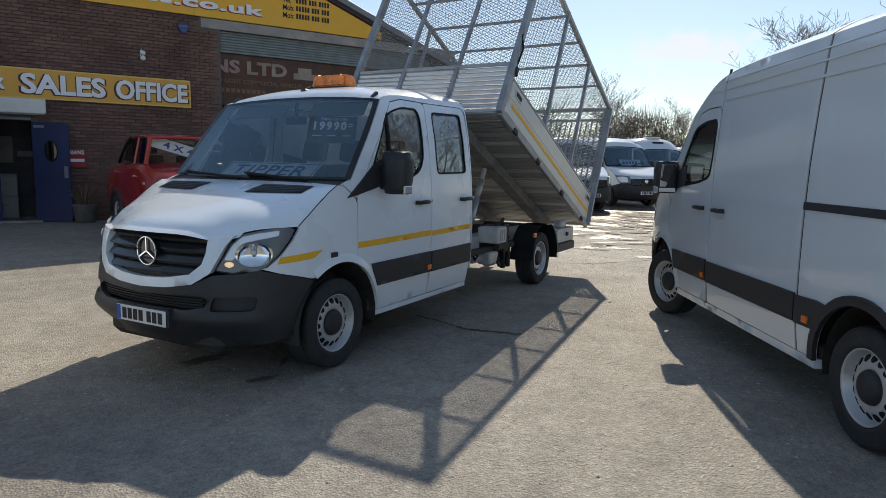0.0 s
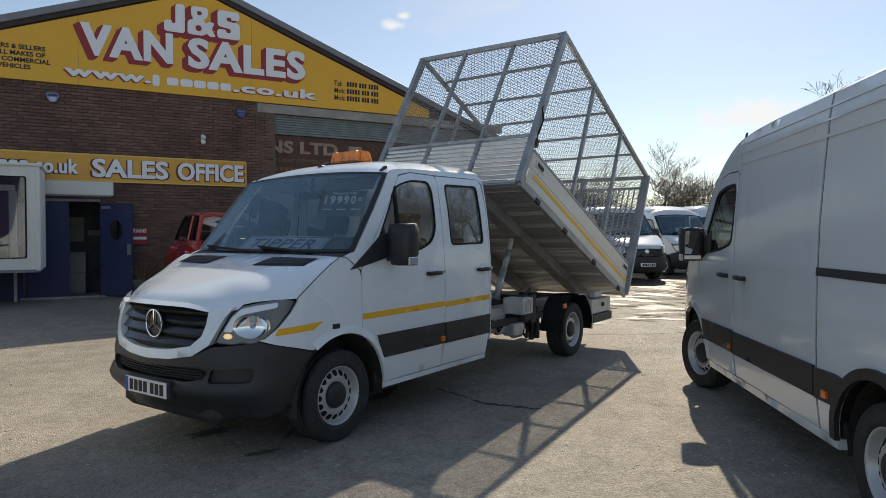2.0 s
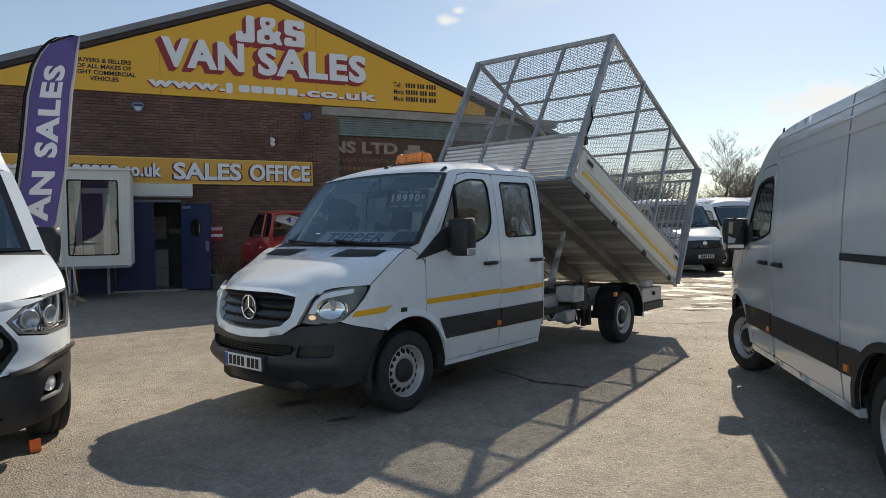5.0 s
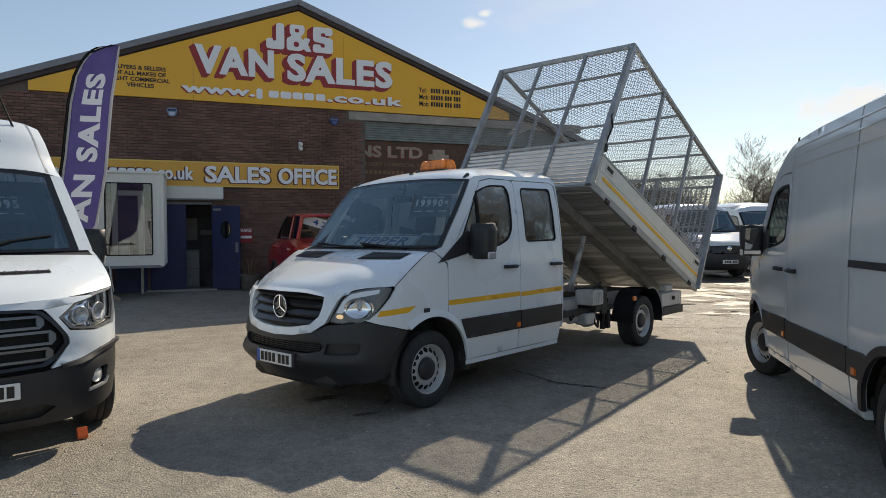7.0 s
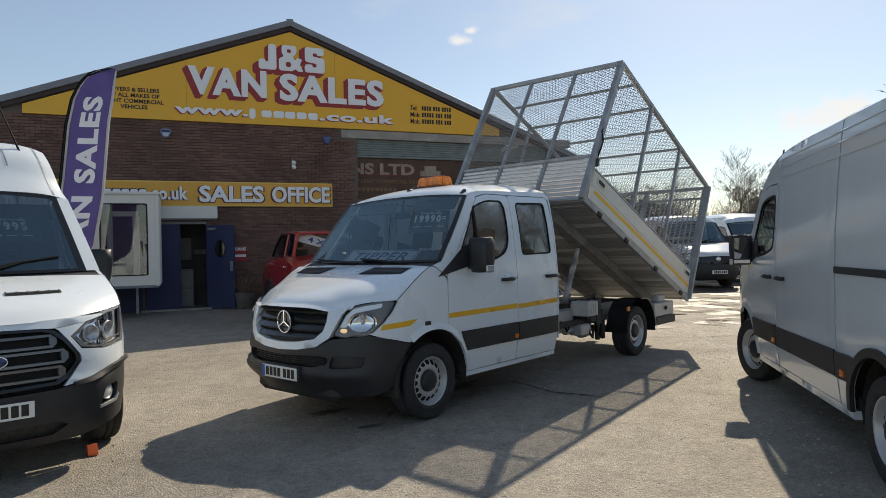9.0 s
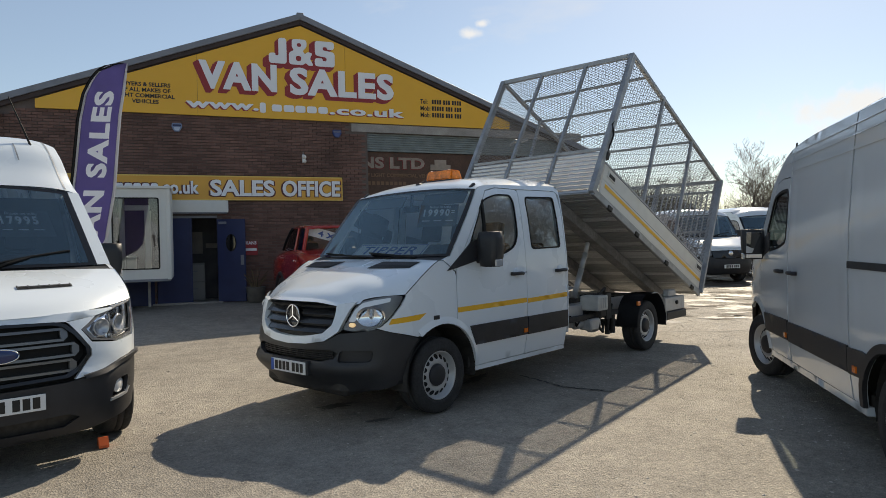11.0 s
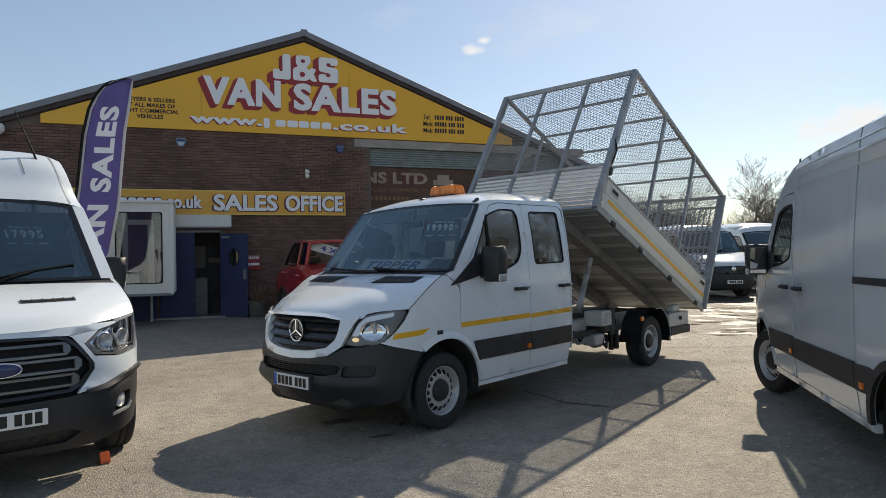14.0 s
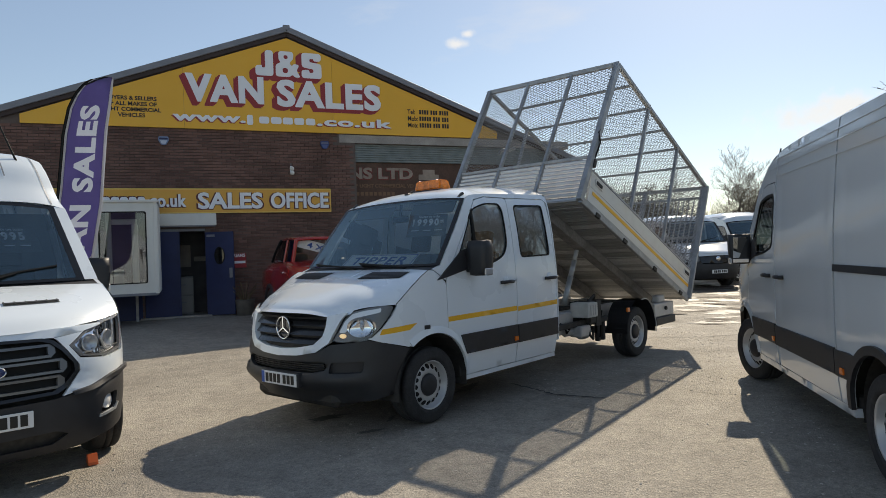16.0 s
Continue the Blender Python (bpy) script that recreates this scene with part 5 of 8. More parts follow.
        part("reflector_bowl", lathe([(0.0, -0.022), (0.03, -0.016), (0.062, -0.002), (0.085, 0.012)], 24, "z", None, m @ Matrix.Diagonal((1.45, 1.02, 1, 1)), False), CHROME, lamp, smooth=True)
        part("bulb", lathe([(0, 0.024), (0.013, 0.02), (0.016, 0.0)], 12, "z", None, m), LAMP_GREY, lamp, smooth=True)
        c3 = f(0.70, 0.872, 0.022)
        m3 = Matrix.Translation(c3) @ (f(0.70, 0.872, -0.1) - f(0.70, 0.872, 0.1)).normalized().to_track_quat("Z", "Y").to_matrix().to_4x4() @ Matrix.Diagonal((0.9, 0.55, 1, 1))
        part("side_light", lathe([(0, 0.012), (0.03, 0.008), (0.036, 0.0)], 16, "z", None, m3), LIT, lamp, "lit warm side light", smooth=True)
        lens = part("lens", panel(rounded(out, 0.02, 2), lambda s, z, d=0: f(s, z, d - 0.004), [], 0.05, 0.004), LAMP_GLASS, lamp)
        lens.visible_shadow = False
    # flank panels
    hood_edge = [(-0.47, 1.118), (-0.38, 1.185), (-0.25, 1.268), (-0.12, 1.352), (-0.03, 1.398)]
    for g in (1, -1):
        f = S.side(g)
        fender = [(-0.713, 0.842), (-0.60, 0.806), (-0.45, 0.772), (-0.315, 0.738)] + arc(0, 0.355, 0.468, 124, 63, 10) + [(0.196, 0.80), (0.194, 1.24), (0.18, 1.285), (0.10, 1.345), (0.03, 1.392)] + hood_edge[::-1] + [(-0.462, 1.10), (-0.512, 1.02), (-0.592, 0.93), (-0.682, 0.852)]
        fo = part("front_wing", panel(S.flank(fender), f, [], 0.06, 0.02), paint, parent)
        lip = S.flank(arc(0, 0.355, 0.468, 126, 2, 18)) + S.flank(arc(0, 0.355, 0.53, 2, 126, 18))
        part("arch_flare", panel(lip, lambda s, z, d=0: f(s, z, d - 0.022 * max(0.0, 1 - abs(math.hypot(s - ax, z - 0.355) - 0.478) / 0.052)), [], 0.05, 0.03), paint, fo)
        part("side_marker", panel(S.flank([(-0.12, 0.868), (-0.05, 0.868), (-0.05, 0.905), (-0.12, 0.905)]), lambda s, z, d=0: f(s, z, d - 0.006), [], 0.05, 0.006), PLASTIC, fo)
        # doors
        win = rounded([(0.335, 1.40), (0.70, 1.985), (0.93, 2.052), (1.185, 2.055), (1.235, 1.98), (1.235, 1.62), (1.16, 1.50), (0.98, 1.435), (0.60, 1.385)], [0.02, 0.08, 0.08, 0.07, 0.05, 0.08, 0.08, 0.06, 0.02])
        door = [(0.202, 0.80)] + arc(0, 0.355, 0.478, 62, 4, 10) + [(0.478, 0.365), (1.29, 0.372), (1.322, 0.60), (1.332, 1.0), (1.332, 1.6), (1.328, 2.09), (1.29, 2.112), (0.95, 2.112), (0.78, 2.075), (0.30, 1.435), (0.205, 1.30)]
        d1 = part("front_door", panel(S.flank(door), f, [S.flank(win)], 0.055, 0.025), paint, parent, "white front door")
        rwin = rounded([(1.455, 1.47), (1.44, 2.045), (2.015, 2.06), (2.04, 1.48)], 0.055)
        rdoor = [(1.30, 0.372), (2.085, 0.372), (2.12, 0.60), (2.135, 1.3), (2.128, 1.9), (2.10, 2.10), (2.06, 2.125), (1.335, 2.112), (1.338, 1.6), (1.340, 1.0), (1.330, 0.60)]
        d2 = part("rear_door", panel(S.flank(rdoor), f, [S.flank(rwin)], 0.055, 0.025), paint, parent, "white rear passenger door")
        for d, w, shrink in ((d1, win, 0.015), (d2, rwin, 0.018)):
            cx, cz = sum(p[0] for p in w) / len(w), sum(p[1] for p in w) / len(w)
            small = [(cx + (x - cx) * (1 - shrink / 0.33), cz + (z - cz) * (1 - shrink / 0.30)) for x, z in w]
            part("window_seal", panel(S.flank(w), lambda s, z, dd=0: f(s, z, dd - 0.003), [S.flank(small)], 0.06, 0.012), SEAL, d)
            p = part("window_pane", panel(S.flank(w), lambda s, z, dd=0: f(s, z, dd + 0.012), [], 0.08, 0.004), GLASS, d, "tinted side glass")
            p.visible_shadow = False
        part("window_divider", panel(S.flank([(0.665, 1.40), (0.70, 1.40), (0.715, 1.99), (0.68, 1.97)]), lambda s, z, dd=0: f(s, z, dd - 0.002), [], 0.1, 0.015), SEAL, d1)
        part("mirror_base", panel(S.flank([(0.07, 1.30), (0.22, 1.325), (0.60, 1.40), (0.60, 1.60), (0.44, 1.56)]), lambda s, z, dd=0: f(s, z, dd - 0.012), [], 0.08, 0.012), PLASTIC, d1, "black corner cover behind mirror")
        for d, hx in ((d1, 1.15), (d2, 1.99)):
            hp = f(S.s(hx), 1.225)
            cup = part("handle_cup", lathe([(0, -0.004), (0.05, -0.004), (0.058, 0.002), (0.058, 0.01)], 20, "y", None, Matrix.Translation(hp + Vector((0, -0.001 if g > 0 else 0.001, 0.01))) @ Matrix.Diagonal((1, 1 if g > 0 else -1, 0.9, 1))), paint, d, smooth=True)
            hb = bmesh.new()
            q = -g
            tube([hp + Vector((-0.10, 0, 0)), hp + Vector((-0.075, 0.036 * q, 0)), hp + Vector((0, 0.045 * q, 0.003)), hp + Vector((0.07, 0.038 * q, 0)), hp + Vector((0.085, 0, 0))], 0.018, 8, hb)
            part("door_handle", hb, PLASTIC, d, smooth=True)
            part("key_lock", lathe([(0, -0.05), (0.012, -0.05), (0.012, 0)], 12, "y", None, Matrix.Translation(hp + Vector((0.105, 0, 0.012))) @ Matrix.Diagonal((1, g, 1, 1))), CHROME, d)
        # Black strips behind the shut lines give the gaps their shade.
        for line in ([(0.188, 0.80), (0.212, 0.80), (0.212, 1.30), (0.188, 1.28)], [(1.285, 0.37), (1.31, 0.37), (1.342, 0.60), (1.348, 1.6), (1.342, 2.11), (1.31, 2.11), (1.316, 1.6), (1.31, 0.60)]):
            part("door_gap_seal", panel(S.flank(line), lambda s, z, dd=0: f(s, z, dd + 0.010), [], 0.1, 0.004), SEAL, parent)
        # mouldings and tape
        for d, xa, xb in ((d1, 0.40, 1.316), (d2, 1.334, 2.122)):
            ribbon(S, [(xa + (0.06 if d is d1 else 0), 0.572), (xb, 0.575)], [(xa - (0.02 if d is d1 else 0), 0.762), (xb, 0.765)], 0.016, PLASTIC, d, "side_moulding", "black rubbing strip", g)
        for x0, x1, pa in ((0.205, 1.322, d1), (1.343, 2.130, d2)):
            ribbon(S, [(x0, 0.905), (x1, 0.912 if pa is d1 else 0.918)], [(x0, 0.952), (x1, 0.962 if pa is d1 else 0.968)], 0.0025, YELLOW_TAPE, pa, "reflective_tape", "yellow reflective tape", g)
        ribbon(S, [(-0.62, 0.868), (-0.30, 0.884)], [(-0.60, 0.915), (-0.21, 0.938)], 0.0025, YELLOW_TAPE, fo, "reflective_tape", "yellow reflective tape", g)
        ribbon(S, [(1.245, 0.60), (1.305, 0.60)], [(1.245, 0.645), (1.305, 0.645)], 0.028, ORANGE_LENS, d1, "marker_lamp", "orange marker lamp", g)
        # pillars and roof rail
        rail = [(0.03, 1.402), (0.13, 1.435), (0.64, 2.085), (0.72, 2.125), (0.95, 2.15), (1.4, 2.165), (2.09, 2.19), (2.14, 2.15), (2.138, 2.09), (2.105, 2.11), (2.06, 2.133), (1.33, 2.12), (0.95, 2.12), (0.775, 2.083), (0.29, 1.438), (0.20, 1.31), (0.185, 1.30), (0.10, 1.36)]
        part("pillar_and_rail", panel(S.flank(rail), f, [], 0.05, 0.03), paint, parent)
        part("rear_corner", panel(S.flank([(2.142, 0.5), (2.16, 0.5), (2.16, 2.15), (2.142, 2.15)]), f, [], 0.1, 0.05), paint, parent)
        part("sill", panel(S.flank([(0.47, 0.315), (2.09, 0.32), (2.085, 0.366), (0.47, 0.36)]), lambda s, z, dd=0: f(s, z, dd + 0.004), [], 0.08, 0.05), paint, parent)
        liner = bmesh.new()
        for a0 in range(0, 12):
            t0, t1 = radians(-10 + a0 * 200 / 12), radians(-10 + (a0 + 1) * 200 / 12)
            vs = [liner.verts.new((0.465 * math.cos(t), -g * y, 0.355 + 0.465 * math.sin(t))) for t, y in ((t0, 0.975), (t1, 0.975), (t1, 0.62), (t0, 0.62))]
            liner.faces.new(vs)
        part("wheel_arch_liner", liner, CHASSIS, parent)
        part("arch_bulkhead", box(-0.46, 0.46, min(-g * 0.61, -g * 0.63), max(-g * 0.61, -g * 0.63), 0.3, 1.0), CHASSIS, parent)
    # bonnet
    E = [tuple(S(S.s(x), z)) for x, z in hood_edge]
    E = [(x, -y, z) for x, y, z in E]
    K = [(-0.905, 1.092), (-0.80, 1.155), (-0.53, 1.256), (-0.24, 1.346), (0.03, 1.412)]

    def dipped(bm):
        """The leading edge falls away between grille and headlamps."""
        for v in bm.verts:
            w = min(max((-0.55 - v.co.x) / 0.25, 0.0), 1.0)
            v.co.z -= 0.045 * w * w * (3 - 2 * w) * math.exp(-((abs(v.co.y) - 0.60) / 0.17) ** 2)
        return bm

    hood = part("bonnet", dipped(patch(K, E, 28, 24, 2.8, 3.0)), paint, parent, "white bonnet", smooth=True)
    # Dark tubes along the bonnet edges draw the shaded gap.
    for g in (-1, 1):
        part("bonnet_gap", tube([(x - 0.004, y * g, z + 0.001) for x, y, z in E], 0.0035, 5), SEAL, hood)
    Kf = [(-0.955, 1.068), (-0.935, 1.078), (-0.905, 1.092)]
    Ef = [(E[0][0] - 0.02, E[0][1], 1.10), (E[0][0] - 0.01, E[0][1], 1.11), E[0]]
    part("bonnet_lip", dipped(patch(Kf, Ef, 4, 24, 2.8, 3.0, (-1, 1), 0, 0.74)), paint, hood, smooth=True)
    for g in (-1, 1):
        vent = bmesh.new()
        for k in range(9):
            u0 = 0.715 + k * 0.018
            join(vent, patch(K, E, 1, 6, 2.8, 3.0, (g,), 0.315, 0.785, 0.006 + 0.003 * (k % 2), u0, u0 + 0.012))
        part("bonnet_vent", patch(K, E, 3, 8, 2.8, 3.0, (g,), 0.295, 0.805, 0.004, 0.70, 0.885), SEAL, hood, "black slotted bonnet vent")
        part("vent_slats", vent, PLASTIC, hood)
    # scuttle, windscreen, roof
    Ec = [(-0.03, 0.93, 1.399), (0.03, 0.945, 1.402), (0.13, 0.94, 1.43)]
    part("scuttle", patch([(0.02, 1.405), (0.04, 1.412), (0.06, 1.44)], Ec, 3, 12, 2, 2), PLASTIC, parent, smooth=True)
    Ew = [tuple(S(S.s(x), z)) for x, z in ((0.12, 1.432), (0.25, 1.60), (0.38, 1.765), (0.51, 1.93), (0.63, 2.085))]
    Ew = [(x, -y, z) for x, y, z in Ew]
    Kw = [(0.035, 1.425), (0.17, 1.60), (0.315, 1.775), (0.47, 1.955), (0.635, 2.125)]
    ws = part("windscreen", patch(Kw, Ew, 16, 14, 2.2, 2.2, (-1, 1), 0, 0.985, 0.004, 0.02, 0.985), SCREEN, parent, "clear raked windscreen", smooth=True)
    ws.visible_shadow = False
    seal = bmesh.new()
    for g in (-1, 1):
        join(seal, patch(Kw, Ew, 16, 2, 2.2, 2.2, (g,), 0.945, 1.0, 0.006))
    join(seal, patch(Kw, Ew, 2, 14, 2.2, 2.2, (-1, 1), 0, 1, 0.006, 0.0, 0.045))
    join(seal, patch(Kw, Ew, 2, 14, 2.2, 2.2, (-1, 1), 0, 1, 0.006, 0.955, 1.0))
    part("windscreen_border", seal, FRIT, ws)
    Er = [tuple(S(S.s(x), z)) for x, z in ((0.63, 2.085), (0.72, 2.123), (0.95, 2.148), (1.4, 2.163), (2.09, 2.188), (2.145, 2.15))]
    Er = [(x, -y, z) for x, y, z in Er]
    Kr = [(0.635, 2.127), (0.73, 2.185), (0.93, 2.243), (1.35, 2.290), (2.08, 2.315), (2.15, 2.275)]
    roof = part("roof", patch(Kr, Er, 24, 16, 2.2, 3.2), paint, parent, "white steel cab roof", smooth=True)
    aer = tube([(0.80, 0.06, 2.210), (0.90, 0.06, 2.255)], 0.012, 8)
    box(0.78, 0.92, 0.03, 0.09, 2.196, 2.226, 0.008, None, aer)
    part("aerial_base", aer, PLASTIC, roof)
    for y in (-0.80, 0.80):
        part("roof_clip", box(-0.04, 0.04, -0.018, 0.018, -0.02, 0.008, 0.006, pose(0.685, y, 2.135, 0, -35, 0)), PLASTIC, roof)
    # back wall, floor
    back = bmesh.new()
    prof = [(-0.98, 0.5), (-0.985, 1.3), (-0.90, 2.0), (-0.86, 2.14), (-0.6, 2.26), (0, 2.33), (0.6, 2.26), (0.86, 2.14), (0.90, 2.0), (0.985, 1.3), (0.98, 0.5)]
    back.faces.new([back.verts.new((2.15, y, z)) for y, z in prof])
    bmesh.ops.solidify(back, geom=back.faces[:], thickness=0.02)
    part("cab_back", back, paint, parent)
    part("floor_pan", box(0.45, 2.14, -0.92, 0.92, 0.33, 0.48, 0.02), CHASSIS, parent)
    part("engine_tray", box(-0.85, 0.47, -0.6, 0.6, 0.24, 0.72, 0.06), CHASSIS, parent)
    part("headlining", patch([(0.66, 2.10), (1.3, 2.25), (2.13, 2.28)], [(0.66, 0.82, 2.07), (1.3, 0.84, 2.12), (2.13, 0.84, 2.12)], 6, 6, 2, 2), CARD, parent)
    interior(parent, 0.10, 1.14, 0.90, (0.80, 1.62), 1)
    for y in (-0.44, 0.44):
        part("sun_visor", box(0.0, 0.012, y - 0.30, y + 0.30, -0.15, 0.0, 0.005, pose(0.70, 0, 2.085, 0, 35, 0)), DASH, parent)
    mr = part("inner_mirror", box(-0.015, 0.015, -0.12, 0.12, -0.035, 0.035, 0.012, pose(0.62, 0.0, 1.93)), SEAL, parent)
    part("mirror_stem", bar((0.62, 0, 1.96), (0.64, 0, 2.09), 0.02, 0.02), SEAL, mr)
    # wipers
    for y0, y1 in ((-0.62, 0.02), (0.10, 0.72)):
        wb = tube([(0.035, y0, 1.42), (0.03, (y0 + y1) / 2, 1.452), (0.045, y1, 1.462)], 0.010, 6)
        tube([(0.02, y0 - 0.03, 1.43), (0.022, y1, 1.475)], 0.008, 6, wb)
        part("wiper", wb, SEAL, parent)
    for left in (True, False):
        van_mirror(parent, 0.55, -0.93 if left else 0.90, 1.445, left, 0.90, 0.12 if left else 0.05)
    return roof


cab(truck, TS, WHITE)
for x in (0.0, 4.325):
    for left in (True, False):
        wheel(truck, x, -0.83 if left else 0.83, left)

# chassis
for y in (-0.43, 0.43):
    part("chassis_rail", box(0.6, 5.48, y - 0.04, y + 0.04, 0.55, 0.72, 0.01), SILVER_RAIL, truck, "grey steel chassis rail")
for x in (2.5, 3.3, 4.1, 4.8, 5.36):
    part("cross_member", box(x - 0.05, x + 0.05, -0.39, 0.39, 0.57, 0.70, 0.01), CHASSIS, truck)
part("rear_axle", lathe([(0.05, -0.72), (0.05, -0.2), (0.14, -0.1), (0.14, 0.1), (0.05, 0.2), (0.05, 0.72)], 16, "y", None, pose(4.325, 0, 0.345)), CHASSIS, truck)
part("front_axle", box(-0.06, 0.06, -0.72, 0.72, 0.27, 0.36, 0.02), CHASSIS, truck)
part("propshaft", tube([(0.8, 0, 0.45), (4.3, 0, 0.38)], 0.045, 10), CHASSIS, truck)
part("exhaust", tube([(0.9, 0.3, 0.38), (2.4, 0.32, 0.38), (3.2, 0.32, 0.40)], 0.05, 10), CHASSIS, truck)
for y in (-0.62, 0.62):
    spring = tube([(3.6, y, 0.55), (3.95, y, 0.42), (4.325, y, 0.38), (4.7, y, 0.43), (5.05, y, 0.58)], 0.03, 8)
    part("leaf_spring", spring, CHASSIS, truck)
part("fuel_tank", box(2.25, 3.35, 0.50, 0.88, 0.35, 0.68, 0.05), CHASSIS, truck)
part("side_channel", box(2.16, 3.75, -0.80, -0.74, 0.55, 0.62, 0.01), CHASSIS, truck)
part("hydraulic_tank", box(2.98, 3.24, -0.92, -0.66, 0.66, 0.85, 0.025, None, None, 2), mat("oil_tank_plastic", (0.55, 0.55, 0.52), 0.5, blotch=0.15, bscale=6), truck, "off-white ribbed hydraulic oil tank")
for k in range(3):
    part("tank_rib", box(3.04 + 0.06 * k, 3.065 + 0.06 * k, -0.928, -0.92, 0.69, 0.82, 0.003), SILVER_RAIL, truck)
pump = box(3.12, 3.32, -0.86, -0.6, 0.55, 0.86, 0.03)
tube([(3.2, -0.8, 0.85), (3.3, -0.84, 0.93), (3.42, -0.75, 0.8), (3.5, -0.7, 0.6)], 0.018, 8, pump)
tube([(3.15, -0.85, 0.6), (3.1, -0.86, 0.44), (3.3, -0.8, 0.36), (3.5, -0.7, 0.45)], 0.018, 8, pump)
part("hydraulic_pump", pump, CHASSIS, truck, "dark hydraulic pump with hoses")
part("air_canister", lathe([(0.0, -0.14), (0.06, -0.14), (0.075, -0.12), (0.075, 0.12), (0.06, 0.14), (0, 0.14)], 18, "x", None, pose(2.86, -0.70, 0.50) @ Matrix.Scale(0.8, 4)), SILVER_RAIL, truck, smooth=True)
part("pump_plate", box(2.20, 2.96, -0.70, -0.64, 0.47, 0.74, 0.01), SILVER_RAIL, truck, "pale grey plate behind the cab")
part("pump_valve", lathe([(0.0, -0.05), (0.035, -0.05), (0.035, 0.05), (0, 0.05)], 12, "y", None, pose(2.45, -0.73, 0.66)), ORANGE_LENS, truck, "red hydraulic valve")
part("bracket", box(2.9, 3.15, -0.86, -0.7, 0.42, 0.56, 0.015), SILVER_RAIL, truck)
for k, (xa, za, zb) in enumerate(((2.62, 0.62, 0.50), (3.36, 0.84, 0.42), (3.46, 0.78, 0.36))):
    part("hydraulic_hose", tube([(xa, -0.72, za), (xa + 0.10, -0.80, za - 0.08), (xa + 0.06, -0.78, zb), (xa + 0.22, -0.66, zb + 0.06)], 0.014, 6), SEAL, truck, smooth=True)
part("gearbox_casing", lathe([(0.0, -0.10), (0.07, -0.10), (0.10, -0.06), (0.10, 0.05), (0.06, 0.10), (0, 0.10)], 14, "x", None, pose(3.14, -0.74, 0.47)), SILVER_RAIL, truck, "dull cast pump casing", True)
for x in (3.52, 3.66):
    part("hanger_bracket", box(x - 0.03, x + 0.03, -0.78, -0.72, 0.30, 0.62, 0.008), CHASSIS, truck)
part("hanger_plate", box(3.34, 3.48, -0.84, -0.82, 0.52, 0.86, 0.008), CHASSIS, truck)
for y0, y1 in ((-1.01, -0.70), (0.70, 1.01)):
    g = bmesh.new()
    pr = [(4.325 + 0.46 * math.cos(radians(a)), min(0.37 + 0.46 * math.sin(radians(a)), 0.80)) for a in range(-8, 190, 9)]
    rows = [[g.verts.new((x, y, z)) for x, z in pr] for y in (y0, y1)]
    for k in range(len(pr) - 1):
        g.faces.new((rows[0][k], rows[0][k + 1], rows[1][k + 1], rows[1][k]))
    bmesh.ops.solidify(g, geom=g.faces[:], thickness=0.02)
    part("rear_mudguard", g, PLASTIC, truck, "black plastic mudguard")
    ys = y0 if y0 < 0 else y1
    edge = [(x, ys, z) for x, z in pr]
    part("mudguard_lip", tube([(x, y * 1.012, z) for x, y, z in edge[:12]], 0.007, 6), SILVER_RAIL, truck, "pale piping on the mudguard")
part("marker_lamp", box(3.86, 3.94, -1.03, -1.0, 0.66, 0.72, 0.008), ORANGE_LENS, truck, "orange marker lamp")
part("lamp_bar", box(4.80, 5.50, -1.0, -0.62, 0.49, 0.69, 0.012), SILVER_RAIL, truck, "grey rear lamp board")
part("lamp_bar", box(4.80, 5.50, 0.62, 1.0, 0.49, 0.69, 0.012), SILVER_RAIL, truck, "grey rear lamp board")
# Dark ring laid on the near lamp board to draw its hole.
part("tow_eye", lathe([(0.02, -0.02), (0.05, -0.02), (0.05, 0.02), (0.02, 0.02)], 16, "y", None, pose(5.18, -1.012, 0.605) @ Matrix.Scale(0.6, 4), False), CHASSIS, truck)
part("under_run_bar", box(5.38, 5.50, -0.9, 0.9, 0.37, 0.485, 0.01), PLASTIC, truck)
part("under_run_bar", box(4.82, 5.51, -1.02, -0.91, 0.37, 0.485, 0.01), PLASTIC, truck)
part("hinge_block", box(5.02, 5.26, -0.97, -0.86, 0.692, 0.80, 0.02), SILVER_RAIL, truck)

# tipping bed: u runs forward along the floor from the rear hinge, n stands square on it
TILT = 24.0
BED = Matrix.Translation((6.05, 0, 0.63)) @ Matrix.Rotation(radians(TILT), 4, "Y")


def bed(u, y, n):
    return BED @ Vector((-u, y, n))


BW = 1.055
bed_ob = part("bed_floor", box(0.14, 3.72, -BW, BW, 0.0, 0.03, 0.0, BED @ Matrix.Rotation(math.pi, 4, "Z")), ALU, truck, "aluminium tipping bed floor")
# planks of the underside, side by side across the bed
plank_mesh = bpy.data.meshes.new("floor_plank")
pb = box(-0.051, 0.051, -1.0, 1.0, -0.018, 0.0, 0.004)
box(-0.006, 0.006, -1.0, 1.0, -0.024, -0.016, 0.0, None, pb)
pb.to_mesh(plank_mesh)
pb.free()
plank_mesh.materials.append(ALU_UNDER)
for k in range(31):
    o = new("floor_plank", plank_mesh)
    o.parent = bed_ob
    o.matrix_local = BED @ pose(-(0.20 + 0.1155 * k), 0, -0.001)
SUBFRAME = mat("grimy_subframe_steel", (0.21, 0.205, 0.20), 0.6, grain=0.2, scale=40, blotch=0.3, bscale=5)
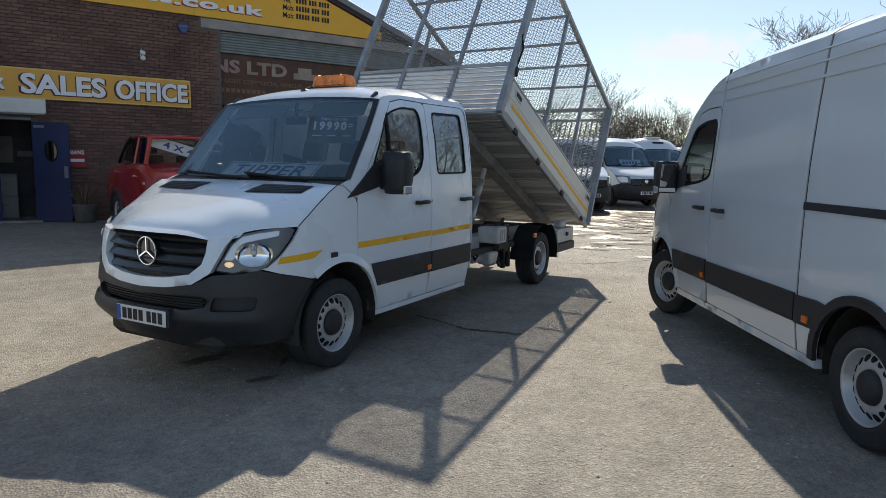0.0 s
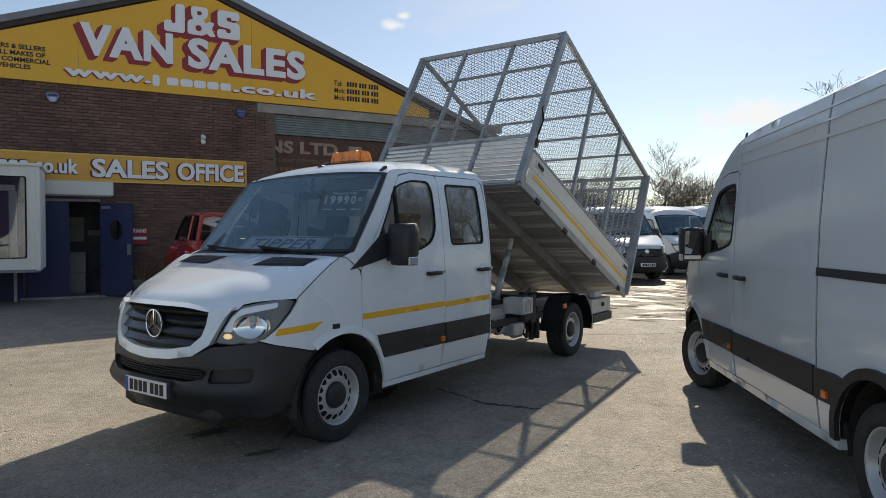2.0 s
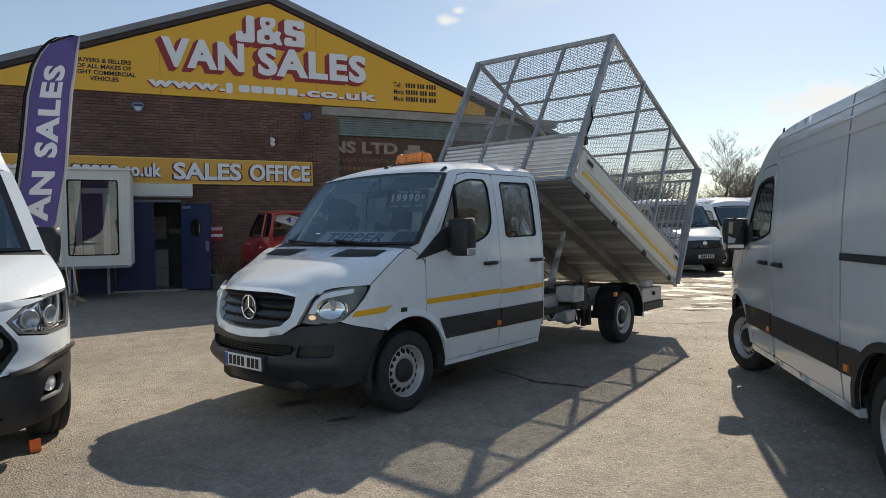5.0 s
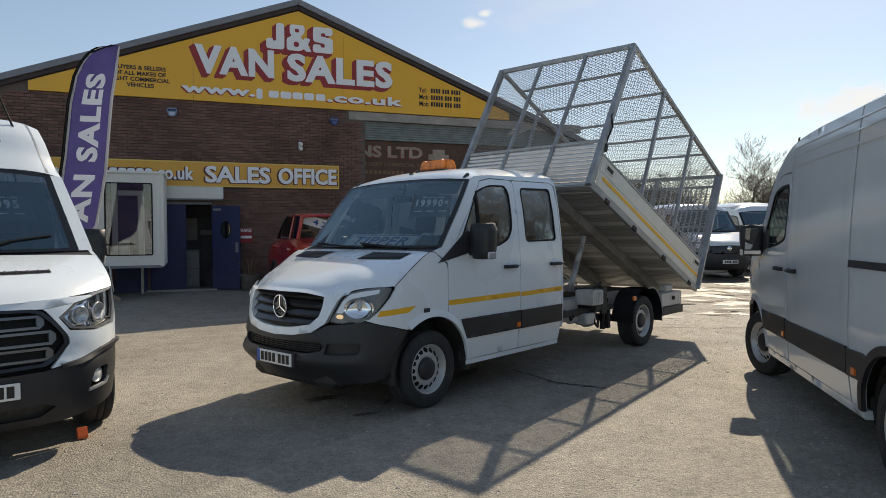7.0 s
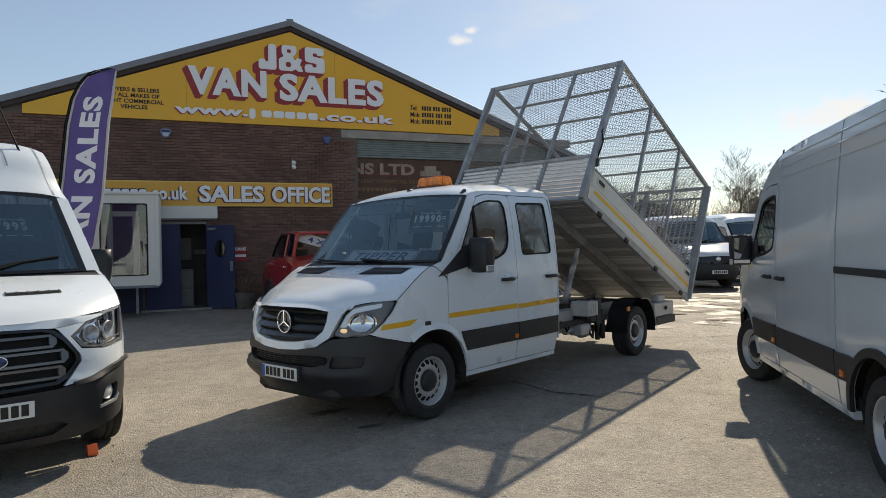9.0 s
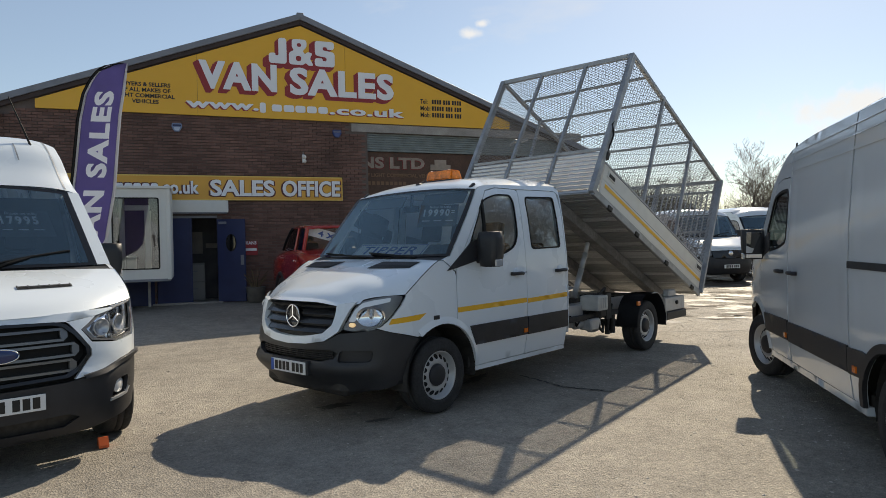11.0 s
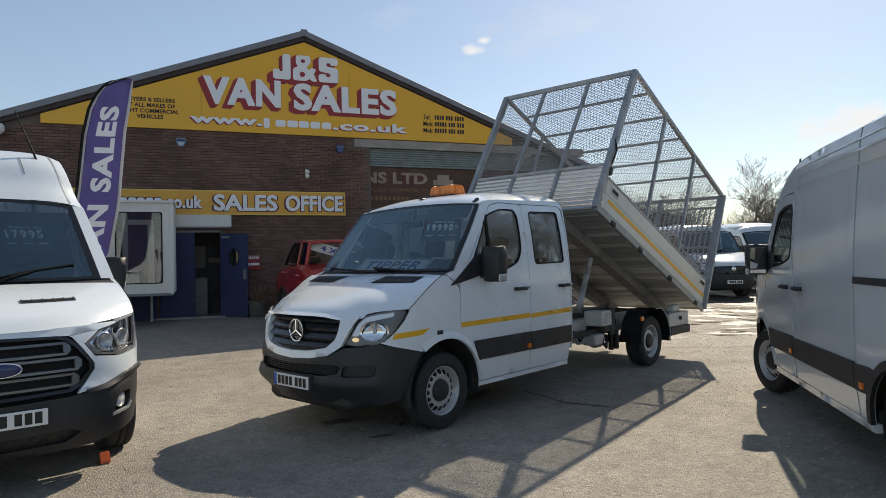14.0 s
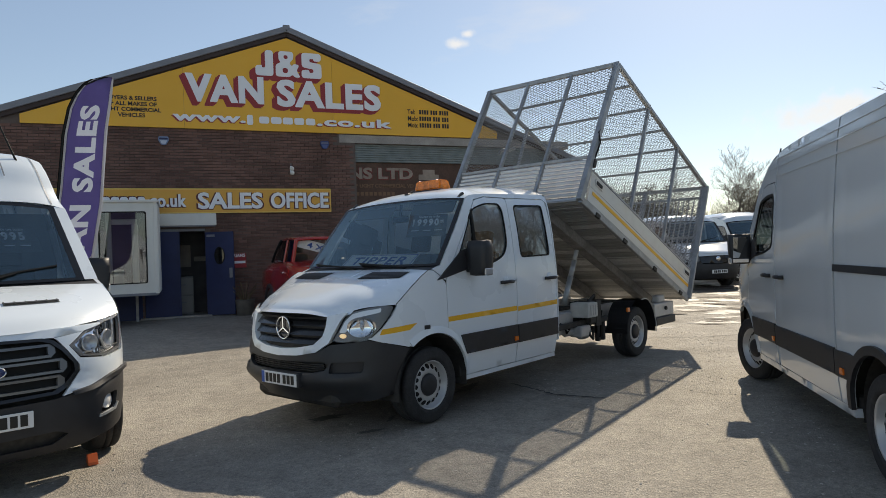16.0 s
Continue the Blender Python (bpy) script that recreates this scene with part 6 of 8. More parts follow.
for y in (-0.46, 0.46):
    b = bmesh.new()
    bar(bed(0.05, y, -0.09), bed(3.6, y, -0.09), 0.16, 0.13, b)
    part("subframe_beam", b, SUBFRAME, truck, "dark steel subframe beam")
for y in (-BW, BW):
    b = bmesh.new()
    bar(bed(0.14, y, 0.0), bed(3.72, y, 0.0), 0.09, 0.05, b, (0, 1, 0), 0.006)
    part("floor_edge_rail", b, GALV, truck)
    for u in (0.5, 1.5, 2.5, 3.3):
        b = bmesh.new()
        bar(bed(u - 0.05, y * 1.025, -0.03), bed(u + 0.05, y * 1.025, -0.03), 0.05, 0.03, b, (0, 1, 0))
        part("hinge", b, CHASSIS, truck)
# dropsides with ribs, tape and latches
for y, g in ((-BW, -1), (BW, 1)):
    side = bmesh.new()
    for k in range(2):
        bar(bed(0.20, y, 0.152 + 0.2 * k), bed(3.58, y, 0.152 + 0.2 * k), 0.196, 0.03, side, (0, 1, 0), 0.003)
    ds = part("dropside", side, ALU_SIDE, truck, "aluminium dropside with yellow tape")
    b = bmesh.new()
    bar(bed(0.21, y * 1.017, 0.19), bed(3.5, y * 1.017, 0.19), 0.048, 0.003, b, (0, 1, 0))
    part("reflective_tape", b, YELLOW_TAPE, ds, "yellow reflective tape")
    b = bmesh.new()
    bar(bed(0.20, y, 0.465), bed(3.58, y, 0.465), 0.03, 0.045, b, (0, 1, 0), 0.004)
    part("top_rail", b, GALV, ds)
    for u in (3.38, 0.34):
        b = bmesh.new()
        bar(bed(u - 0.10, y * 1.018, 0.36), bed(u + 0.10, y * 1.018, 0.36), 0.085, 0.012, b, (0, 1, 0), 0.003)
        lp = part("latch_plate", b, ALU_SIDE, ds)
        b = bmesh.new()
        bar(bed(u - 0.075, y * 1.026, 0.36), bed(u + 0.075, y * 1.026, 0.36), 0.05, 0.01, b, (0, 1, 0), 0.003)
        part("latch", b, CHASSIS, lp)


# cage: a raked front frame, side frames and a rear gate, each with expanded mesh
def front_u(n):
    return 3.73 - 0.31 * n / 2.23


def cage_top(u):
    return 2.09 + 0.14 * u / 3.42


def strut(p, q, w=0.05, h=0.05, name="cage_bar", up=(0, 1, 0)):
    b = bmesh.new()
    bar(p, q, w, h, b, up, 0.004)
    return part(name, b, GALV, truck)


def quick_mesh(corner, ea, eb, la, lb, pitch=0.098, wire=0.0042):
    """Expanded diamond mesh in the rectangle corner + a * ea + b * eb, the long way of the diamonds along ea."""
    verts, faces = [], []
    nrm = ea.cross(eb).normalized()
    slope = 0.55
    run = lb / slope
    for sgn in (1, -1):
        k = -int(run / pitch) - 1
        while k * pitch < la + (0 if sgn > 0 else run):
            a0 = k * pitch if sgn > 0 else k * pitch + run
            xa, ta, xb, tb = (a0, 0.0, a0 + run, lb) if sgn > 0 else (a0 - run, lb, a0, 0.0)
            k += 1
            if xb <= 0.01 or xa >= la - 0.01:
                continue
            if xa < 0:
                ta, xa = ta + (tb - ta) * (0 - xa) / (xb - xa), 0.0
            if xb > la:
                tb, xb = ta + (tb - ta) * (la - xa) / (xb - xa), la
            p, q = corner + ea * xa + eb * ta, corner + ea * xb + eb * tb
            d = (q - p).normalized()
            w = nrm.cross(d) * wire / 2
            h = nrm * wire * 0.35
            s = len(verts)
            verts += [tuple(r + sw * w + sh * h + nrm * 0.002 * sgn) for r in (p, q) for sw, sh in ((-1, -1), (1, -1), (1, 1), (-1, 1))]
            faces += [(s, s + 1, s + 5, s + 4), (s + 1, s + 2, s + 6, s + 5), (s + 2, s + 3, s + 7, s + 6), (s + 3, s, s + 4, s + 7)]
    return verts, faces


def mesh_part(corner, ea, eb, la, lb):
    v, f = quick_mesh(corner, ea, eb, la, lb)
    me = bpy.data.meshes.new("mesh_panel")
    me.from_pydata(v, [], f)
    me.materials.append(MESH_STEEL)
    o = new("mesh_panel", me)
    o.parent = truck
    o["label"] = "galvanised expanded metal mesh"
    return o


N0, NTOP = 0.62, 2.20
LID = (2.87, 2.30, 1.72, 1.18, 0.62)
fy = [-BW, -0.36, 0.36, BW]
for y in fy:
    thick = 0.085 if abs(y) > 0.9 else 0.05
    strut(bed(3.73, y, -0.02), bed(front_u(NTOP), y * 1.035 if y > 0 else y, NTOP - 0.015 + 0.012 * y + (0.01 if thick > 0.06 else 0)), thick, thick * 0.8, "cage_post")
strut(bed(front_u(NTOP), -BW, NTOP - 0.03), bed(front_u(NTOP), BW * 1.035, NTOP), 0.06, 0.06, "cage_top_bar", (0, 0, 1))
# corrugated headboard
for k in range(9):
    n = 0.07 + 0.062 * k
    for a, c in zip(fy, fy[1:]):
        b = bmesh.new()
        bar(bed(front_u(n) - 0.005, a + 0.03, n), bed(front_u(n) - 0.005, c - 0.03, n), 0.03, 0.052, b, (0, 0, 1), 0.012)
        part("headboard_plank", b, ALU, truck)
strut(bed(front_u(0.62), -BW, 0.63), bed(front_u(0.62), BW, 0.63), 0.045, 0.04, "cage_bar", (0, 0, 1))
eb_f = (bed(front_u(NTOP), 0, NTOP) - bed(front_u(N0), 0, N0)).normalized()
lb_f = (bed(front_u(NTOP), 0, NTOP) - bed(front_u(N0), 0, N0)).length
mesh_part(bed(front_u(N0), -BW + 0.03, N0), Vector((0, 1, 0)), eb_f, 2 * BW - 0.06, lb_f)
for y in (-BW, BW):
    strut(bed(front_u(NTOP), y * 1.035 if y > 0 else y, NTOP - 0.015 + 0.014 * y), bed(-0.03, y, 2.085), 0.055, 0.055, "cage_top_bar")
    for u in (2.44, 1.31):
        strut(bed(u, y, 0.48), bed(u - 0.06, y, cage_top(u)), 0.045, 0.045, "cage_post")
    e1 = (bed(0, 0, 0) - bed(1, 0, 0)).normalized()
    e2 = (bed(0, 0, 1) - bed(0, 0, 0)).normalized()
    mesh_part(bed(3.56, y * 0.992, 0.49), e1, e2, 3.52, 1.62)
# lid: bars across the top with mesh laid on them
for u in LID:
    strut(bed(u, -BW, cage_top(u)), bed(u, BW, cage_top(u)), 0.035, 0.035, "lid_bar", (0, 0, 1))
lid_along = (bed(-0.03, 0, 2.085) - bed(front_u(NTOP), 0, NTOP))
mesh_part(bed(front_u(NTOP), -BW + 0.02, NTOP + 0.02), lid_along.normalized(), Vector((0, 1, 0)), lid_along.length, 2 * BW - 0.04)
# rear gate
gs = bmesh.new()
for k in range(24):
    y = -BW + 0.06 + (2 * BW - 0.12) * k / 23
    bar(bed(0.15, y, 0.06), bed(-0.01, y, 1.86), 0.022, 0.012, gs)
part("gate_slats", gs, GALV, truck, "close upright slats of the rear gate")
for y in (-BW, -0.02, 0.02, BW):
    strut(bed(0.16, y, 0.0), bed(-0.03, y, 2.085), 0.05, 0.13 if abs(y) > 0.5 else 0.04, "cage_post")
for n in (0.06, 0.45, 1.1, 1.86, 2.06):
    strut(bed(0.155 - 0.09 * n, -BW, n), bed(0.155 - 0.09 * n, BW, n), 0.04, 0.04 if n != 2.06 else 0.06, "cage_bar", (0, 0, 1))
mesh_part(bed(0.15, -BW, 0.05), Vector((0, 1, 0)), (bed(-0.03, 0, 2.085) - bed(0.16, 0, 0)).normalized(), 2 * BW, 2.0)
tg = bmesh.new()
for k in range(6):
    bar(bed(0.13, -BW + 0.04, 0.10 + 0.058 * k), bed(0.13, BW - 0.04, 0.10 + 0.058 * k), 0.03, 0.05, tg, (0, 0, 1), 0.008)
part("tailboard", tg, ALU, truck, "aluminium tailboard")
# cage catches and a hook
b = tube([bed(3.60, -BW - 0.02, 0.60), bed(3.62, -BW - 0.06, 0.74), bed(3.58, -BW - 0.05, 0.86), bed(3.63, -BW - 0.03, 0.98), bed(3.58, -BW - 0.02, 1.10)], 0.011, 6)
part("retaining_strap", b, SEAL, truck)
b = box(3.57, 3.63, -0.03, 0.03, 0.5, 0.6, 0.006, BED @ Matrix.Diagonal((-1, 1, 1, 1)) @ pose(0, -BW - 0.02, 0))
part("catch", b, CHASSIS, truck)
b = tube([bed(3.45, 0.62, 1.02), bed(3.5, 0.50, 1.05), bed(3.52, 0.42, 1.0), bed(3.50, 0.30, 1.04)], 0.022, 6)
part("gate_latch", b, GALV, truck)
# hydraulic ram
foot, head = Vector((3.27, -0.40, 0.80)), bed(2.53, -0.40, -0.06)
mid = foot.lerp(head, 0.45)
part("ram_sleeve", tube([foot, mid], 0.040, 16), STEEL, truck, "grey ram sleeve", smooth=True)
part("ram_stage", tube([mid, foot.lerp(head, 0.72)], 0.037, 16), STEEL, truck, smooth=True)
part("ram_rod", tube([foot.lerp(head, 0.72), head], 0.030, 16), STEEL, truck, smooth=True)
for y in (-0.055, 0.055):
    part("ram_lug", box(-0.045, 0.045, y - 0.012, y + 0.012, -0.05, 0.06, 0.006, Matrix.Translation(head) @ Matrix.Rotation(radians(TILT), 4, "Y")), GALV, truck)

# beacon bar on the roof
beacon = part("beacon_base", box(1.00, 1.22, -0.245, 0.165, 2.225, 2.268, 0.01), PLASTIC, truck)
bl = bmesh.new()
ring = [(1.01, -0.24, 2.268), (1.21, -0.24, 2.268), (1.21, 0.16, 2.268), (1.01, 0.16, 2.268)]
low = [bl.verts.new(p) for p in ring]
high = [bl.verts.new((1.11 + (x - 1.11) * 0.72, -0.04 + (y + 0.04) * 0.93, 2.375)) for x, y, z in ring]
bl.faces.new(high)
bl.faces.new(low[::-1])
for k in range(4):
    bl.faces.new((low[k], low[(k + 1) % 4], high[(k + 1) % 4], high[k]))
bmesh.ops.recalc_face_normals(bl, faces=bl.faces)
bmesh.ops.bevel(bl, geom=bl.edges[:], offset=0.014, segments=2, affect="EDGES")
part("beacon_lens", bl, AMBER, beacon, "amber beacon lens", smooth=False)
for y in (-0.17, 0.09):
    part("beacon_rib", box(1.035, 1.185, y - 0.005, y + 0.005, 2.275, 2.377, 0.003), ORANGE_LENS, beacon)


# boards behind the windscreen
def screen_point(u, y):
    t = u
    return Vector((0.035 + 0.60 * t, y, 1.425 + 0.70 * t))


board = thing("window_sign", TRUCK @ Matrix.Translation((0.17, -0.02, 1.43)) @ Matrix(((0.03, 0.80, -0.60), (-1, 0.015, 0), (-0.035, 0.60, 0.80))).to_4x4(), "white card window sign with blue lettering on the dashboard", "sign")
part("card", box(-0.50, 0.50, 0.0, 0.22, -0.004, 0, 0.0), CARD, board)
brd = box(-0.485, 0.485, 0.012, 0.020, 0, 0.001)
box(-0.485, 0.485, 0.20, 0.208, 0, 0.001, 0, None, brd)
box(-0.485, -0.477, 0.012, 0.208, 0, 0.001, 0, None, brd)
box(0.477, 0.485, 0.012, 0.208, 0, 0.001, 0, None, brd)
part("border", brd, BLUE_INK, board)
words("TIPPER", 0.185, Matrix.Translation((-0.39, 0.045, 0.001)), BLUE_INK, board, bold=0.003, width=0.78, shear=0.1, extrude=0.0006, gap=1.12)
price = thing("price_sticker", TRUCK @ Matrix.Translation(screen_point(0.60, -0.53) + Vector((0.075, 0, 0))) @ Matrix.Rotation(radians(30), 4, "Z") @ Matrix(((0, 0.652, -0.758), (-1, 0, 0), (0, 0.758, 0.652))).to_4x4(), "dark grey price sticker inside the windscreen", "sticker")
part("film", box(-0.20, 0.20, -0.16, 0.14, -0.002, 0), STICKER, price)
words("19990", 0.125, Matrix.Translation((-0.155, -0.012, 0.0005)), WHITE_INK, price, bold=0.005, width=0.27, extrude=0.0004, gap=1.35)
words("Finance me today", 0.045, Matrix.Translation((-0.10, 0.095, 0.0005)), WHITE_INK, price, width=0.22, extrude=0.0004)
for k in range(3):
    part("small_print_bar", box(-0.16 + 0.12 * k, -0.08 + 0.12 * k, -0.085, -0.075, 0, 0.0012), WHITE_INK, price)
part("small_print_bar", box(0.13, 0.165, 0.045, 0.055, 0, 0.0012), WHITE_INK, price)
part("small_print_bar", box(0.13, 0.165, 0.02, 0.03, 0, 0.0012), WHITE_INK, price)

# ---- other vans ----
def pressed(f, fields):
    """The surface f with shallow soft-edged fields (s0, s1, z0, z1) pressed into it."""
    def g(s, z, d=0.0):
        deep = 0.0
        for s0, s1, z0, z1 in fields:
            e = min(s - s0, s1 - s, z - z0, z1 - z) / 0.07
            e = min(max(e, 0.0), 1.0)
            deep = max(deep, 0.003 * e * e * (3 - 2 * e))
        return f(s, z, d + deep)
    return g


def generic_sides(parent, S, paint, o):
    """Flanks of a panel van from the front wing to the tail, with cab doors, panes, arches and mouldings."""
    L, RX, top = o["rear"], o["axle"], o["rail"]
    for g in (1, -1):
        f = S.side(g)
        nose = o["wing_nose"]
        ra = o.get("arch", 0.468)
        fender = nose + arc(0, 0.355, ra, 124, 63, 10) + [(0.196, 0.80), (0.194, 1.24), (0.18, 1.285), (0.03, 1.385)] + o["hood_edge"][::-1]
        fo = part("front_wing", panel(S.flank(fender), f, [], 0.07, 0.02), paint, parent)
        ax = S.s(0.0)
        part("arch_flare", panel(S.flank(arc(0, 0.355, ra, 126, 2, 18)) + S.flank(arc(0, 0.355, ra + 0.06, 2, 126, 18)), lambda s, z, d=0: f(s, z, d - 0.02 * max(0.0, 1 - abs(math.hypot(s - ax, z - 0.355) - ra - 0.01) / 0.052)), [], 0.06, 0.03), paint, fo)
        win = rounded([(0.335, 1.40), (0.69, 1.95), (0.93, 2.0), (1.17, 2.005), (1.205, 1.95), (1.20, 1.60), (1.165, 1.48), (0.93, 1.43), (0.60, 1.395)], [0.02, 0.08, 0.08, 0.05, 0.05, 0.06, 0.06, 0.06, 0.02])
        shift = o.get("win_shift", 0.0)
        win = [(x + shift * min(max((1.05 - x) / 0.4, 0.0), 1.0), z) for x, z in win]
        door = [(0.202, 0.80)] + arc(0, 0.355, ra + 0.01, 62, 4, 10) + [(0.478, 0.365), (1.21, 0.372), (1.245, 0.60), (1.25, 1.0), (1.25, 1.6), (1.24, 2.06), (1.20, 2.10), (0.95, 2.10), (0.78, 2.07), (0.30, 1.435), (0.205, 1.30)]
        d1 = part("front_door", panel(S.flank(door), f, [S.flank(win)], 0.07, 0.02), paint, parent)
        cx, cz = sum(p[0] for p in win) / len(win), sum(p[1] for p in win) / len(win)
        small = [(cx + (x - cx) * 0.91, cz + (z - cz) * 0.91) for x, z in win]
        part("window_seal", panel(S.flank(win), lambda s, z, dd=0: f(s, z, dd - 0.003), [S.flank(small)], 0.07, 0.012), SEAL, d1)
        part("window_pane", panel(S.flank(win), lambda s, z, dd=0: f(s, z, dd + 0.012), [], 0.1, 0.004), o.get("glass", GLASS), d1)
        if not shift:
            part("mirror_base", panel(S.flank([(0.07, 1.30), (0.22, 1.325), (0.60, 1.41), (0.60, 1.60), (0.44, 1.56)]), lambda s, z, dd=0: f(s, z, dd - 0.012), [], 0.1, 0.012), PLASTIC, d1)
        # slabs behind the door
        line = o.get("roof_edge") or [(0.80, 2.20), (0.98, top - 0.12), (1.25, top), (2.4, top)]
        lx, lz = [p[0] for p in line], [p[1] for p in line]
        x1 = o["seams"][0]
        rail_top = o["rail_line"]
        slabs = [("sliding_door", 1.264, x1), ("side_panel", x1 + 0.026, L)] if x1 < L else [("side_panel", 1.262, L)]
        for nm, a, b in slabs:
            low = 0.372
            crest = [(b, float(np.interp(b, lx, lz)))] + [p for p in line[::-1] if a < p[0] < b] + [(a, float(np.interp(a, lx, lz)))]
            poly = [(a, low), (b, low)] + crest
            if a < RX < b or RX - 0.47 < b:
                poly = [(a, low), (RX - 0.468, low)] + arc(RX, 0.345, 0.468, 176, 4, 16) + [(RX + 0.468, low), (b, low)] + crest
            fields = [(S.s(a + 0.10), S.s(b - (0.10 if b < L else 0.25)), z0, z1) for z0, z1 in ((1.39, rail_top - 0.07), (0.80, 1.28))] if o.get("mould") else []
            part(nm, panel(S.flank(poly), pressed(f, fields), [], 0.05 if fields else 0.09, 0.02), paint, parent)
        # Black backing strips stand in for shade inside the door gaps.
        if o.get("mould"):
            for xs in [1.256] + ([x1 + 0.013] if x1 < L else []):
                part("door_gap_seal", panel(S.flank([(xs - 0.025, 0.36), (xs + 0.025, 0.36), (xs + 0.025, top), (xs - 0.025, top)]), lambda s, z, dd=0: f(s, z, dd + 0.008), [], 0.2, 0.004), SEAL, parent)
        # frame over the door
        rail = [(0.03, 1.402), (0.13, 1.435), (0.64, 2.085)] + [p for p in line if p[0] < 1.24] + [(1.25, float(np.interp(1.25, lx, lz))), (1.25, 2.08), (1.2, 2.11), (0.95, 2.11), (0.775, 2.08), (0.29, 1.438), (0.20, 1.31), (0.185, 1.30), (0.10, 1.36)]
        part("pillar_and_rail", panel(S.flank(rail), f, [], 0.06, 0.03), paint, parent)
        for hx in o["handles"]:
            hp = f(S.s(hx), 1.21)
            q = -g
            hb = tube([hp + Vector((-0.10, 0, 0)), hp + Vector((-0.075, 0.036 * q, 0)), hp + Vector((0, 0.045 * q, 0.003)), hp + Vector((0.07, 0.038 * q, 0)), hp + Vector((0.085, 0, 0))], 0.019, 8)
            part("door_handle", hb, PLASTIC, d1, smooth=True)
        if o.get("mould"):
            for a, b in ((o.get("mould_from", 0.36), 1.242), (1.262, x1 - 0.004), (x1 + 0.012, RX - 0.44)):
                ribbon(S, [(a + (0.06 if a < 1 else 0), 0.56), (b, 0.565)], [(a, 0.745), (b, 0.755)], 0.016, PLASTIC, parent, "side_moulding", "black rubbing strip", g, 0.1)
            ribbon(S, [(RX - 0.44, 0.565), (RX - 0.40, 0.56)], [(RX - 0.44, 0.755), (RX - 0.30, 0.74)], 0.016, PLASTIC, parent, "side_moulding", "", g, 0.1)
            part("rear_arch_lip", panel(S.flank(arc(RX, 0.345, 0.46, 178, 2, 20)) + S.flank(arc(RX, 0.345, 0.52, 2, 178, 20)), lambda s, z, dd=0: f(s, z, dd - 0.018), [], 0.08, 0.03), PLASTIC, parent)
            for hx in (1.17, x1 + 0.13):
                ribbon(S, [(hx, 0.59), (hx + 0.06, 0.59)], [(hx, 0.635), (hx + 0.06, 0.635)], 0.028, ORANGE_LENS, parent, "marker_lamp", "orange marker lamp", g)
            ribbon(S, [(x1 + 0.01, 1.31), (L - 0.1, 1.31)], [(x1 + 0.01, 1.36), (L - 0.1, 1.36)], 0.008, PLASTIC, parent, "slide_rail", "black sliding door rail", g, 0.2)
            ribbon(S, [(1.50, 1.312), (x1 - 0.01, 1.312)], [(1.50, 1.324), (x1 - 0.01, 1.324)], 0.006, paint, parent, "pressed_crease", "", g, 0.2)
            ribbon(S, [(1.27, rail_top), (L - 0.05, rail_top)], [(1.27, rail_top + 0.02), (L - 0.05, rail_top + 0.02)], 0.010, paint, parent, "pressed_crease", "", g, 0.2)
            if o.get("roof_edge"):
                for za, zb, xa in ((2.235, 2.247, 1.02), (2.315, 2.325, 1.2)):
                    ribbon(S, [(xa, za), (L - 0.05, za + 0.04)], [(xa, zb), (L - 0.05, zb + 0.04)], 0.009, paint, parent, "pressed_crease", "", g, 0.2)
        part("sill", panel(S.flank([(0.47, 0.30), (RX - 0.47, 0.305), (RX - 0.47, 0.366), (0.47, 0.36)]), lambda s, z, dd=0: f(s, z, dd + 0.004), [], 0.12, 0.05), o.get("sill", paint), parent)
        for cxx in (0.0, RX):
            liner = bmesh.new()
            for a0 in range(12):
                t0, t1 = radians(-10 + a0 * 200 / 12), radians(-10 + (a0 + 1) * 200 / 12)
                liner.faces.new([liner.verts.new((cxx + 0.465 * math.cos(t), -g * y, 0.355 + 0.465 * math.sin(t))) for t, y in ((t0, 0.91), (t1, 0.91), (t1, 0.62), (t0, 0.62))])
            part("wheel_arch_liner", liner, CHASSIS, parent)
            part("arch_bulkhead", box(cxx - 0.46, cxx + 0.46, min(-g * 0.61, -g * 0.63), max(-g * 0.61, -g * 0.63), 0.3, 1.0), CHASSIS, parent)


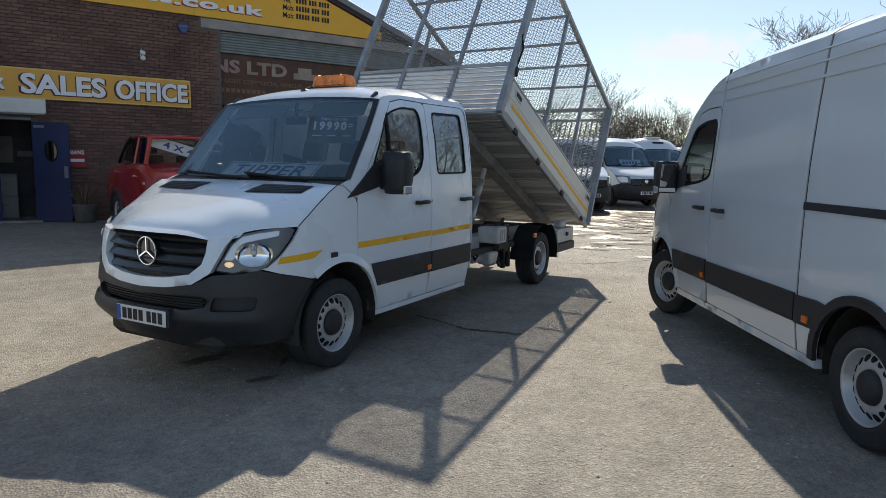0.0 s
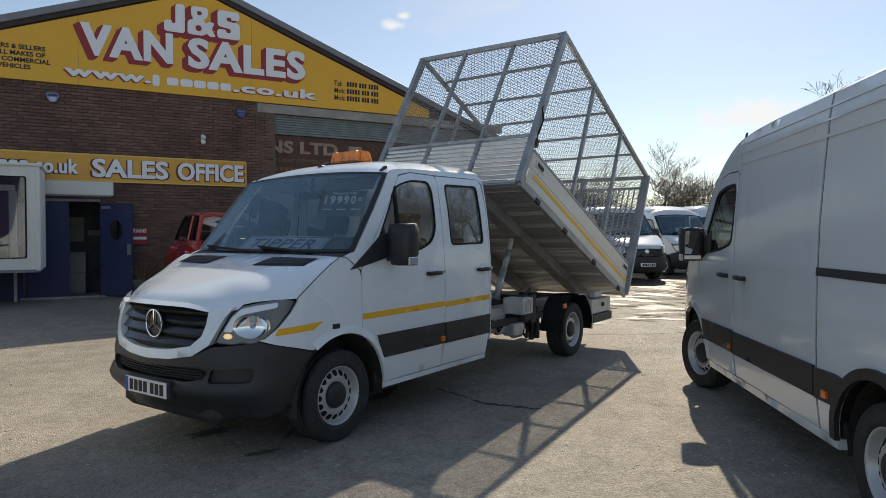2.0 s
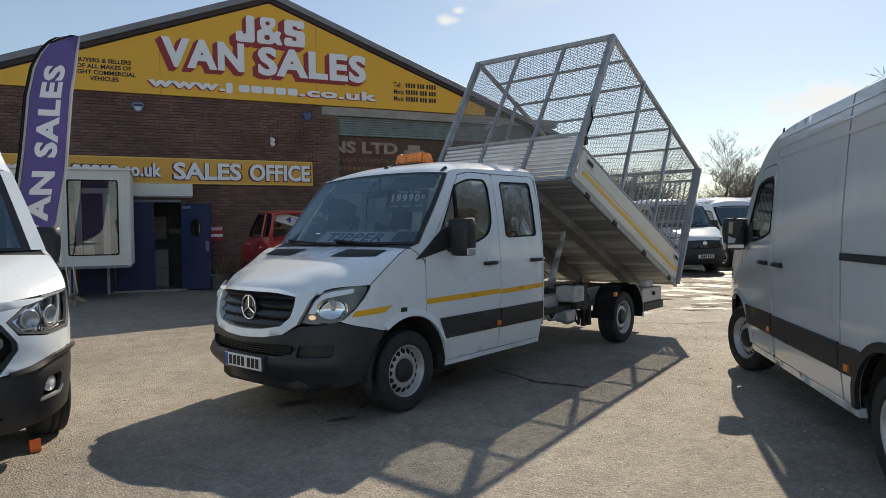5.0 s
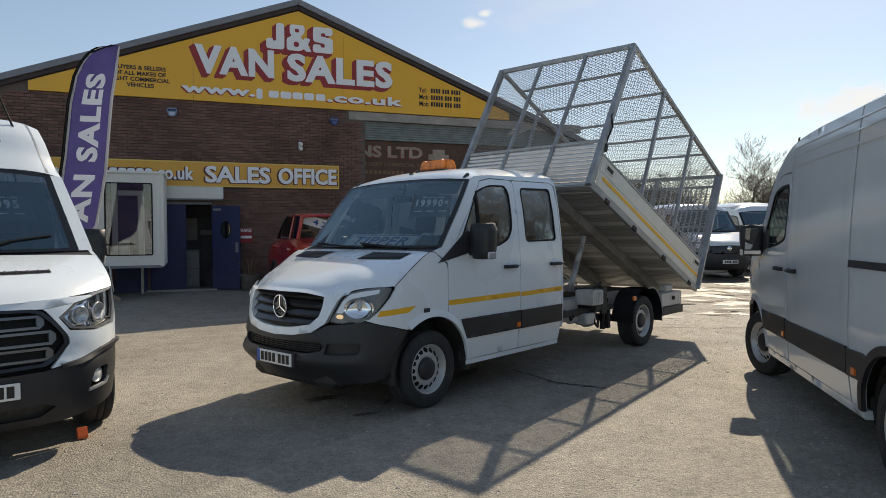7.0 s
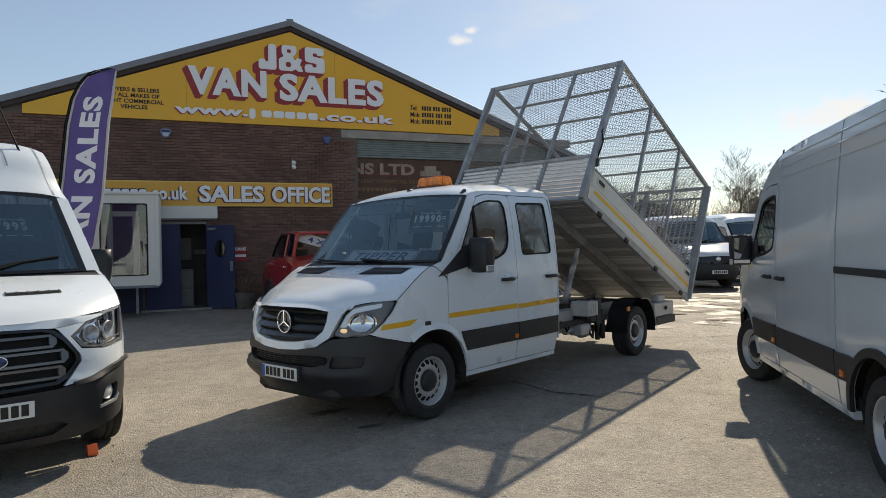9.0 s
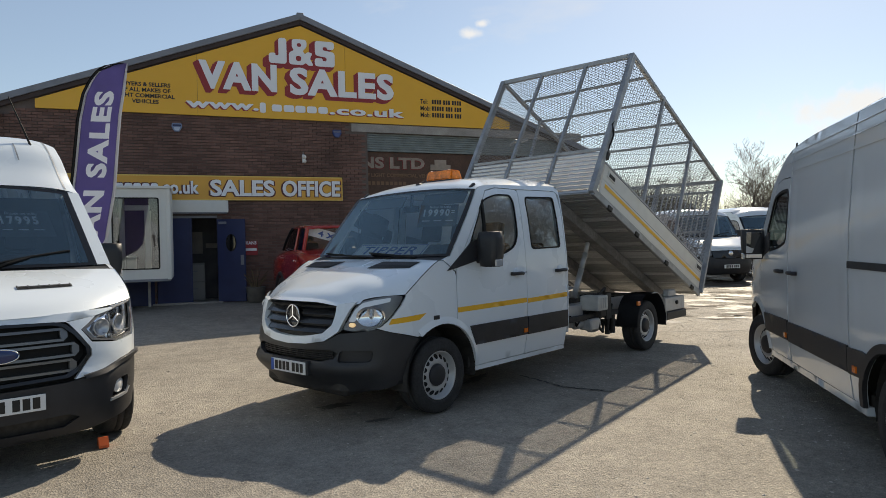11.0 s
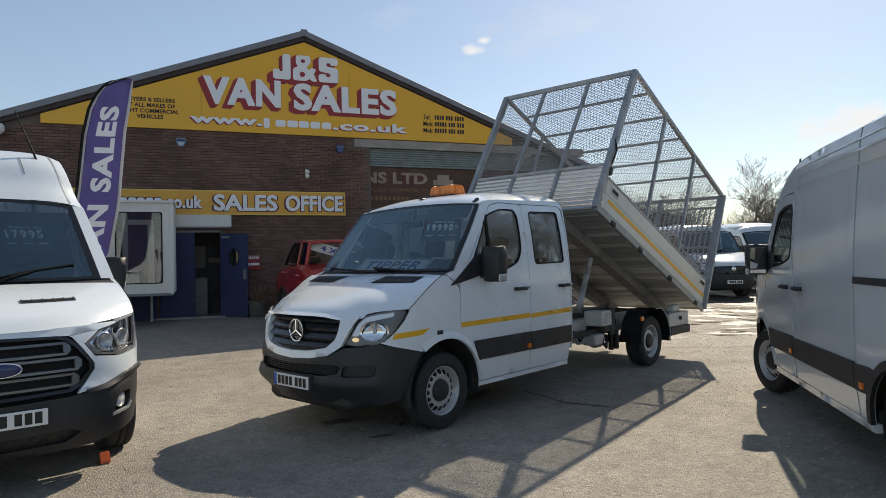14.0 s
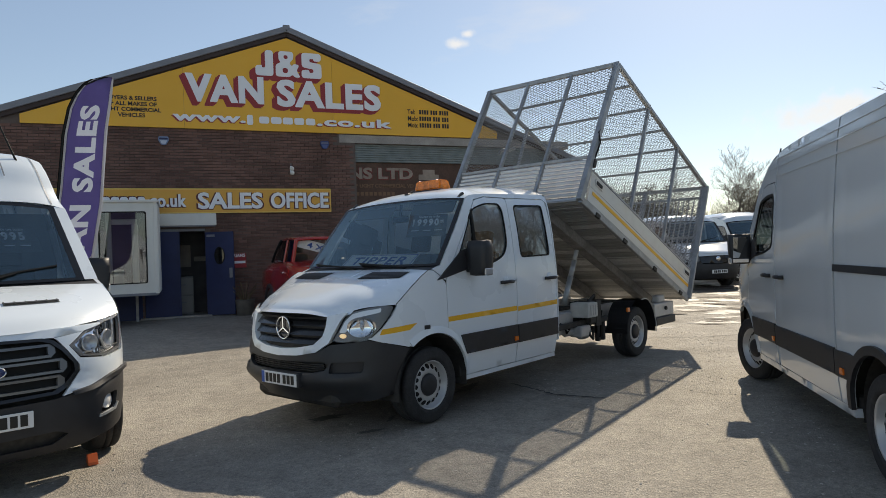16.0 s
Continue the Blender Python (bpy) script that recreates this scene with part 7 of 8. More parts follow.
def van_shell(name, m, label, paint, o, category="van", group=""):
    """A whole panel van. o holds its measures and the style of its nose."""
    e = thing(name, m, label, category, group)
    S = Skin(o.get("plan", MERC_PLAN), o.get("lean", MERC_LEAN), o.get("tumble", VAN_TUMBLE))
    generic_sides(e, S, paint, o)
    L, top = o["rear"], o["rail"]
    he = o["hood_edge"]
    E = [(p.x, -p.y, p.z) for p in (S(S.s(x), z) for x, z in he)]
    hood = part("bonnet", patch(o["hood"], E, 22, 14, 2.6, 2.8), paint, e, smooth=True)
    # The bonnet's shaded gap is drawn as a dark tube each side.
    for g in (-1, 1):
        part("bonnet_gap", tube([(x - 0.004, y * g, z + 0.001) for x, y, z in E], 0.0035, 5), SEAL, hood)
    part("scuttle", patch([(o["hood"][-1][0] - 0.01, 1.405), (0.045, 1.41), (0.065, 1.44)], [(he[-1][0], 0.93, he[-1][1]), (0.04, 0.945, 1.402), (0.13, 0.94, 1.43)], 3, 10, 2, 2), PLASTIC, e, smooth=True)
    Ew = [(p.x, -p.y, p.z) for p in (S(S.s(x), z) for x, z in ((0.12, 1.432), (0.25, 1.60), (0.38, 1.765), (0.51, 1.93), (0.63, 2.085)))]
    Kw = [(0.035, 1.425), (0.17, 1.60), (0.315, 1.775), (0.47, 1.965), (0.62, 2.145)]
    ws = part("windscreen", patch(Kw, Ew, 12, 12, 2.2, 2.2, (-1, 1), 0, 0.985 * o.get("screen_v", 1.0), 0.004, 0.02, 0.985), SCREEN, e, smooth=True)
    sv = o.get("screen_v", 1.0)
    seal = bmesh.new()
    for g in (-1, 1):
        join(seal, patch(Kw, Ew, 12, 2, 2.2, 2.2, (g,), 0.93 * sv, sv, 0.006))
        if sv < 1:
            part("screen_pillar", patch(Kw, Ew, 12, 3, 2.2, 2.2, (g,), sv, 1.0, 0.008), paint, e, smooth=True)
    join(seal, patch(Kw, Ew, 2, 12, 2.2, 2.2, (-1, 1), 0, sv, 0.006, 0.0, 0.05))
    join(seal, patch(Kw, Ew, 2, 12, 2.2, 2.2, (-1, 1), 0, sv, 0.006, 0.94, 1.0))
    part("windscreen_border", seal, FRIT, ws)
    edge_line = [(0.63, 2.085)] + (o.get("roof_edge") or [(0.80, 2.20), (0.98, top - 0.12), (1.25, top), (2.4, top)]) + [(L - 0.05, top), (L, top - 0.05)]
    Er = [(p.x, -p.y, p.z) for p in (S(S.s(x), z) for x, z in edge_line)]
    Kr = [(0.62, 2.147)] + (o.get("roof_crest") or [(0.78, 2.32), (0.98, o["roof"] - 0.13), (1.35, o["roof"] - 0.02), (2.4, o["roof"])]) + [(L - 0.06, o["roof"]), (L, o["roof"] - 0.06)]
    roof = part("roof", patch(Kr, Er, 30, 14, 2.2, o.get("crown", 3.4)), paint, e, smooth=True)
    for v0, v1, u0, u1 in o.get("grooves", ()):
        for g in (-1, 1):
            part("roof_groove", patch(Kr, Er, 14, 1, 2.2, o.get("crown", 3.4), (g,), v0, v1, 0.004, u0, u1), GALV, roof)
    # Thin dark bands laid on the roof draw the shade of its seams.
    if o.get("mould") and o["seams"][0] < L:
        for xs in (1.30, o["seams"][0] + 0.03):
            u = float(np.interp(xs, [p[0] for p in Kr], [k / (len(Kr) - 1) for k in range(len(Kr))]))
            part("roof_seam", patch(Kr, Er, 1, 24, 2.2, o.get("crown", 3.4), (-1, 1), 0, 1, 0.003, u - 0.002, u + 0.002), SEAL, roof)
    back = bmesh.new()
    pr = [(-0.97, 0.4), (-0.985, 1.3), (-0.93, 2.0), (-0.90, top), (-0.5, o["roof"] - 0.03), (0.5, o["roof"] - 0.03), (0.90, top), (0.93, 2.0), (0.985, 1.3), (0.97, 0.4)]
    back.faces.new([back.verts.new((L - 0.005, y, z)) for y, z in pr])
    bmesh.ops.solidify(back, geom=back.faces[:], thickness=0.02)
    part("rear_doors", back, paint, e)
    part("floor_pan", box(0.45, o["axle"] - 0.48, -0.92, 0.92, 0.33, 0.46, 0.02), CHASSIS, e)
    part("floor_pan", box(o["axle"] - 0.48, L - 0.05, -0.58, 0.58, 0.35, 0.46, 0.02), CHASSIS, e)
    part("engine_tray", box(-0.8, 0.47, -0.6, 0.6, 0.24, 0.70, 0.06), CHASSIS, e)
    part("bulkhead", box(1.5, 1.53, -0.93, 0.93, 0.45, 2.1), SHADOW_ROOM, e)
    interior(e, 0.10, 1.14, 0.90, (0.80,), 1)
    for y0, y1 in ((-0.66, -0.05), (0.02, 0.62)):
        wb = tube([(0.02, y1 - 0.02, 1.42), (0.05, y1 - 0.14, 1.47), (0.10, (y0 + y1) / 2, 1.515)], 0.010, 6)
        tube([(0.055, y1 - 0.04, 1.465), (0.105, (y0 + y1) / 2, 1.52), (0.165, y0, 1.565)], 0.010, 6, wb)
        part("wiper", wb, SEAL, e)
    for left in (True, False):
        van_mirror(e, 0.335, (-1 if left else 1) * o.get("mirror", 0.955), 1.43, left, o.get("mirror_scale", 0.94))
        for x in (0.0, o["axle"]):
            wheel(e, x, (-1 if left else 1) * o.get("track", 0.83), left, o.get("steer", 0.0) if x == 0.0 else 0.0)
    o["nose"](e, S, paint, hood)
    return e, S


def merc_nose(e, S, paint, hood):
    half = [(0, 0.285), (0.6, 0.29), (0.95, 0.31), (S.s(-0.47), 0.35), (S.s(-0.462), 0.40), (S.s(-0.44), 0.53), (S.s(-0.38), 0.63), (S.s(-0.30), 0.725), (S.s(-0.45), 0.765), (S.s(-0.60), 0.80), (S.s(-0.72), 0.832), (0.80, 0.815), (0.60, 0.80), (0.47, 0.735), (0.2, 0.70), (0, 0.693)]
    part("front_bumper", panel(mirrored(half), S, [], 0.08, 0.03), PLASTIC, e)
    gr = [(0, 0.70), (0.22, 0.71), (0.45, 0.74), (0.58, 0.83), (0.59, 1.09), (0, 1.09)]
    part("grille", panel(mirrored(gr), lambda s, z, d=0: S(s, z, d + 0.02), [], 0.1, 0.01), GLOSS_BLACK, e)
    for g in (1, -1):
        out = [(0.597, 0.835), (0.72, 0.822), (0.90, 0.825), (S.s(-0.69), 0.845), (S.s(-0.60), 0.93), (S.s(-0.47), 1.10), (S.s(-0.55), 1.118), (0.84, 1.105), (0.70, 1.08), (0.612, 1.07)]
        part("headlamp", panel(out, S.side(g), [], 0.08, 0.01), LENS, e)


WING_MERC = [(-0.713, 0.842), (-0.60, 0.806), (-0.45, 0.772), (-0.315, 0.738)]
HOOD_MERC = [(-0.47, 1.118), (-0.38, 1.185), (-0.25, 1.268), (-0.12, 1.352), (-0.03, 1.398)]
MERC_VAN = dict(roof_edge=[(0.80, 2.20), (0.98, 2.295), (1.22, 2.37), (1.7, 2.41), (2.4, 2.42)], roof_crest=[(0.82, 2.31), (1.06, 2.445), (1.36, 2.535), (1.85, 2.585), (2.4, 2.60)], sill=VAN_WHITE, steer=16.0, mirror=0.94, mirror_scale=0.86, rear=4.75, axle=3.47, rail=2.42, rail_line=2.15, roof=2.60, seams=(2.775, 2.8), handles=(1.03, 1.46), mould=True, wing_nose=WING_MERC, hood_edge=HOOD_MERC, hood=[(-0.905, 1.066), (-0.80, 1.135), (-0.53, 1.243), (-0.24, 1.340), (0.03, 1.412)], nose=merc_nose)
VAN_POSE = pose(4.655, -0.535, 0, 0, 0, 235.7)
van_shell("panel_van", VAN_POSE, "white high-roof panel van with black side mouldings", VAN_WHITE, MERC_VAN)


# ---- the van with the wide slatted grille ----
FORD_PLAN = [(-0.985, 0.0), (-0.972, 0.26), (-0.935, 0.53), (-0.85, 0.74), (-0.70, 0.885), (-0.5, 0.98), (-0.28, 1.01), (0.0, 1.024), (0.3, 1.028)]
FORD_LEAN = [(0.2, 0.10), (0.3, 0.05), (0.4, 0.01), (0.5, 0.0), (0.66, 0.0), (0.70, 0.03), (0.8, 0.03), (0.95, 0.055), (1.05, 0.09), (1.2, 0.17)]
FORD_TUMBLE = [(0.2, 0.955), (0.36, 0.97), (0.55, 0.992), (0.9, 1.0), (1.2, 0.985), (1.45, 0.935), (1.8, 0.87), (2.1, 0.81), (2.3, 0.77), (2.5, 0.725), (2.7, 0.66)]


def ford_nose(e, S, paint, hood):
    ax = S.s(0.0)
    half = [(0, 0.27), (0.55, 0.27), (0.9, 0.30), (S.s(-0.475), 0.345), (S.s(-0.462), 0.42), (S.s(-0.43), 0.55), (S.s(-0.36), 0.66), (S.s(-0.30), 0.71), (S.s(-0.5), 0.745), (S.s(-0.66), 0.75), (0.80, 0.705), (0.62, 0.655), (0.40, 0.63), (0, 0.622)]
    fog = [rounded([(g * 0.74, 0.455), (g * 0.92, 0.47), (g * 0.95, 0.60), (g * 0.78, 0.585)], 0.04) for g in (1, -1)]
    lower = mirrored([(0, 0.31), (0.40, 0.31), (0.50, 0.37), (0.42, 0.405), (0, 0.40)])
    bp = part("front_bumper", panel(mirrored(half), S, fog + [lower], 0.06, 0.03), PLASTIC, e, "black moulded plastic bumper")
    part("lower_grille", panel(mirrored([(0, 0.30), (0.42, 0.30), (0.52, 0.37), (0.43, 0.41), (0, 0.41)]), lambda s, z, d=0: S(s, z, d + 0.05), [], 0.08, 0.01), CHASSIS, bp)
    for g in (1, -1):
        f = S.side(g)
        part("fog_recess", panel([(0.72, 0.44), (0.94, 0.455), (0.97, 0.61), (0.76, 0.60)], lambda s, z, d=0: f(s, z, d + 0.05), [], 0.06, 0.01), SEAL, bp)
        c = f(0.845, 0.535, 0.03)
        m2 = Matrix.Translation(c) @ (f(0.845, 0.535, -0.1) - f(0.845, 0.535, 0.1)).normalized().to_track_quat("Z", "Y").to_matrix().to_4x4()
        part("fog_lamp", lathe([(0.0, 0.012), (0.04, 0.008), (0.05, 0.0), (0.058, 0.004), (0.058, -0.02)], 20, "z", None, m2), LENS, bp, "round fog lamp", smooth=True)
        part("chrome_fog_trim", panel([(0.73, 0.435), (0.92, 0.455), (0.955, 0.50), (0.94, 0.51), (0.905, 0.472), (0.735, 0.455)], lambda s, z, d=0: f(s, z, d - 0.012), [], 0.06, 0.02), STEEL, bp, "bright fog lamp trim")
        part("bumper_shoulder", panel([(0.52, 0.665), (0.66, 0.685), (0.84, 0.735), (S.s(-0.62), 0.76), (S.s(-0.40), 0.748), (S.s(-0.40), 0.735), (S.s(-0.62), 0.735), (0.84, 0.705), (0.66, 0.655), (0.52, 0.64)], lambda s, z, d=0: f(s, z, d - 0.03), [], 0.06, 0.05), PLASTIC, bp)
        # painted skin between grille and wing
        cheek = [(0.46, 0.645), (0.62, 0.67), (0.82, 0.715), (S.s(-0.64), 0.752), (S.s(-0.60), 0.885), (0.80, 0.866), (0.59, 0.89), (0.52, 0.985), (0.64, 1.073), (0.425, 1.047), (0.445, 1.035), (0.51, 0.95), (0.585, 0.84), (0.585, 0.80), (0.50, 0.69)]
        part("nose_panel", panel(cheek, f, [], 0.06, 0.03), paint, e)
        # headlamp
        out = rounded([(0.60, 0.90), (0.80, 0.875), (S.s(-0.60), 0.90), (S.s(-0.50), 1.02), (S.s(-0.43), 1.165), (0.86, 1.13), (0.66, 1.075), (0.53, 0.985)], 0.012, 3)
        hl = part("headlamp", panel(out, lambda s, z, d=0: f(s, z, d + 0.04), [], 0.06, 0.01), CHROME, e, "clear multi-element headlamp")
        lcx, lcz = sum(p[0] for p in out) / len(out), sum(p[1] for p in out) / len(out)
        part("lamp_edge", panel(out, lambda s, z, d=0: f(s, z, d + 0.01), [[(lcx + (a - lcx) * 0.91, lcz + (b - lcz) * 0.90) for a, b in out]], 0.06, 0.02), LAMP_DARK, hl)
        for a, b, r in ((0.68, 0.985, 0.06), (0.86, 0.99, 0.07)):
            m3 = Matrix.Translation(f(a, b, 0.016)) @ (f(a, b, -0.1) - f(a, b, 0.1)).normalized().to_track_quat("Z", "Y").to_matrix().to_4x4()
            part("lamp_bowl", lathe([(0, -0.02), (0.6 * r, -0.012), (r, 0.012), (1.08 * r, 0.012), (1.08 * r, 0)], 20, "z", None, m3, False), LAMP_GREY, hl, smooth=True)
        part("lamp_divider", panel([(0.70, 0.935), (S.s(-0.60), 0.93), (S.s(-0.58), 0.937), (0.70, 0.943)], lambda s, z, d=0: f(s, z, d + 0.02), [], 0.06, 0.01), LAMP_DARK, hl)
        part("lamp_divider", panel([(0.765, 0.90), (0.775, 0.90), (0.785, 1.07), (0.775, 1.07)], lambda s, z, d=0: f(s, z, d + 0.02), [], 0.06, 0.01), LAMP_DARK, hl)
        lens = part("lens", panel(out, lambda s, z, d=0: f(s, z, d - 0.004), [], 0.06, 0.004), LAMP_GLASS, hl)
        lens.visible_shadow = False
    # grille: dark body, three looped slats
    gr = [(0, 0.655), (0.42, 0.665), (0.50, 0.705), (0.575, 0.80), (0.57, 0.86), (0.49, 0.97), (0.42, 1.035), (0.35, 1.055), (0, 1.065)]
    grl = part("grille", panel(mirrored(gr), lambda s, z, d=0: S(s, z, d + 0.05), [], 0.08, 0.01), SEAL, e, "black grille with wide grey slats")
    edge = mirrored(gr)
    c1 = 0.86
    part("grille_edge", panel(edge, lambda s, z, d=0: S(s, z, d - 0.006), [[(x * 0.945, c1 + (z - c1) * 0.90) for x, z in edge]], 0.06, 0.05), GLOSS_BLACK, grl)
    SLAT = mat("grille_slat_grey", (0.16, 0.165, 0.17), 0.35, 0.5, coat=0.4)
    for z, w, h in ((0.965, 0.40, 0.075), (0.855, 0.47, 0.08), (0.745, 0.45, 0.075)):
        for zz in (z - h / 2, z + h / 2):
            part("grille_slat", panel(mirrored([(0, zz - 0.009), (w, zz - 0.009), (w, zz + 0.009), (0, zz + 0.009)]), lambda s, q, d=0: S(s, q, d + 0.008), [], 0.06, 0.03), SLAT, grl)
        for g in (1, -1):
            part("slat_end", panel([(g * (w - 0.005), z - h / 2 - 0.011), (g * (w + 0.028), z - h / 4), (g * (w + 0.028), z + h / 4), (g * (w - 0.005), z + h / 2 + 0.011), (g * (w - 0.02), z + h / 4), (g * (w - 0.02), z - h / 4)], lambda s, q, d=0: S(s, q, d + 0.008), [], 0.06, 0.03), SLAT, grl)
    m4 = Matrix.Translation(S(0, 0.86) + Vector((-0.01, 0, 0))) @ Matrix.Diagonal((1, 0.118, 0.047, 1))
    part("oval_badge", lathe([(0, -0.022), (0.8, -0.020), (0.94, -0.014), (1.0, 0.0), (1.0, 0.02)], 28, "x", None, m4), mat("badge_navy", (0.012, 0.03, 0.12), 0.25, coat=0.5), grl, "plain oval badge", smooth=True)
    m5 = Matrix.Translation(S(0, 0.86) + Vector((-0.01, 0, 0)))
    part("badge_rim", tube([m5 @ Vector((-0.008, 0.118 * math.cos(t), 0.047 * math.sin(t))) for t in [2 * math.pi * k / 28 for k in range(28)]], 0.006, 6, None, True), CHROME, grl, smooth=True)
    part("hood_front", panel(mirrored([(0, 1.055), (0.37, 1.052), (0.42, 1.05), (0.64, 1.075), (0.80, 1.108), (0.80, 1.12), (0, 1.10)]), S, [], 0.08, 0.03), paint, hood)
    c = S(0, 0.53)
    number_plate(bp, Matrix.Translation(c + Vector((-0.02, 0, 0))) @ Matrix(((0, 0, -1), (-1, 0, 0), (0, 1, 0))).to_4x4(), band=False)
    part("lower_lip", panel(mirrored([(0, 0.235), (0.6, 0.245), (0.85, 0.28), (0.85, 0.31), (0.6, 0.285), (0, 0.275)]), lambda s, z, d=0: S(s, z, d + 0.03), [], 0.08, 0.05), PLASTIC, bp)


WING_FORD = [(-0.60, 0.885), (-0.635, 0.762), (-0.5, 0.752), (-0.315, 0.732)]
HOOD_FORD = [(-0.46, 1.165), (-0.34, 1.235), (-0.22, 1.30), (-0.10, 1.36), (-0.02, 1.398)]
FORD_VAN = dict(win_shift=0.27, screen_v=0.89, grooves=((0.865, 0.885, 0.02, 0.55), (0.50, 0.515, 0.22, 0.34)), rear=4.9, axle=3.75, rail=2.60, rail_line=2.2, roof=2.69, seams=(2.9, 2.9), handles=(1.03, 1.42), mould=True, wing_nose=[(-0.43, 1.16), (-0.50, 1.02), (-0.60, 0.90)] + WING_FORD[1:], hood_edge=HOOD_FORD, hood=[(-0.875, 1.10), (-0.74, 1.20), (-0.50, 1.29), (-0.22, 1.365), (0.02, 1.412)], plan=FORD_PLAN, mould_from=0.60, mirror_scale=0.82, mirror=0.855, track=0.895, crown=5.5, lean=FORD_LEAN, tumble=FORD_TUMBLE, nose=ford_nose)
FORD_POSE = pose(-3.585, 0.42, 0, 0, 0, 110) @ pose(0, 0.068, 0)
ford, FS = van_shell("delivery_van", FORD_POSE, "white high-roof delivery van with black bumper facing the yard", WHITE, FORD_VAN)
part("roof_aerial", tube([(1.00, -0.53, 2.53), (1.02, -0.52, 2.58), (1.10, -0.37, 3.02)], 0.006, 6, None, False, [0.022, 0.010, 0.005]), SEAL, ford)
FE = [(p.x, -p.y, p.z) for p in (FS(FS.s(x), z) for x, z in HOOD_FORD)]
for g in (-1, 1):
    vt = part("bonnet_vent", patch(FORD_VAN["hood"], FE, 3, 8, 2.6, 2.8, (g,), 0.18, 0.56, 0.004, 0.47, 0.53), SEAL, ford, "black slotted bonnet vent")
    for k in range(6):
        part("vent_rib", patch(FORD_VAN["hood"], FE, 2, 1, 2.6, 2.8, (g,), 0.18 + 0.0725 * k, 0.19 + 0.0725 * k, 0.010, 0.47, 0.53), PLASTIC, vt)
    part("vent_rib", patch(FORD_VAN["hood"], FE, 1, 8, 2.6, 2.8, (g,), 0.18, 0.56, 0.010, 0.496, 0.504), PLASTIC, vt)
tag = thing("price_sticker", FORD_POSE @ Matrix.Translation(screen_point(0.55, -0.365) + Vector((0.04, 0, 0))) @ Matrix.Rotation(radians(12), 4, "Z") @ Matrix(((0, 0.652, -0.758), (-1, 0, 0), (0, 0.758, 0.652))).to_4x4(), "dark grey price sticker inside the windscreen", "sticker")
part("film", box(-0.22, 0.22, -0.16, 0.14, -0.002, 0), STICKER, tag)
words("17995", 0.125, Matrix.Translation((-0.17, -0.012, 0.0005)), WHITE_INK, tag, bold=0.005, width=0.29, extrude=0.0004, gap=1.35)
words("Finance me today", 0.045, Matrix.Translation((-0.12, 0.095, 0.0005)), WHITE_INK, tag, width=0.25, extrude=0.0004)
for k in range(3):
    part("small_print_bar", box(-0.18 + 0.12 * k, -0.10 + 0.12 * k, -0.085, -0.075, 0, 0.0012), WHITE_INK, tag)
chock = thing("wheel_chock", pose(-2.80, 0.22, 0, 0, 0, 104) @ Matrix.Scale(0.7, 4), "small orange plastic wheel chock by a tyre", "chock")
cb = bmesh.new()
prof = [(-0.09, 0.0), (0.09, 0.0), (0.09, 0.03), (0.04, 0.10), (-0.02, 0.11), (-0.09, 0.03)]
va = [cb.verts.new((x, -0.05, z)) for x, z in prof]
vb = [cb.verts.new((x, 0.05, z)) for x, z in prof]
cb.faces.new(va)
cb.faces.new(vb[::-1])
for i in range(6):
    cb.faces.new((va[i], va[(i + 1) % 6], vb[(i + 1) % 6], vb[i]))
bmesh.ops.recalc_face_normals(cb, faces=cb.faces)
part("wedge", cb, CHOCK, chock)

# ---- vans parked at the far end of the yard, facing it ----
def far_nose(bumper):
    def build(e, S, paint, hood):
        half = [(0, 0.27), (0.9, 0.30), (S.s(-0.47), 0.35), (S.s(-0.38), 0.63), (S.s(-0.30), 0.725), (S.s(-0.6), 0.80), (S.s(-0.72), 0.832), (0.6, 0.80), (0.47, 0.745), (0, 0.74)]
        bp = part("front_bumper", panel(mirrored(half), S, [], 0.1, 0.03), bumper, e)
        part("grille", panel(mirrored([(0, 0.75), (0.55, 0.78), (0.58, 0.98), (0, 1.0)]), lambda s, z, d=0: S(s, z, d + 0.01), [], 0.1, 0.02), GLOSS_BLACK, e)
        part("nose_panel", panel(mirrored([(0, 1.0), (0.58, 0.985), (0.62, 1.09), (0, 1.09)]), S, [], 0.1, 0.02), paint, e)
        part("round_badge", lathe([(0, -0.02), (0.07, -0.016), (0.08, 0)], 20, "x", None, Matrix.Translation(S(0, 0.90))), CHROME, e, smooth=True)
        for g in (1, -1):
            out = [(0.59, 0.83), (0.90, 0.825), (S.s(-0.64), 0.86), (S.s(-0.47), 1.11), (0.84, 1.105), (0.60, 1.07)]
            hl = part("headlamp", panel(rounded(out, 0.03), lambda s, z, d=0, f=S.side(g): f(s, z, d - 0.006), [], 0.1, 0.02), LAMP_DARK, e, "clear headlamp")
            inn = [(0.68, 0.87), (0.88, 0.865), (S.s(-0.66), 0.90), (S.s(-0.56), 1.03), (0.84, 1.07), (0.70, 1.04)]
            part("reflector", panel(rounded(inn, 0.03), lambda s, z, d=0, f=S.side(g): f(s, z, d - 0.012), [], 0.1, 0.02), LENS, hl)
        c = S(0, 0.5)
        number_plate(bp, Matrix.Translation(c + Vector((-0.02, 0, 0))) @ Matrix(((0, 0, -1), (-1, 0, 0), (0, 1, 0))).to_4x4(), band=False)
    return build


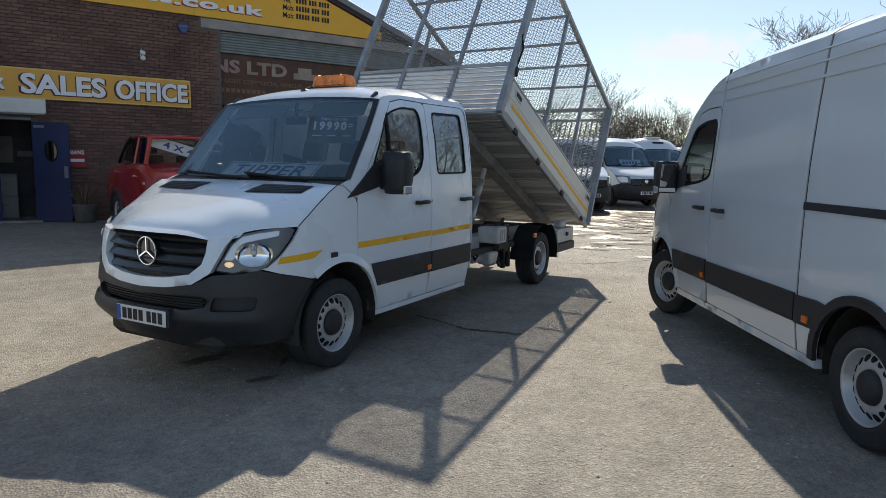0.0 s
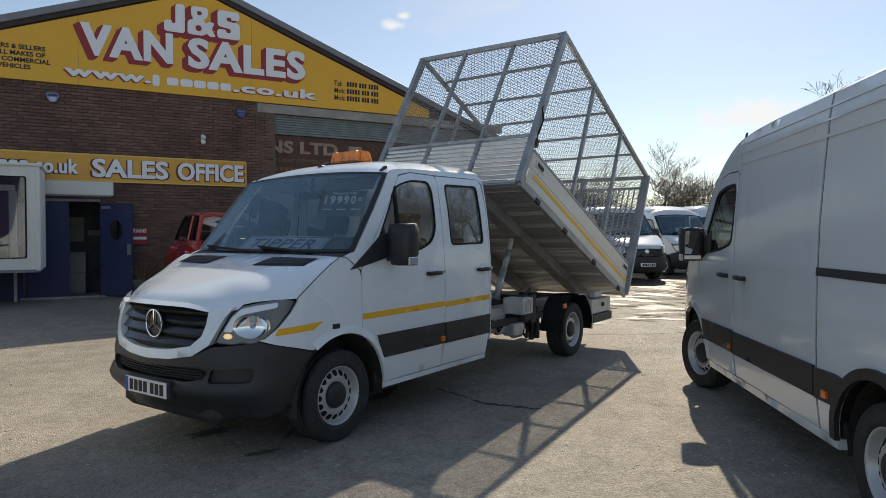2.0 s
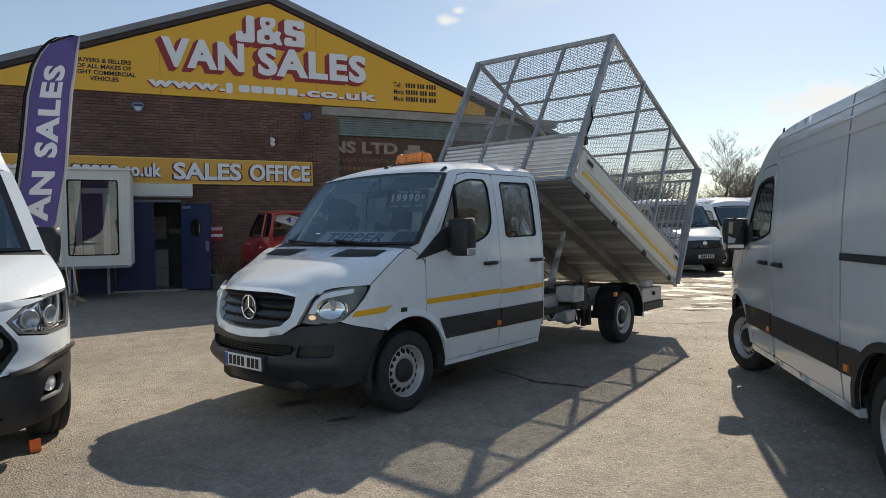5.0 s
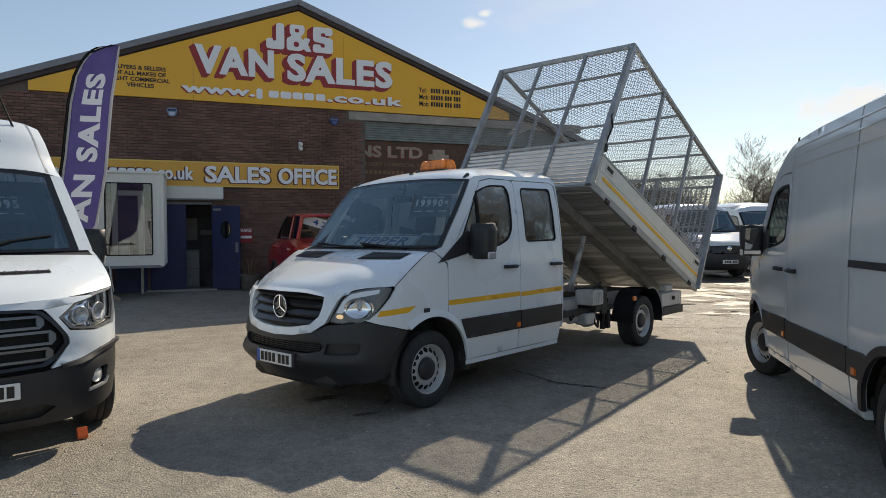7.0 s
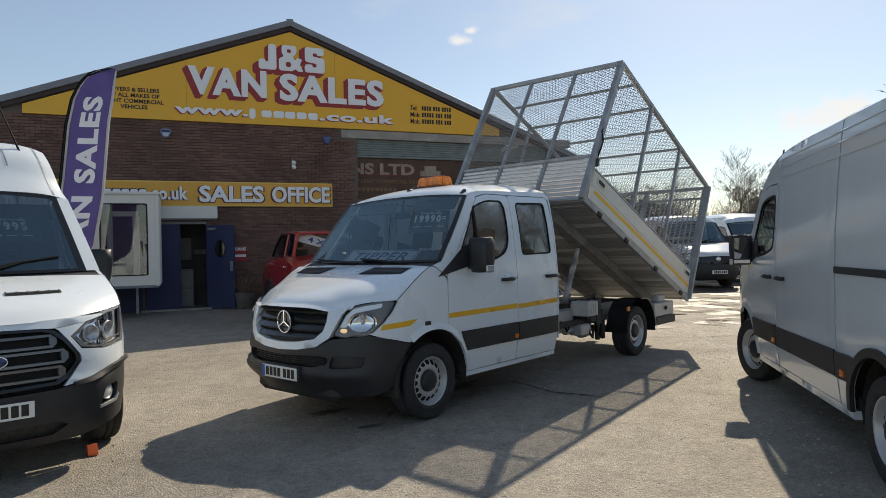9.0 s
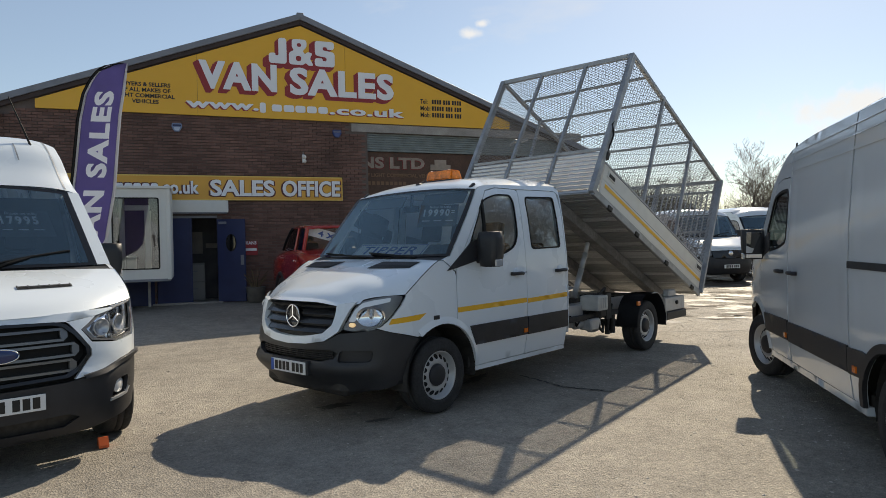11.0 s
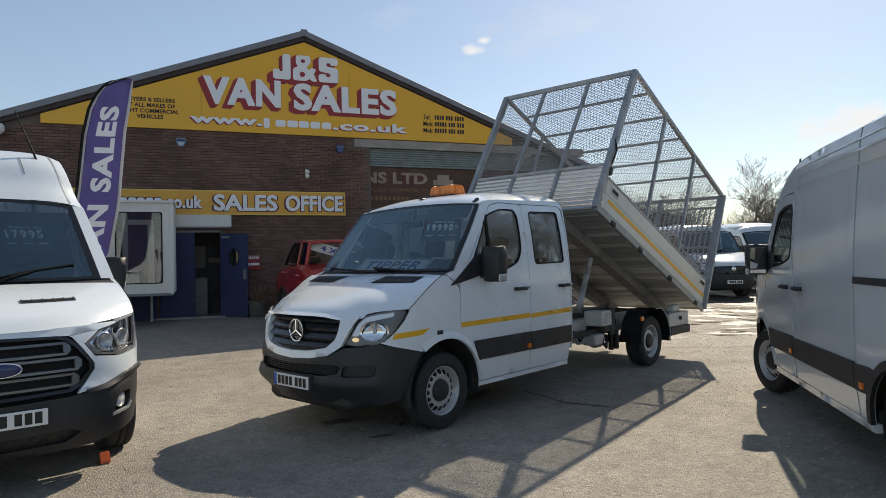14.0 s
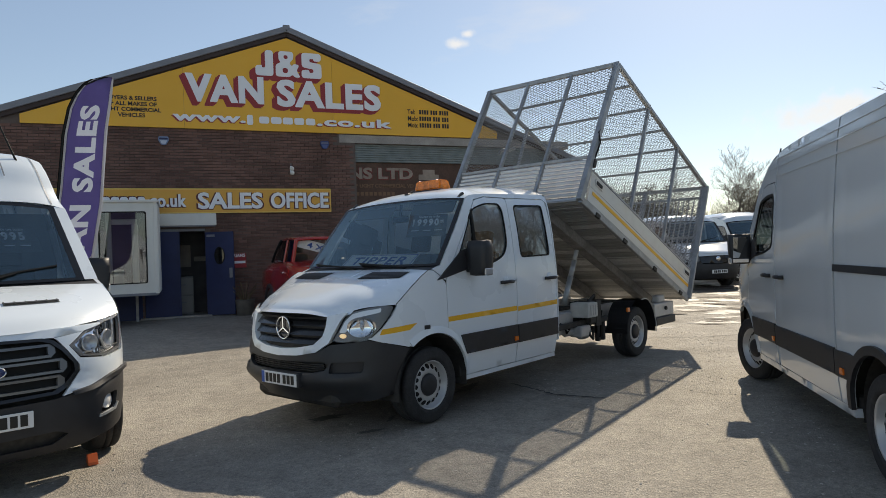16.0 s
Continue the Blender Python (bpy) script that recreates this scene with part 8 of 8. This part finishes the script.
def far_van(x, y, turn, roof_h, bumper, label, sign_text=True, paint=VAN_WHITE):
    o = dict(MERC_VAN)
    o.update(roof_edge=None, roof_crest=None, sill=paint, steer=0.0, roof=roof_h, rail=roof_h - 0.18, mould=False, nose=far_nose(bumper), rear=5.2, axle=3.6)
    e, S = van_shell("parked_van", pose(x, y, rise(x, y) - 0.004, 0, 0, turn), label, paint, o, "van", "vans parked at the far end")
    if sign_text:
        b = box(-0.45, 0.45, 0, 0.26, 0, 0.004, 0, Matrix.Translation((0.12, -0.1, 1.45)) @ Matrix(((0, 0.55, -0.835), (-1, 0, 0), (0, 0.835, 0.55))).to_4x4())
        part("window_card", b, CARD, e, "white window card")
        for k in range(5):
            part("card_bar", box(-0.32 + 0.13 * k, -0.23 + 0.13 * k, 0.07, 0.19, 0.004, 0.006, 0, Matrix.Translation((0.12, -0.1, 1.45)) @ Matrix(((0, 0.55, -0.835), (-1, 0, 0), (0, 0.835, 0.55))).to_4x4()), BLUE_INK, e)
    return e


far_van(13.54, 10.96, 78, 2.40, PLASTIC, "white parked van with dark grille and plain bumper", False)
far_van(16.84, 11.56, 76, 2.50, PLASTIC, "white parked van with black bumper and window card")
camper = far_van(20.1, 12.35, 76, 2.62, VAN_WHITE, "white parked camper van with a roof vent")
vent = part("roof_vent", box(1.1, 1.5, -0.3, 0.3, 2.56, 2.65, 0.03), CABIN_WHITE, camper)
part("vent_panel", box(0.80, 0.92, -0.26, 0.26, 2.37, 2.44, 0.02), SEAL, vent)
far_van(23.4, 13.1, 76, 2.35, PLASTIC, "white parked van beyond the camper")

# ---- feather flag ----
POLE_LINE = ((1.30, -4.07), (2.83, -3.86), (3.70, -3.77), (4.13, -3.68), (4.33, -3.59), (4.46, -3.51), (4.56, -3.42), (4.62, -3.32), (4.655, -3.16))
FREE_LINE = ((1.30, -4.00), (1.45, -3.80), (1.60, -3.52), (1.74, -3.41), (2.57, -3.27), (3.10, -3.22), (3.79, -3.15), (4.16, -3.09), (4.655, -3.035))


def flag_edge(t):
    """Pole side and width of the flag at height share t, from its lower tip to its top."""
    z = 1.30 + 3.355 * t
    pole = float(np.interp(z, [p[0] for p in POLE_LINE], [p[1] for p in POLE_LINE]))
    free = float(np.interp(z, [p[0] for p in FREE_LINE], [p[1] for p in FREE_LINE]))
    return pole, free - pole, z


flag = thing("feather_flag", Matrix.Translation((0, 6.4, 0)), "tall purple feather flag with white lettering on a bent pole", "flag")
bm = bmesh.new()


def flag_point(t, v, out=0.0):
    pole, width, z = flag_edge(t)
    curl = 0.10 * math.sin(3.0 * t + 2.2 * v) * v + 0.05 * math.sin(9 * t + 4 * v) * v
    return Vector((pole + width * v, 0.6 * curl - out, z))


n, w = 80, 10
rows = [[bm.verts.new(flag_point(i / n, k / w)) for k in range(w + 1)] for i in range(n + 1)]
for A, B in zip(rows, rows[1:]):
    for k in range(w):
        bm.faces.new((A[k], A[k + 1], B[k + 1], B[k])).smooth = True
bmesh.ops.solidify(bm, geom=bm.faces[:], thickness=0.003)
part("flag_cloth", bm, PURPLE, flag, "", True)
for v0, v1, nm in ((-0.075, 0.0, "flag_sleeve"), (0.0, 0.055, "flag_edging"), (0.94, 1.02, "flag_hem")):
    bm = bmesh.new()
    rows = [[bm.verts.new(flag_point(i / n, v * (0.6 / max(flag_edge(i / n)[1], 0.25) if v < 0 else 1), 0.004)) for v in (v0, (v0 + v1) / 2, v1)] for i in range(n + 1)]
    for A, B in zip(rows, rows[1:]):
        for k in range(2):
            bm.faces.new((A[k], A[k + 1], B[k + 1], B[k])).smooth = True
    bmesh.ops.solidify(bm, geom=bm.faces[:], thickness=0.006)
    part(nm, bm, SEAL if nm == "flag_sleeve" else FLAG_WHITE, flag, "black pole sleeve" if nm == "flag_sleeve" else "white edging")
pole_pts = [(-4.27, 0.0, 0.03), (-4.19, 0, 0.7)] + [tuple(flag_point(i / 24, -0.03, 0.0)) for i in range(24)] + [(-3.16, 0, 4.665), (-3.04, 0, 4.655)]
part("flag_pole", tube(pole_pts, 0.014, 8), SEAL, flag)
part("flag_base", lathe([(0, 0), (0.22, 0), (0.22, 0.04), (0.05, 0.06), (0.03, 0.3), (0, 0.3)], 20, "z", None, Matrix.Translation((-4.27, 0, 0.01))), PLASTIC, flag)
cu = bpy.data.curves.new("text", "FONT")
cu.body, cu.size, cu.offset, cu.extrude, cu.space_character = "VAN SALES", 0.50, 0.022, 0.0, 1.12
cu.resolution_u = 3
tob = bpy.data.objects.new("text", cu)
scene.collection.objects.link(tob)
tme = bpy.data.meshes.new_from_object(tob.evaluated_get(bpy.context.evaluated_depsgraph_get()))
bpy.data.objects.remove(tob)
tb = bmesh.new()
tb.from_mesh(tme)
bmesh.ops.subdivide_edges(tb, edges=[e for e in tb.edges if e.calc_length() > 0.1], cuts=2)
bmesh.ops.triangulate(tb, faces=tb.faces[:])
xs = [v.co.x for v in tb.verts]
x0, x1 = min(xs), max(xs)
for v in tb.verts:
    t = 0.045 + 0.815 * (v.co.x - x0) / (x1 - x0)
    q = 0.51 - (v.co.y - 0.17) / 0.80
    v.co = flag_point(t, min(max(q, 0.02), 0.98), 0.012)
# one mesh a word, parted at the widest gap
xs = sorted(xs)
gap_at = max(zip(xs, xs[1:]), key=lambda p: p[1] - p[0])
split_z = flag_point(0.045 + 0.815 * (sum(gap_at) / 2 - x0) / (x1 - x0), 0.5).z
for upper in (False, True):
    word = tb.copy()
    bmesh.ops.delete(word, geom=[v for v in word.verts if (v.co.z > split_z) != upper], context="VERTS")
    part("flag_lettering", word, FLAG_WHITE, flag, "white lettering")
tb.free()

# ---- raised cabin with windows, on legs ----
cabin = thing("portable_cabin", Matrix.Translation((0, 10.45, 0)), "white portable cabin with rounded windows raised on legs", "cabin")
CX0, CX1, CZ0, CZ1 = -6.2, -2.585, 0.92, 2.95
win_r = rounded([(-3.745, 1.15), (-2.80, 1.15), (-2.80, 2.74), (-3.745, 2.74)], 0.05)
win_l = rounded([(-4.72, 1.15), (-4.03, 1.15), (-4.03, 2.74), (-4.72, 2.74)], 0.07)
win_f = rounded([(-5.75, 1.17), (-4.95, 1.17), (-4.95, 2.73), (-5.75, 2.73)], 0.07)
flat = lambda x, z, d=0.0: Vector((x, d, z))
part("front_panel", panel([(CX0, CZ0), (CX1, CZ0), (CX1, CZ1), (CX0, CZ1)], flat, [win_r, win_l, win_f], 0.4, 0.06), CABIN_WHITE, cabin, "white panelled front")
for wv in (win_r, win_l, win_f):
    cx, cz = sum(p[0] for p in wv) / len(wv), sum(p[1] for p in wv) / len(wv)
    wnd = part("cabin_window", panel(wv, lambda x, z, d=0.0: Vector((x, 0.02 + d, z)), [], 0.4, 0.006), CABIN_GLASS, cabin, "rounded window pane")
    part("window_gasket", panel([(cx + (x - cx) * 1.025, cz + (z - cz) * 1.015) for x, z in wv], lambda x, z, d=0.0: Vector((x, -0.008 + d, z)), [[(cx + (x - cx) * 0.965, cz + (z - cz) * 0.985) for x, z in wv]], 0.4, 0.02), SEAL, wnd)
part("cover_strip", box(-3.92, -3.84, -0.015, 0.0, CZ0, CZ1, 0.004), CABIN_WHITE, cabin)
part("cover_strip", box(-4.86, -4.80, -0.015, 0.0, CZ0, CZ1, 0.004), CABIN_WHITE, cabin)
part("corner_post", box(CX1 - 0.05, CX1 + 0.03, -0.02, 0.06, CZ0 - 0.02, CZ1 + 0.02, 0.008), CABIN_WHITE, cabin)
for k in range(9):
    part("rib_panel", box(CX1 - 0.03, CX1 + (0.045 if k % 2 else 0.0), 0.07 + 0.15 * k, 0.215 + 0.15 * k, CZ0, CZ1 - 0.02, 0.01), CABIN_WHITE, cabin)
part("cabin_roof", box(CX0 - 0.05, CX1 + 0.06, -0.05, 1.46, CZ1, CZ1 + 0.06, 0.012), CABIN_WHITE, cabin)
part("cabin_floor", box(CX0, CX1, 0.0, 1.42, CZ0 - 0.06, CZ0, 0.006), FASCIA, cabin)
# Dark back wall so that the cabin looks unlit behind its panes.
part("back_panel", box(CX0, CX1 - 0.04, 1.38, 1.42, CZ0, CZ1), SHADOW_ROOM, cabin)
# White boards added behind the panes for pale shapes in the glass.
for x0, x1, z0, z1, y in ((-3.64, -3.52, 1.0, 2.9, 0.30), (-3.52, -3.0, 2.48, 2.60, 0.34), (-3.12, -2.98, 1.0, 2.48, 0.36), (-3.52, -3.3, 1.0, 1.45, 0.42), (-4.3, -4.1, 1.0, 2.8, 0.3)):
    part("inner_frame", box(x0, x1, y, y + 0.03, z0, z1, 0.01), CABIN_WHITE, cabin, "white board added behind the cabin panes")
part("far_end", box(CX0, CX0 + 0.04, 0.06, 1.38, CZ0, CZ1), CABIN_WHITE, cabin)
for x in (-3.75, -3.66, -5.9):
    part("cabin_leg", box(x - 0.025, x + 0.025, 0.05, 0.10, 0.16, CZ0 - 0.06, 0.004), GALV, cabin)
for x in (-3.1, -5.9):
    part("cabin_leg", box(x - 0.03, x + 0.03, 1.25, 1.31, 0.18, CZ0 - 0.06, 0.004), GALV, cabin)
steps = thing("folding_steps", pose(-3.72, 10.02, rise(-3.72, 10.02), 0, 0, 82), "weathered open-tread folding steps under the cabin", "steps")
for k in range(3):
    for a in range(3):
        part("tread_slat", box(-0.30, 0.30, -0.10 + 0.085 * a + 0.34 * k, -0.03 + 0.085 * a + 0.34 * k, 0.18 + 0.20 * k, 0.205 + 0.20 * k, 0.004), WOOD, steps)
for x in (-0.31, 0.31):
    b = bmesh.new()
    bar((x, -0.22, 0.02), (x, 0.92, 0.70), 0.03, 0.08, b)
    part("stringer", b, WOOD, steps)
    for y, z in ((0.02, 0.16), (0.36, 0.36)):
        b = bmesh.new()
        bar((x, y, 0.12 + z * 0.4), (x, y, z + 0.03), 0.03, 0.05, b)
        part("tread_bracket", b, WOOD, steps)
    part("hand_rail", tube([(x * 0.9, -0.10, 0.22), (x * 0.8, -0.02, 0.84)], 0.012, 6), CABIN_WHITE, steps)

# ---- red pickup parked against the wall ----
def pickup(m):
    """A high cab with upright glass between a load bed's tail and a bonnet, lofted along the length."""
    e = thing("red_pickup", m, "red four-by-four pickup parked in shade by the brick wall", "pickup")
    bm = bmesh.new()
    rings = []
    for x, w, top in ((-1.12, 0.70, 1.02), (-1.06, 0.82, 1.10), (-0.9, 0.88, 1.17), (-0.4, 0.91, 1.25), (-0.02, 0.92, 1.32), (0.4, 0.92, 1.335), (1.3, 0.92, 1.33), (2.0, 0.91, 1.28), (2.6, 0.88, 1.20), (2.95, 0.80, 1.08), (3.02, 0.70, 1.0)):
        half = [(0, top + 0.03), (0.5 * w, top + 0.025), (0.82 * w, top + 0.005), (0.93 * w, top - 0.035), (0.975 * w, top - 0.11), (w, top - 0.30), (0.99 * w, 0.72), (0.95 * w, 0.46)]
        rings.append([bm.verts.new((x, y, z)) for y, z in [(-y, z) for y, z in reversed(half[1:])] + half])
    for A, B in zip(rings, rings[1:]):
        for k in range(len(A) - 1):
            bm.faces.new((A[k], A[k + 1], B[k + 1], B[k]))
    for r in (rings[0], rings[-1]):
        bm.faces.new(r)
    bmesh.ops.recalc_face_normals(bm, faces=bm.faces)
    body_ob = part("body", bm, RED_PAINT, e, "red painted body", smooth=True)
    part("underside", box(-0.95, 2.85, -0.80, 0.80, 0.34, 0.50, 0.03), CHASSIS, e)
    roof_bm = bmesh.new()
    rr = []
    for x, w, z in ((-0.02, 0.655, 1.80), (0.06, 0.665, 1.835), (0.35, 0.67, 1.862), (0.9, 0.665, 1.868), (1.25, 0.655, 1.85), (1.40, 0.645, 1.815)):
        rr.append([roof_bm.verts.new((x, y * w, z - d)) for y, d in ((-1, 0.055), (-0.95, 0.022), (-0.7, 0.004), (0, 0), (0.7, 0.004), (0.95, 0.022), (1, 0.055))])
    for A, B in zip(rr, rr[1:]):
        for k in range(6):
            roof_bm.faces.new((A[k], A[k + 1], B[k + 1], B[k]))
    bmesh.ops.recalc_face_normals(roof_bm, faces=roof_bm.faces)
    bmesh.ops.solidify(roof_bm, geom=roof_bm.faces[:], thickness=0.03)
    part("roof", roof_bm, RED_PAINT, e, "red roof", smooth=True)
    for g in (-1, 1):
        part("pillar", bar((0.0, g * 0.745, 1.31), (0.01, g * 0.645, 1.79), 0.085, 0.07, bevel=0.015), RED_PAINT, e)
        part("pillar", bar((0.75, g * 0.755, 1.31), (0.72, g * 0.65, 1.80), 0.09, 0.05, bevel=0.015), RED_PAINT, e)
        arch = tube([(1.40, g * 0.65, 1.80), (1.62, g * 0.67, 1.70), (1.85, g * 0.71, 1.52), (1.98, g * 0.75, 1.34)], 0.032, 8)
        part("raked_pillar", arch, SEAL, e, "black raked pillar", smooth=True)
        for x0, x1 in ((0.03, 0.73), (0.75, 1.42)):
            gl = bmesh.new()
            q = [gl.verts.new(p) for p in ((x0, g * 0.74, 1.32), (x1 + (0.42 if x0 > 0.5 else 0), g * 0.74, 1.32), (x1, g * 0.65, 1.79), (x0, g * 0.65, 1.79))]
            gl.faces.new(q)
            bmesh.ops.solidify(gl, geom=gl.faces[:], thickness=0.004)
            part("side_window", gl, TINTED, e, "dark side glass")
        ring = [(1.62 + 0.45 * math.cos(t), g * 0.90, 0.40 + 0.43 * math.sin(t)) for t in [math.pi * k / 12 for k in range(13)]]
        part("wheel_arch", tube(ring, 0.05, 8), PLASTIC, e, "black wheel arch flare", smooth=True)
        for x in (-0.45, 1.62):
            wheel(e, x, g * 0.80, g < 0, r=0.37)
        part("side_repeater", box(-0.55, -0.45, min(g * 0.905, g * 0.925), max(g * 0.905, g * 0.925), 0.98, 1.02, 0.006), LENS, body_ob)
        part("door_pull", box(0.10, 0.30, min(g * 0.91, g * 0.945), max(g * 0.91, g * 0.945), 1.10, 1.135, 0.01), CHROME, body_ob)
    pane = bmesh.new()
    pane.faces.new([pane.verts.new(p) for p in ((-0.005, -0.70, 1.33), (-0.005, 0.70, 1.33), (0.005, 0.62, 1.785), (0.005, -0.62, 1.785))])
    bmesh.ops.solidify(pane, geom=pane.faces[:], thickness=0.004)
    part("window_pane", pane, LAMP_GLASS, e, "clear upright window")
    for x in (0.55,):
        for y in (-0.36, 0.36):
            cloth_seat(e, x, y, 0.80, 0.46)
    part("inner_floor", box(0.03, 1.9, -0.70, 0.70, 1.20, 1.33, 0.01), CLOTH, e)
    return e


PICKUP = pose(0.85, 8.60, rise(0.85, 8.60), 0, 0, 96) @ Matrix.Diagonal((0.90, 1, 1.045, 1))
pickup(PICKUP)
card = thing("window_sign", PICKUP @ Matrix.Translation((0.06, 0.17, 1.42)) @ Matrix(((0, 0.30, -0.95), (-1, 0, 0), (0, 0.95, 0.30))).to_4x4() @ pose(0, 0, 0, 0, 0, -17), "white window card leaning inside the red pickup", "sign")
part("card", box(-0.50, 0.50, 0.10, 0.32, -0.004, 0), CARD, card)
words("4 X 4", 0.17, Matrix.Translation((-0.28, 0.15, 0.001)), BLUE_INK, card, width=0.56, extrude=0.0006, bold=0.004)

# ---- trees and hedge ----
def bare_tree(name, x, y, h, seed, label, spread=0.55, depth=4, group="", thin=0.0055, bark=BARK):
    rnd = random.Random(seed)
    t = thing(name, Matrix.Translation((x, y, rise(x, y) - 0.05)), label, "tree", group)
    limbs, twigs = bmesh.new(), ([], [])

    def twig(p, q, r0, r1):
        d = (q - p).normalized()
        a = d.cross(Vector((0.3, 0.5, 0.8))).normalized()
        b = d.cross(a)
        s = len(twigs[0])
        for c, r in ((p, r0), (q, r1)):
            for k in range(3):
                twigs[0].append(tuple(c + r * (math.cos(2.1 * k) * a + math.sin(2.1 * k) * b)))
        for k in range(3):
            twigs[1].append((s + k, s + (k + 1) % 3, s + 3 + (k + 1) % 3, s + 3 + k))

    def grow(p, d, length, r, level):
        n = (7, 5, 4, 3, 2)[level]
        pts, rad, ways = [p], [r], [d]
        for i in range(n):
            d = (d + Vector((rnd.uniform(-1, 1), rnd.uniform(-1, 1), rnd.uniform(-0.4, 0.8))) * (0.10 if level == 0 else 0.2)).normalized()
            pts.append(pts[-1] + d * length / n)
            rad.append(max(r * (1 - 0.8 * (i + 1) / n), thin))
            ways.append(d)
        if level <= 1:
            tube(pts, r, 6, limbs, False, rad)
        else:
            for a, b, ra, rb in zip(pts, pts[1:], rad, rad[1:]):
                twig(a, b, ra, rb)
        if level >= depth:
            return
        for i in range(1, n + 1):
            if level == 0 and i < 2:
                continue
            for k in range(2 if level < 2 else rnd.choice((1, 2)) if level == 2 else 1):
                side = Vector((rnd.uniform(-1, 1), rnd.uniform(-1, 1), rnd.uniform(-0.1, 0.5))).normalized()
                nd = (ways[i] * (1 - spread) + side * spread).normalized()
                grow(pts[i], nd, length * (rnd.uniform(0.55, 0.85) if level == 0 else rnd.uniform(0.4, 0.62)) * (1.15 - 0.5 * i / n), max(rad[i] * rnd.uniform(0.45, 0.7), 0.005), level + 1)

    grow(Vector((0, 0, 0)), Vector((rnd.uniform(-0.1, 0.1), rnd.uniform(-0.1, 0.1), 1)), h * 0.62, h * 0.015, 0)
    part("trunk", limbs, bark, t, "", True)
    me = bpy.data.meshes.new("crown")
    me.from_pydata(twigs[0], [], twigs[1])
    me.materials.append(bark)
    c = new("crown", me)
    c.parent = t
    tagged(c, "fine bare twigs", "", "", "stuff")
    return t


for k, (x, y, h) in enumerate([(24.8, 20.4, 6.7), (22.6, 22.4, 5.6), (26.8, 20.8, 5.4), (30.5, 20.0, 5.6), (34.0, 17.0, 6.0), (32.0, 14.5, 6.0), (20.0, 5.9, 7.6), (22.4, 4.4, 8.0)]):
    bare_tree("bare_tree", x, y, h, 20 + k, "leafless tree with fine branches behind the vans", group="trees beyond the yard")
# Out of view; their sunlit-coloured bark shows only in reflections.
for k, (x, y, h) in enumerate([(29.0, -8.5, 13.0), (34.0, -7.0, 15.0), (31.0, -2.4, 13.0), (33.0, -12.0, 14.0), (21.5, -2.8, 9.0), (22.0, -0.4, 8.6), (25.0, 3.4, 10.5)]):
    bare_tree("bare_tree", x, y, h, 40 + k, "leafless tree on the far side of the yard", group="trees across the yard", thin=0.009, bark=SUNLIT_BARK)


def hedge(name, path, h, w, seed, count, label):
    rnd = random.Random(seed)
    vs, fs, tv, tf = [], [], [], []
    for i in range(count):
        t = rnd.random() * (len(path) - 1)
        k = int(t)
        a, b = Vector(path[k]), Vector(path[k + 1])
        c = a.lerp(b, t - k)
        top = h * (0.78 + 0.55 * noise.noise((c.x * 0.45, c.y * 0.45, seed)))
        z = top * (1 - rnd.random() ** 1.7 * 0.9)
        p = Vector((c.x + rnd.gauss(0, w * 0.35), c.y + rnd.gauss(0, w * 0.35), z))
        s = rnd.uniform(0.05, 0.13)
        u = Vector((rnd.uniform(-1, 1), rnd.uniform(-1, 1), rnd.uniform(-1, 1))).normalized()
        v = u.cross(Vector((rnd.uniform(-1, 1), rnd.uniform(-1, 1), rnd.uniform(-1, 1)))).normalized()
        if rnd.random() < 0.6:
            q = p + Vector((rnd.uniform(-0.3, 0.3), rnd.uniform(-0.3, 0.3), rnd.uniform(0.4, 1.4)))
            n = len(tv)
            d = v * 0.008
            tv += [tuple(p - d), tuple(p + d), tuple(q)]
            tf.append((n, n + 1, n + 2))
        n = len(vs)
        vs += [tuple(p), tuple(p + (u + v * 0.5) * s * 0.5), tuple(p + u * s), tuple(p + (u - v * 0.5) * s * 0.5)]
        fs.append((n, n + 1, n + 2, n + 3))
    e = thing(name, Matrix.Identity(4), label, "hedge")
    for nm, V, F, m2 in (("leaves", vs, fs, LEAF), ("twig_mass", tv, tf, BARK)):
        me = bpy.data.meshes.new(nm)
        me.from_pydata(V, [], F)
        me.materials.append(m2)
        o = new(nm, me)
        o.parent = e
        tagged(o, "", "", "", "stuff")
    return e


hedge("hedge", [(17.0, 24.5, 0), (22.0, 22.5, 0), (27.0, 20.5, 0), (32.0, 17.0, 0), (37.0, 12.0, 0)], 4.1, 2.2, 5, 60000, "tall rough hedge just coming into leaf")

# far house whose roof shows behind the vans
house = thing("far_house", pose(36, 19, 0.15, 0, 0, 30), "low far building with a brown tiled roof", "house")
part("house_wall", box(-5, 5, -3, 3, 0, 2.4, 0.02), RENDERED, house)
b = bmesh.new()
pr = [(-3.4, 2.3), (0, 4.4), (3.4, 2.3), (3.4, 2.15), (0, 4.22), (-3.4, 2.15)]
va = [b.verts.new((-5.3, y, z)) for y, z in pr]
vb = [b.verts.new((5.3, y, z)) for y, z in pr]
for i in range(6):
    b.faces.new((va[i], va[(i + 1) % 6], vb[(i + 1) % 6], vb[i]))
b.faces.new(va[::-1])
b.faces.new(vb)
bmesh.ops.recalc_face_normals(b, faces=b.faces)
part("house_roof", b, ROOF_TILE, house, "brown tiled roof")
b = bmesh.new()
for x in (-4.9, 4.9):
    b.faces.new([b.verts.new((x, y, z)) for y, z in ((-3, 2.4), (3, 2.4), (0, 4.2))])
part("gable", b, RENDERED, house)
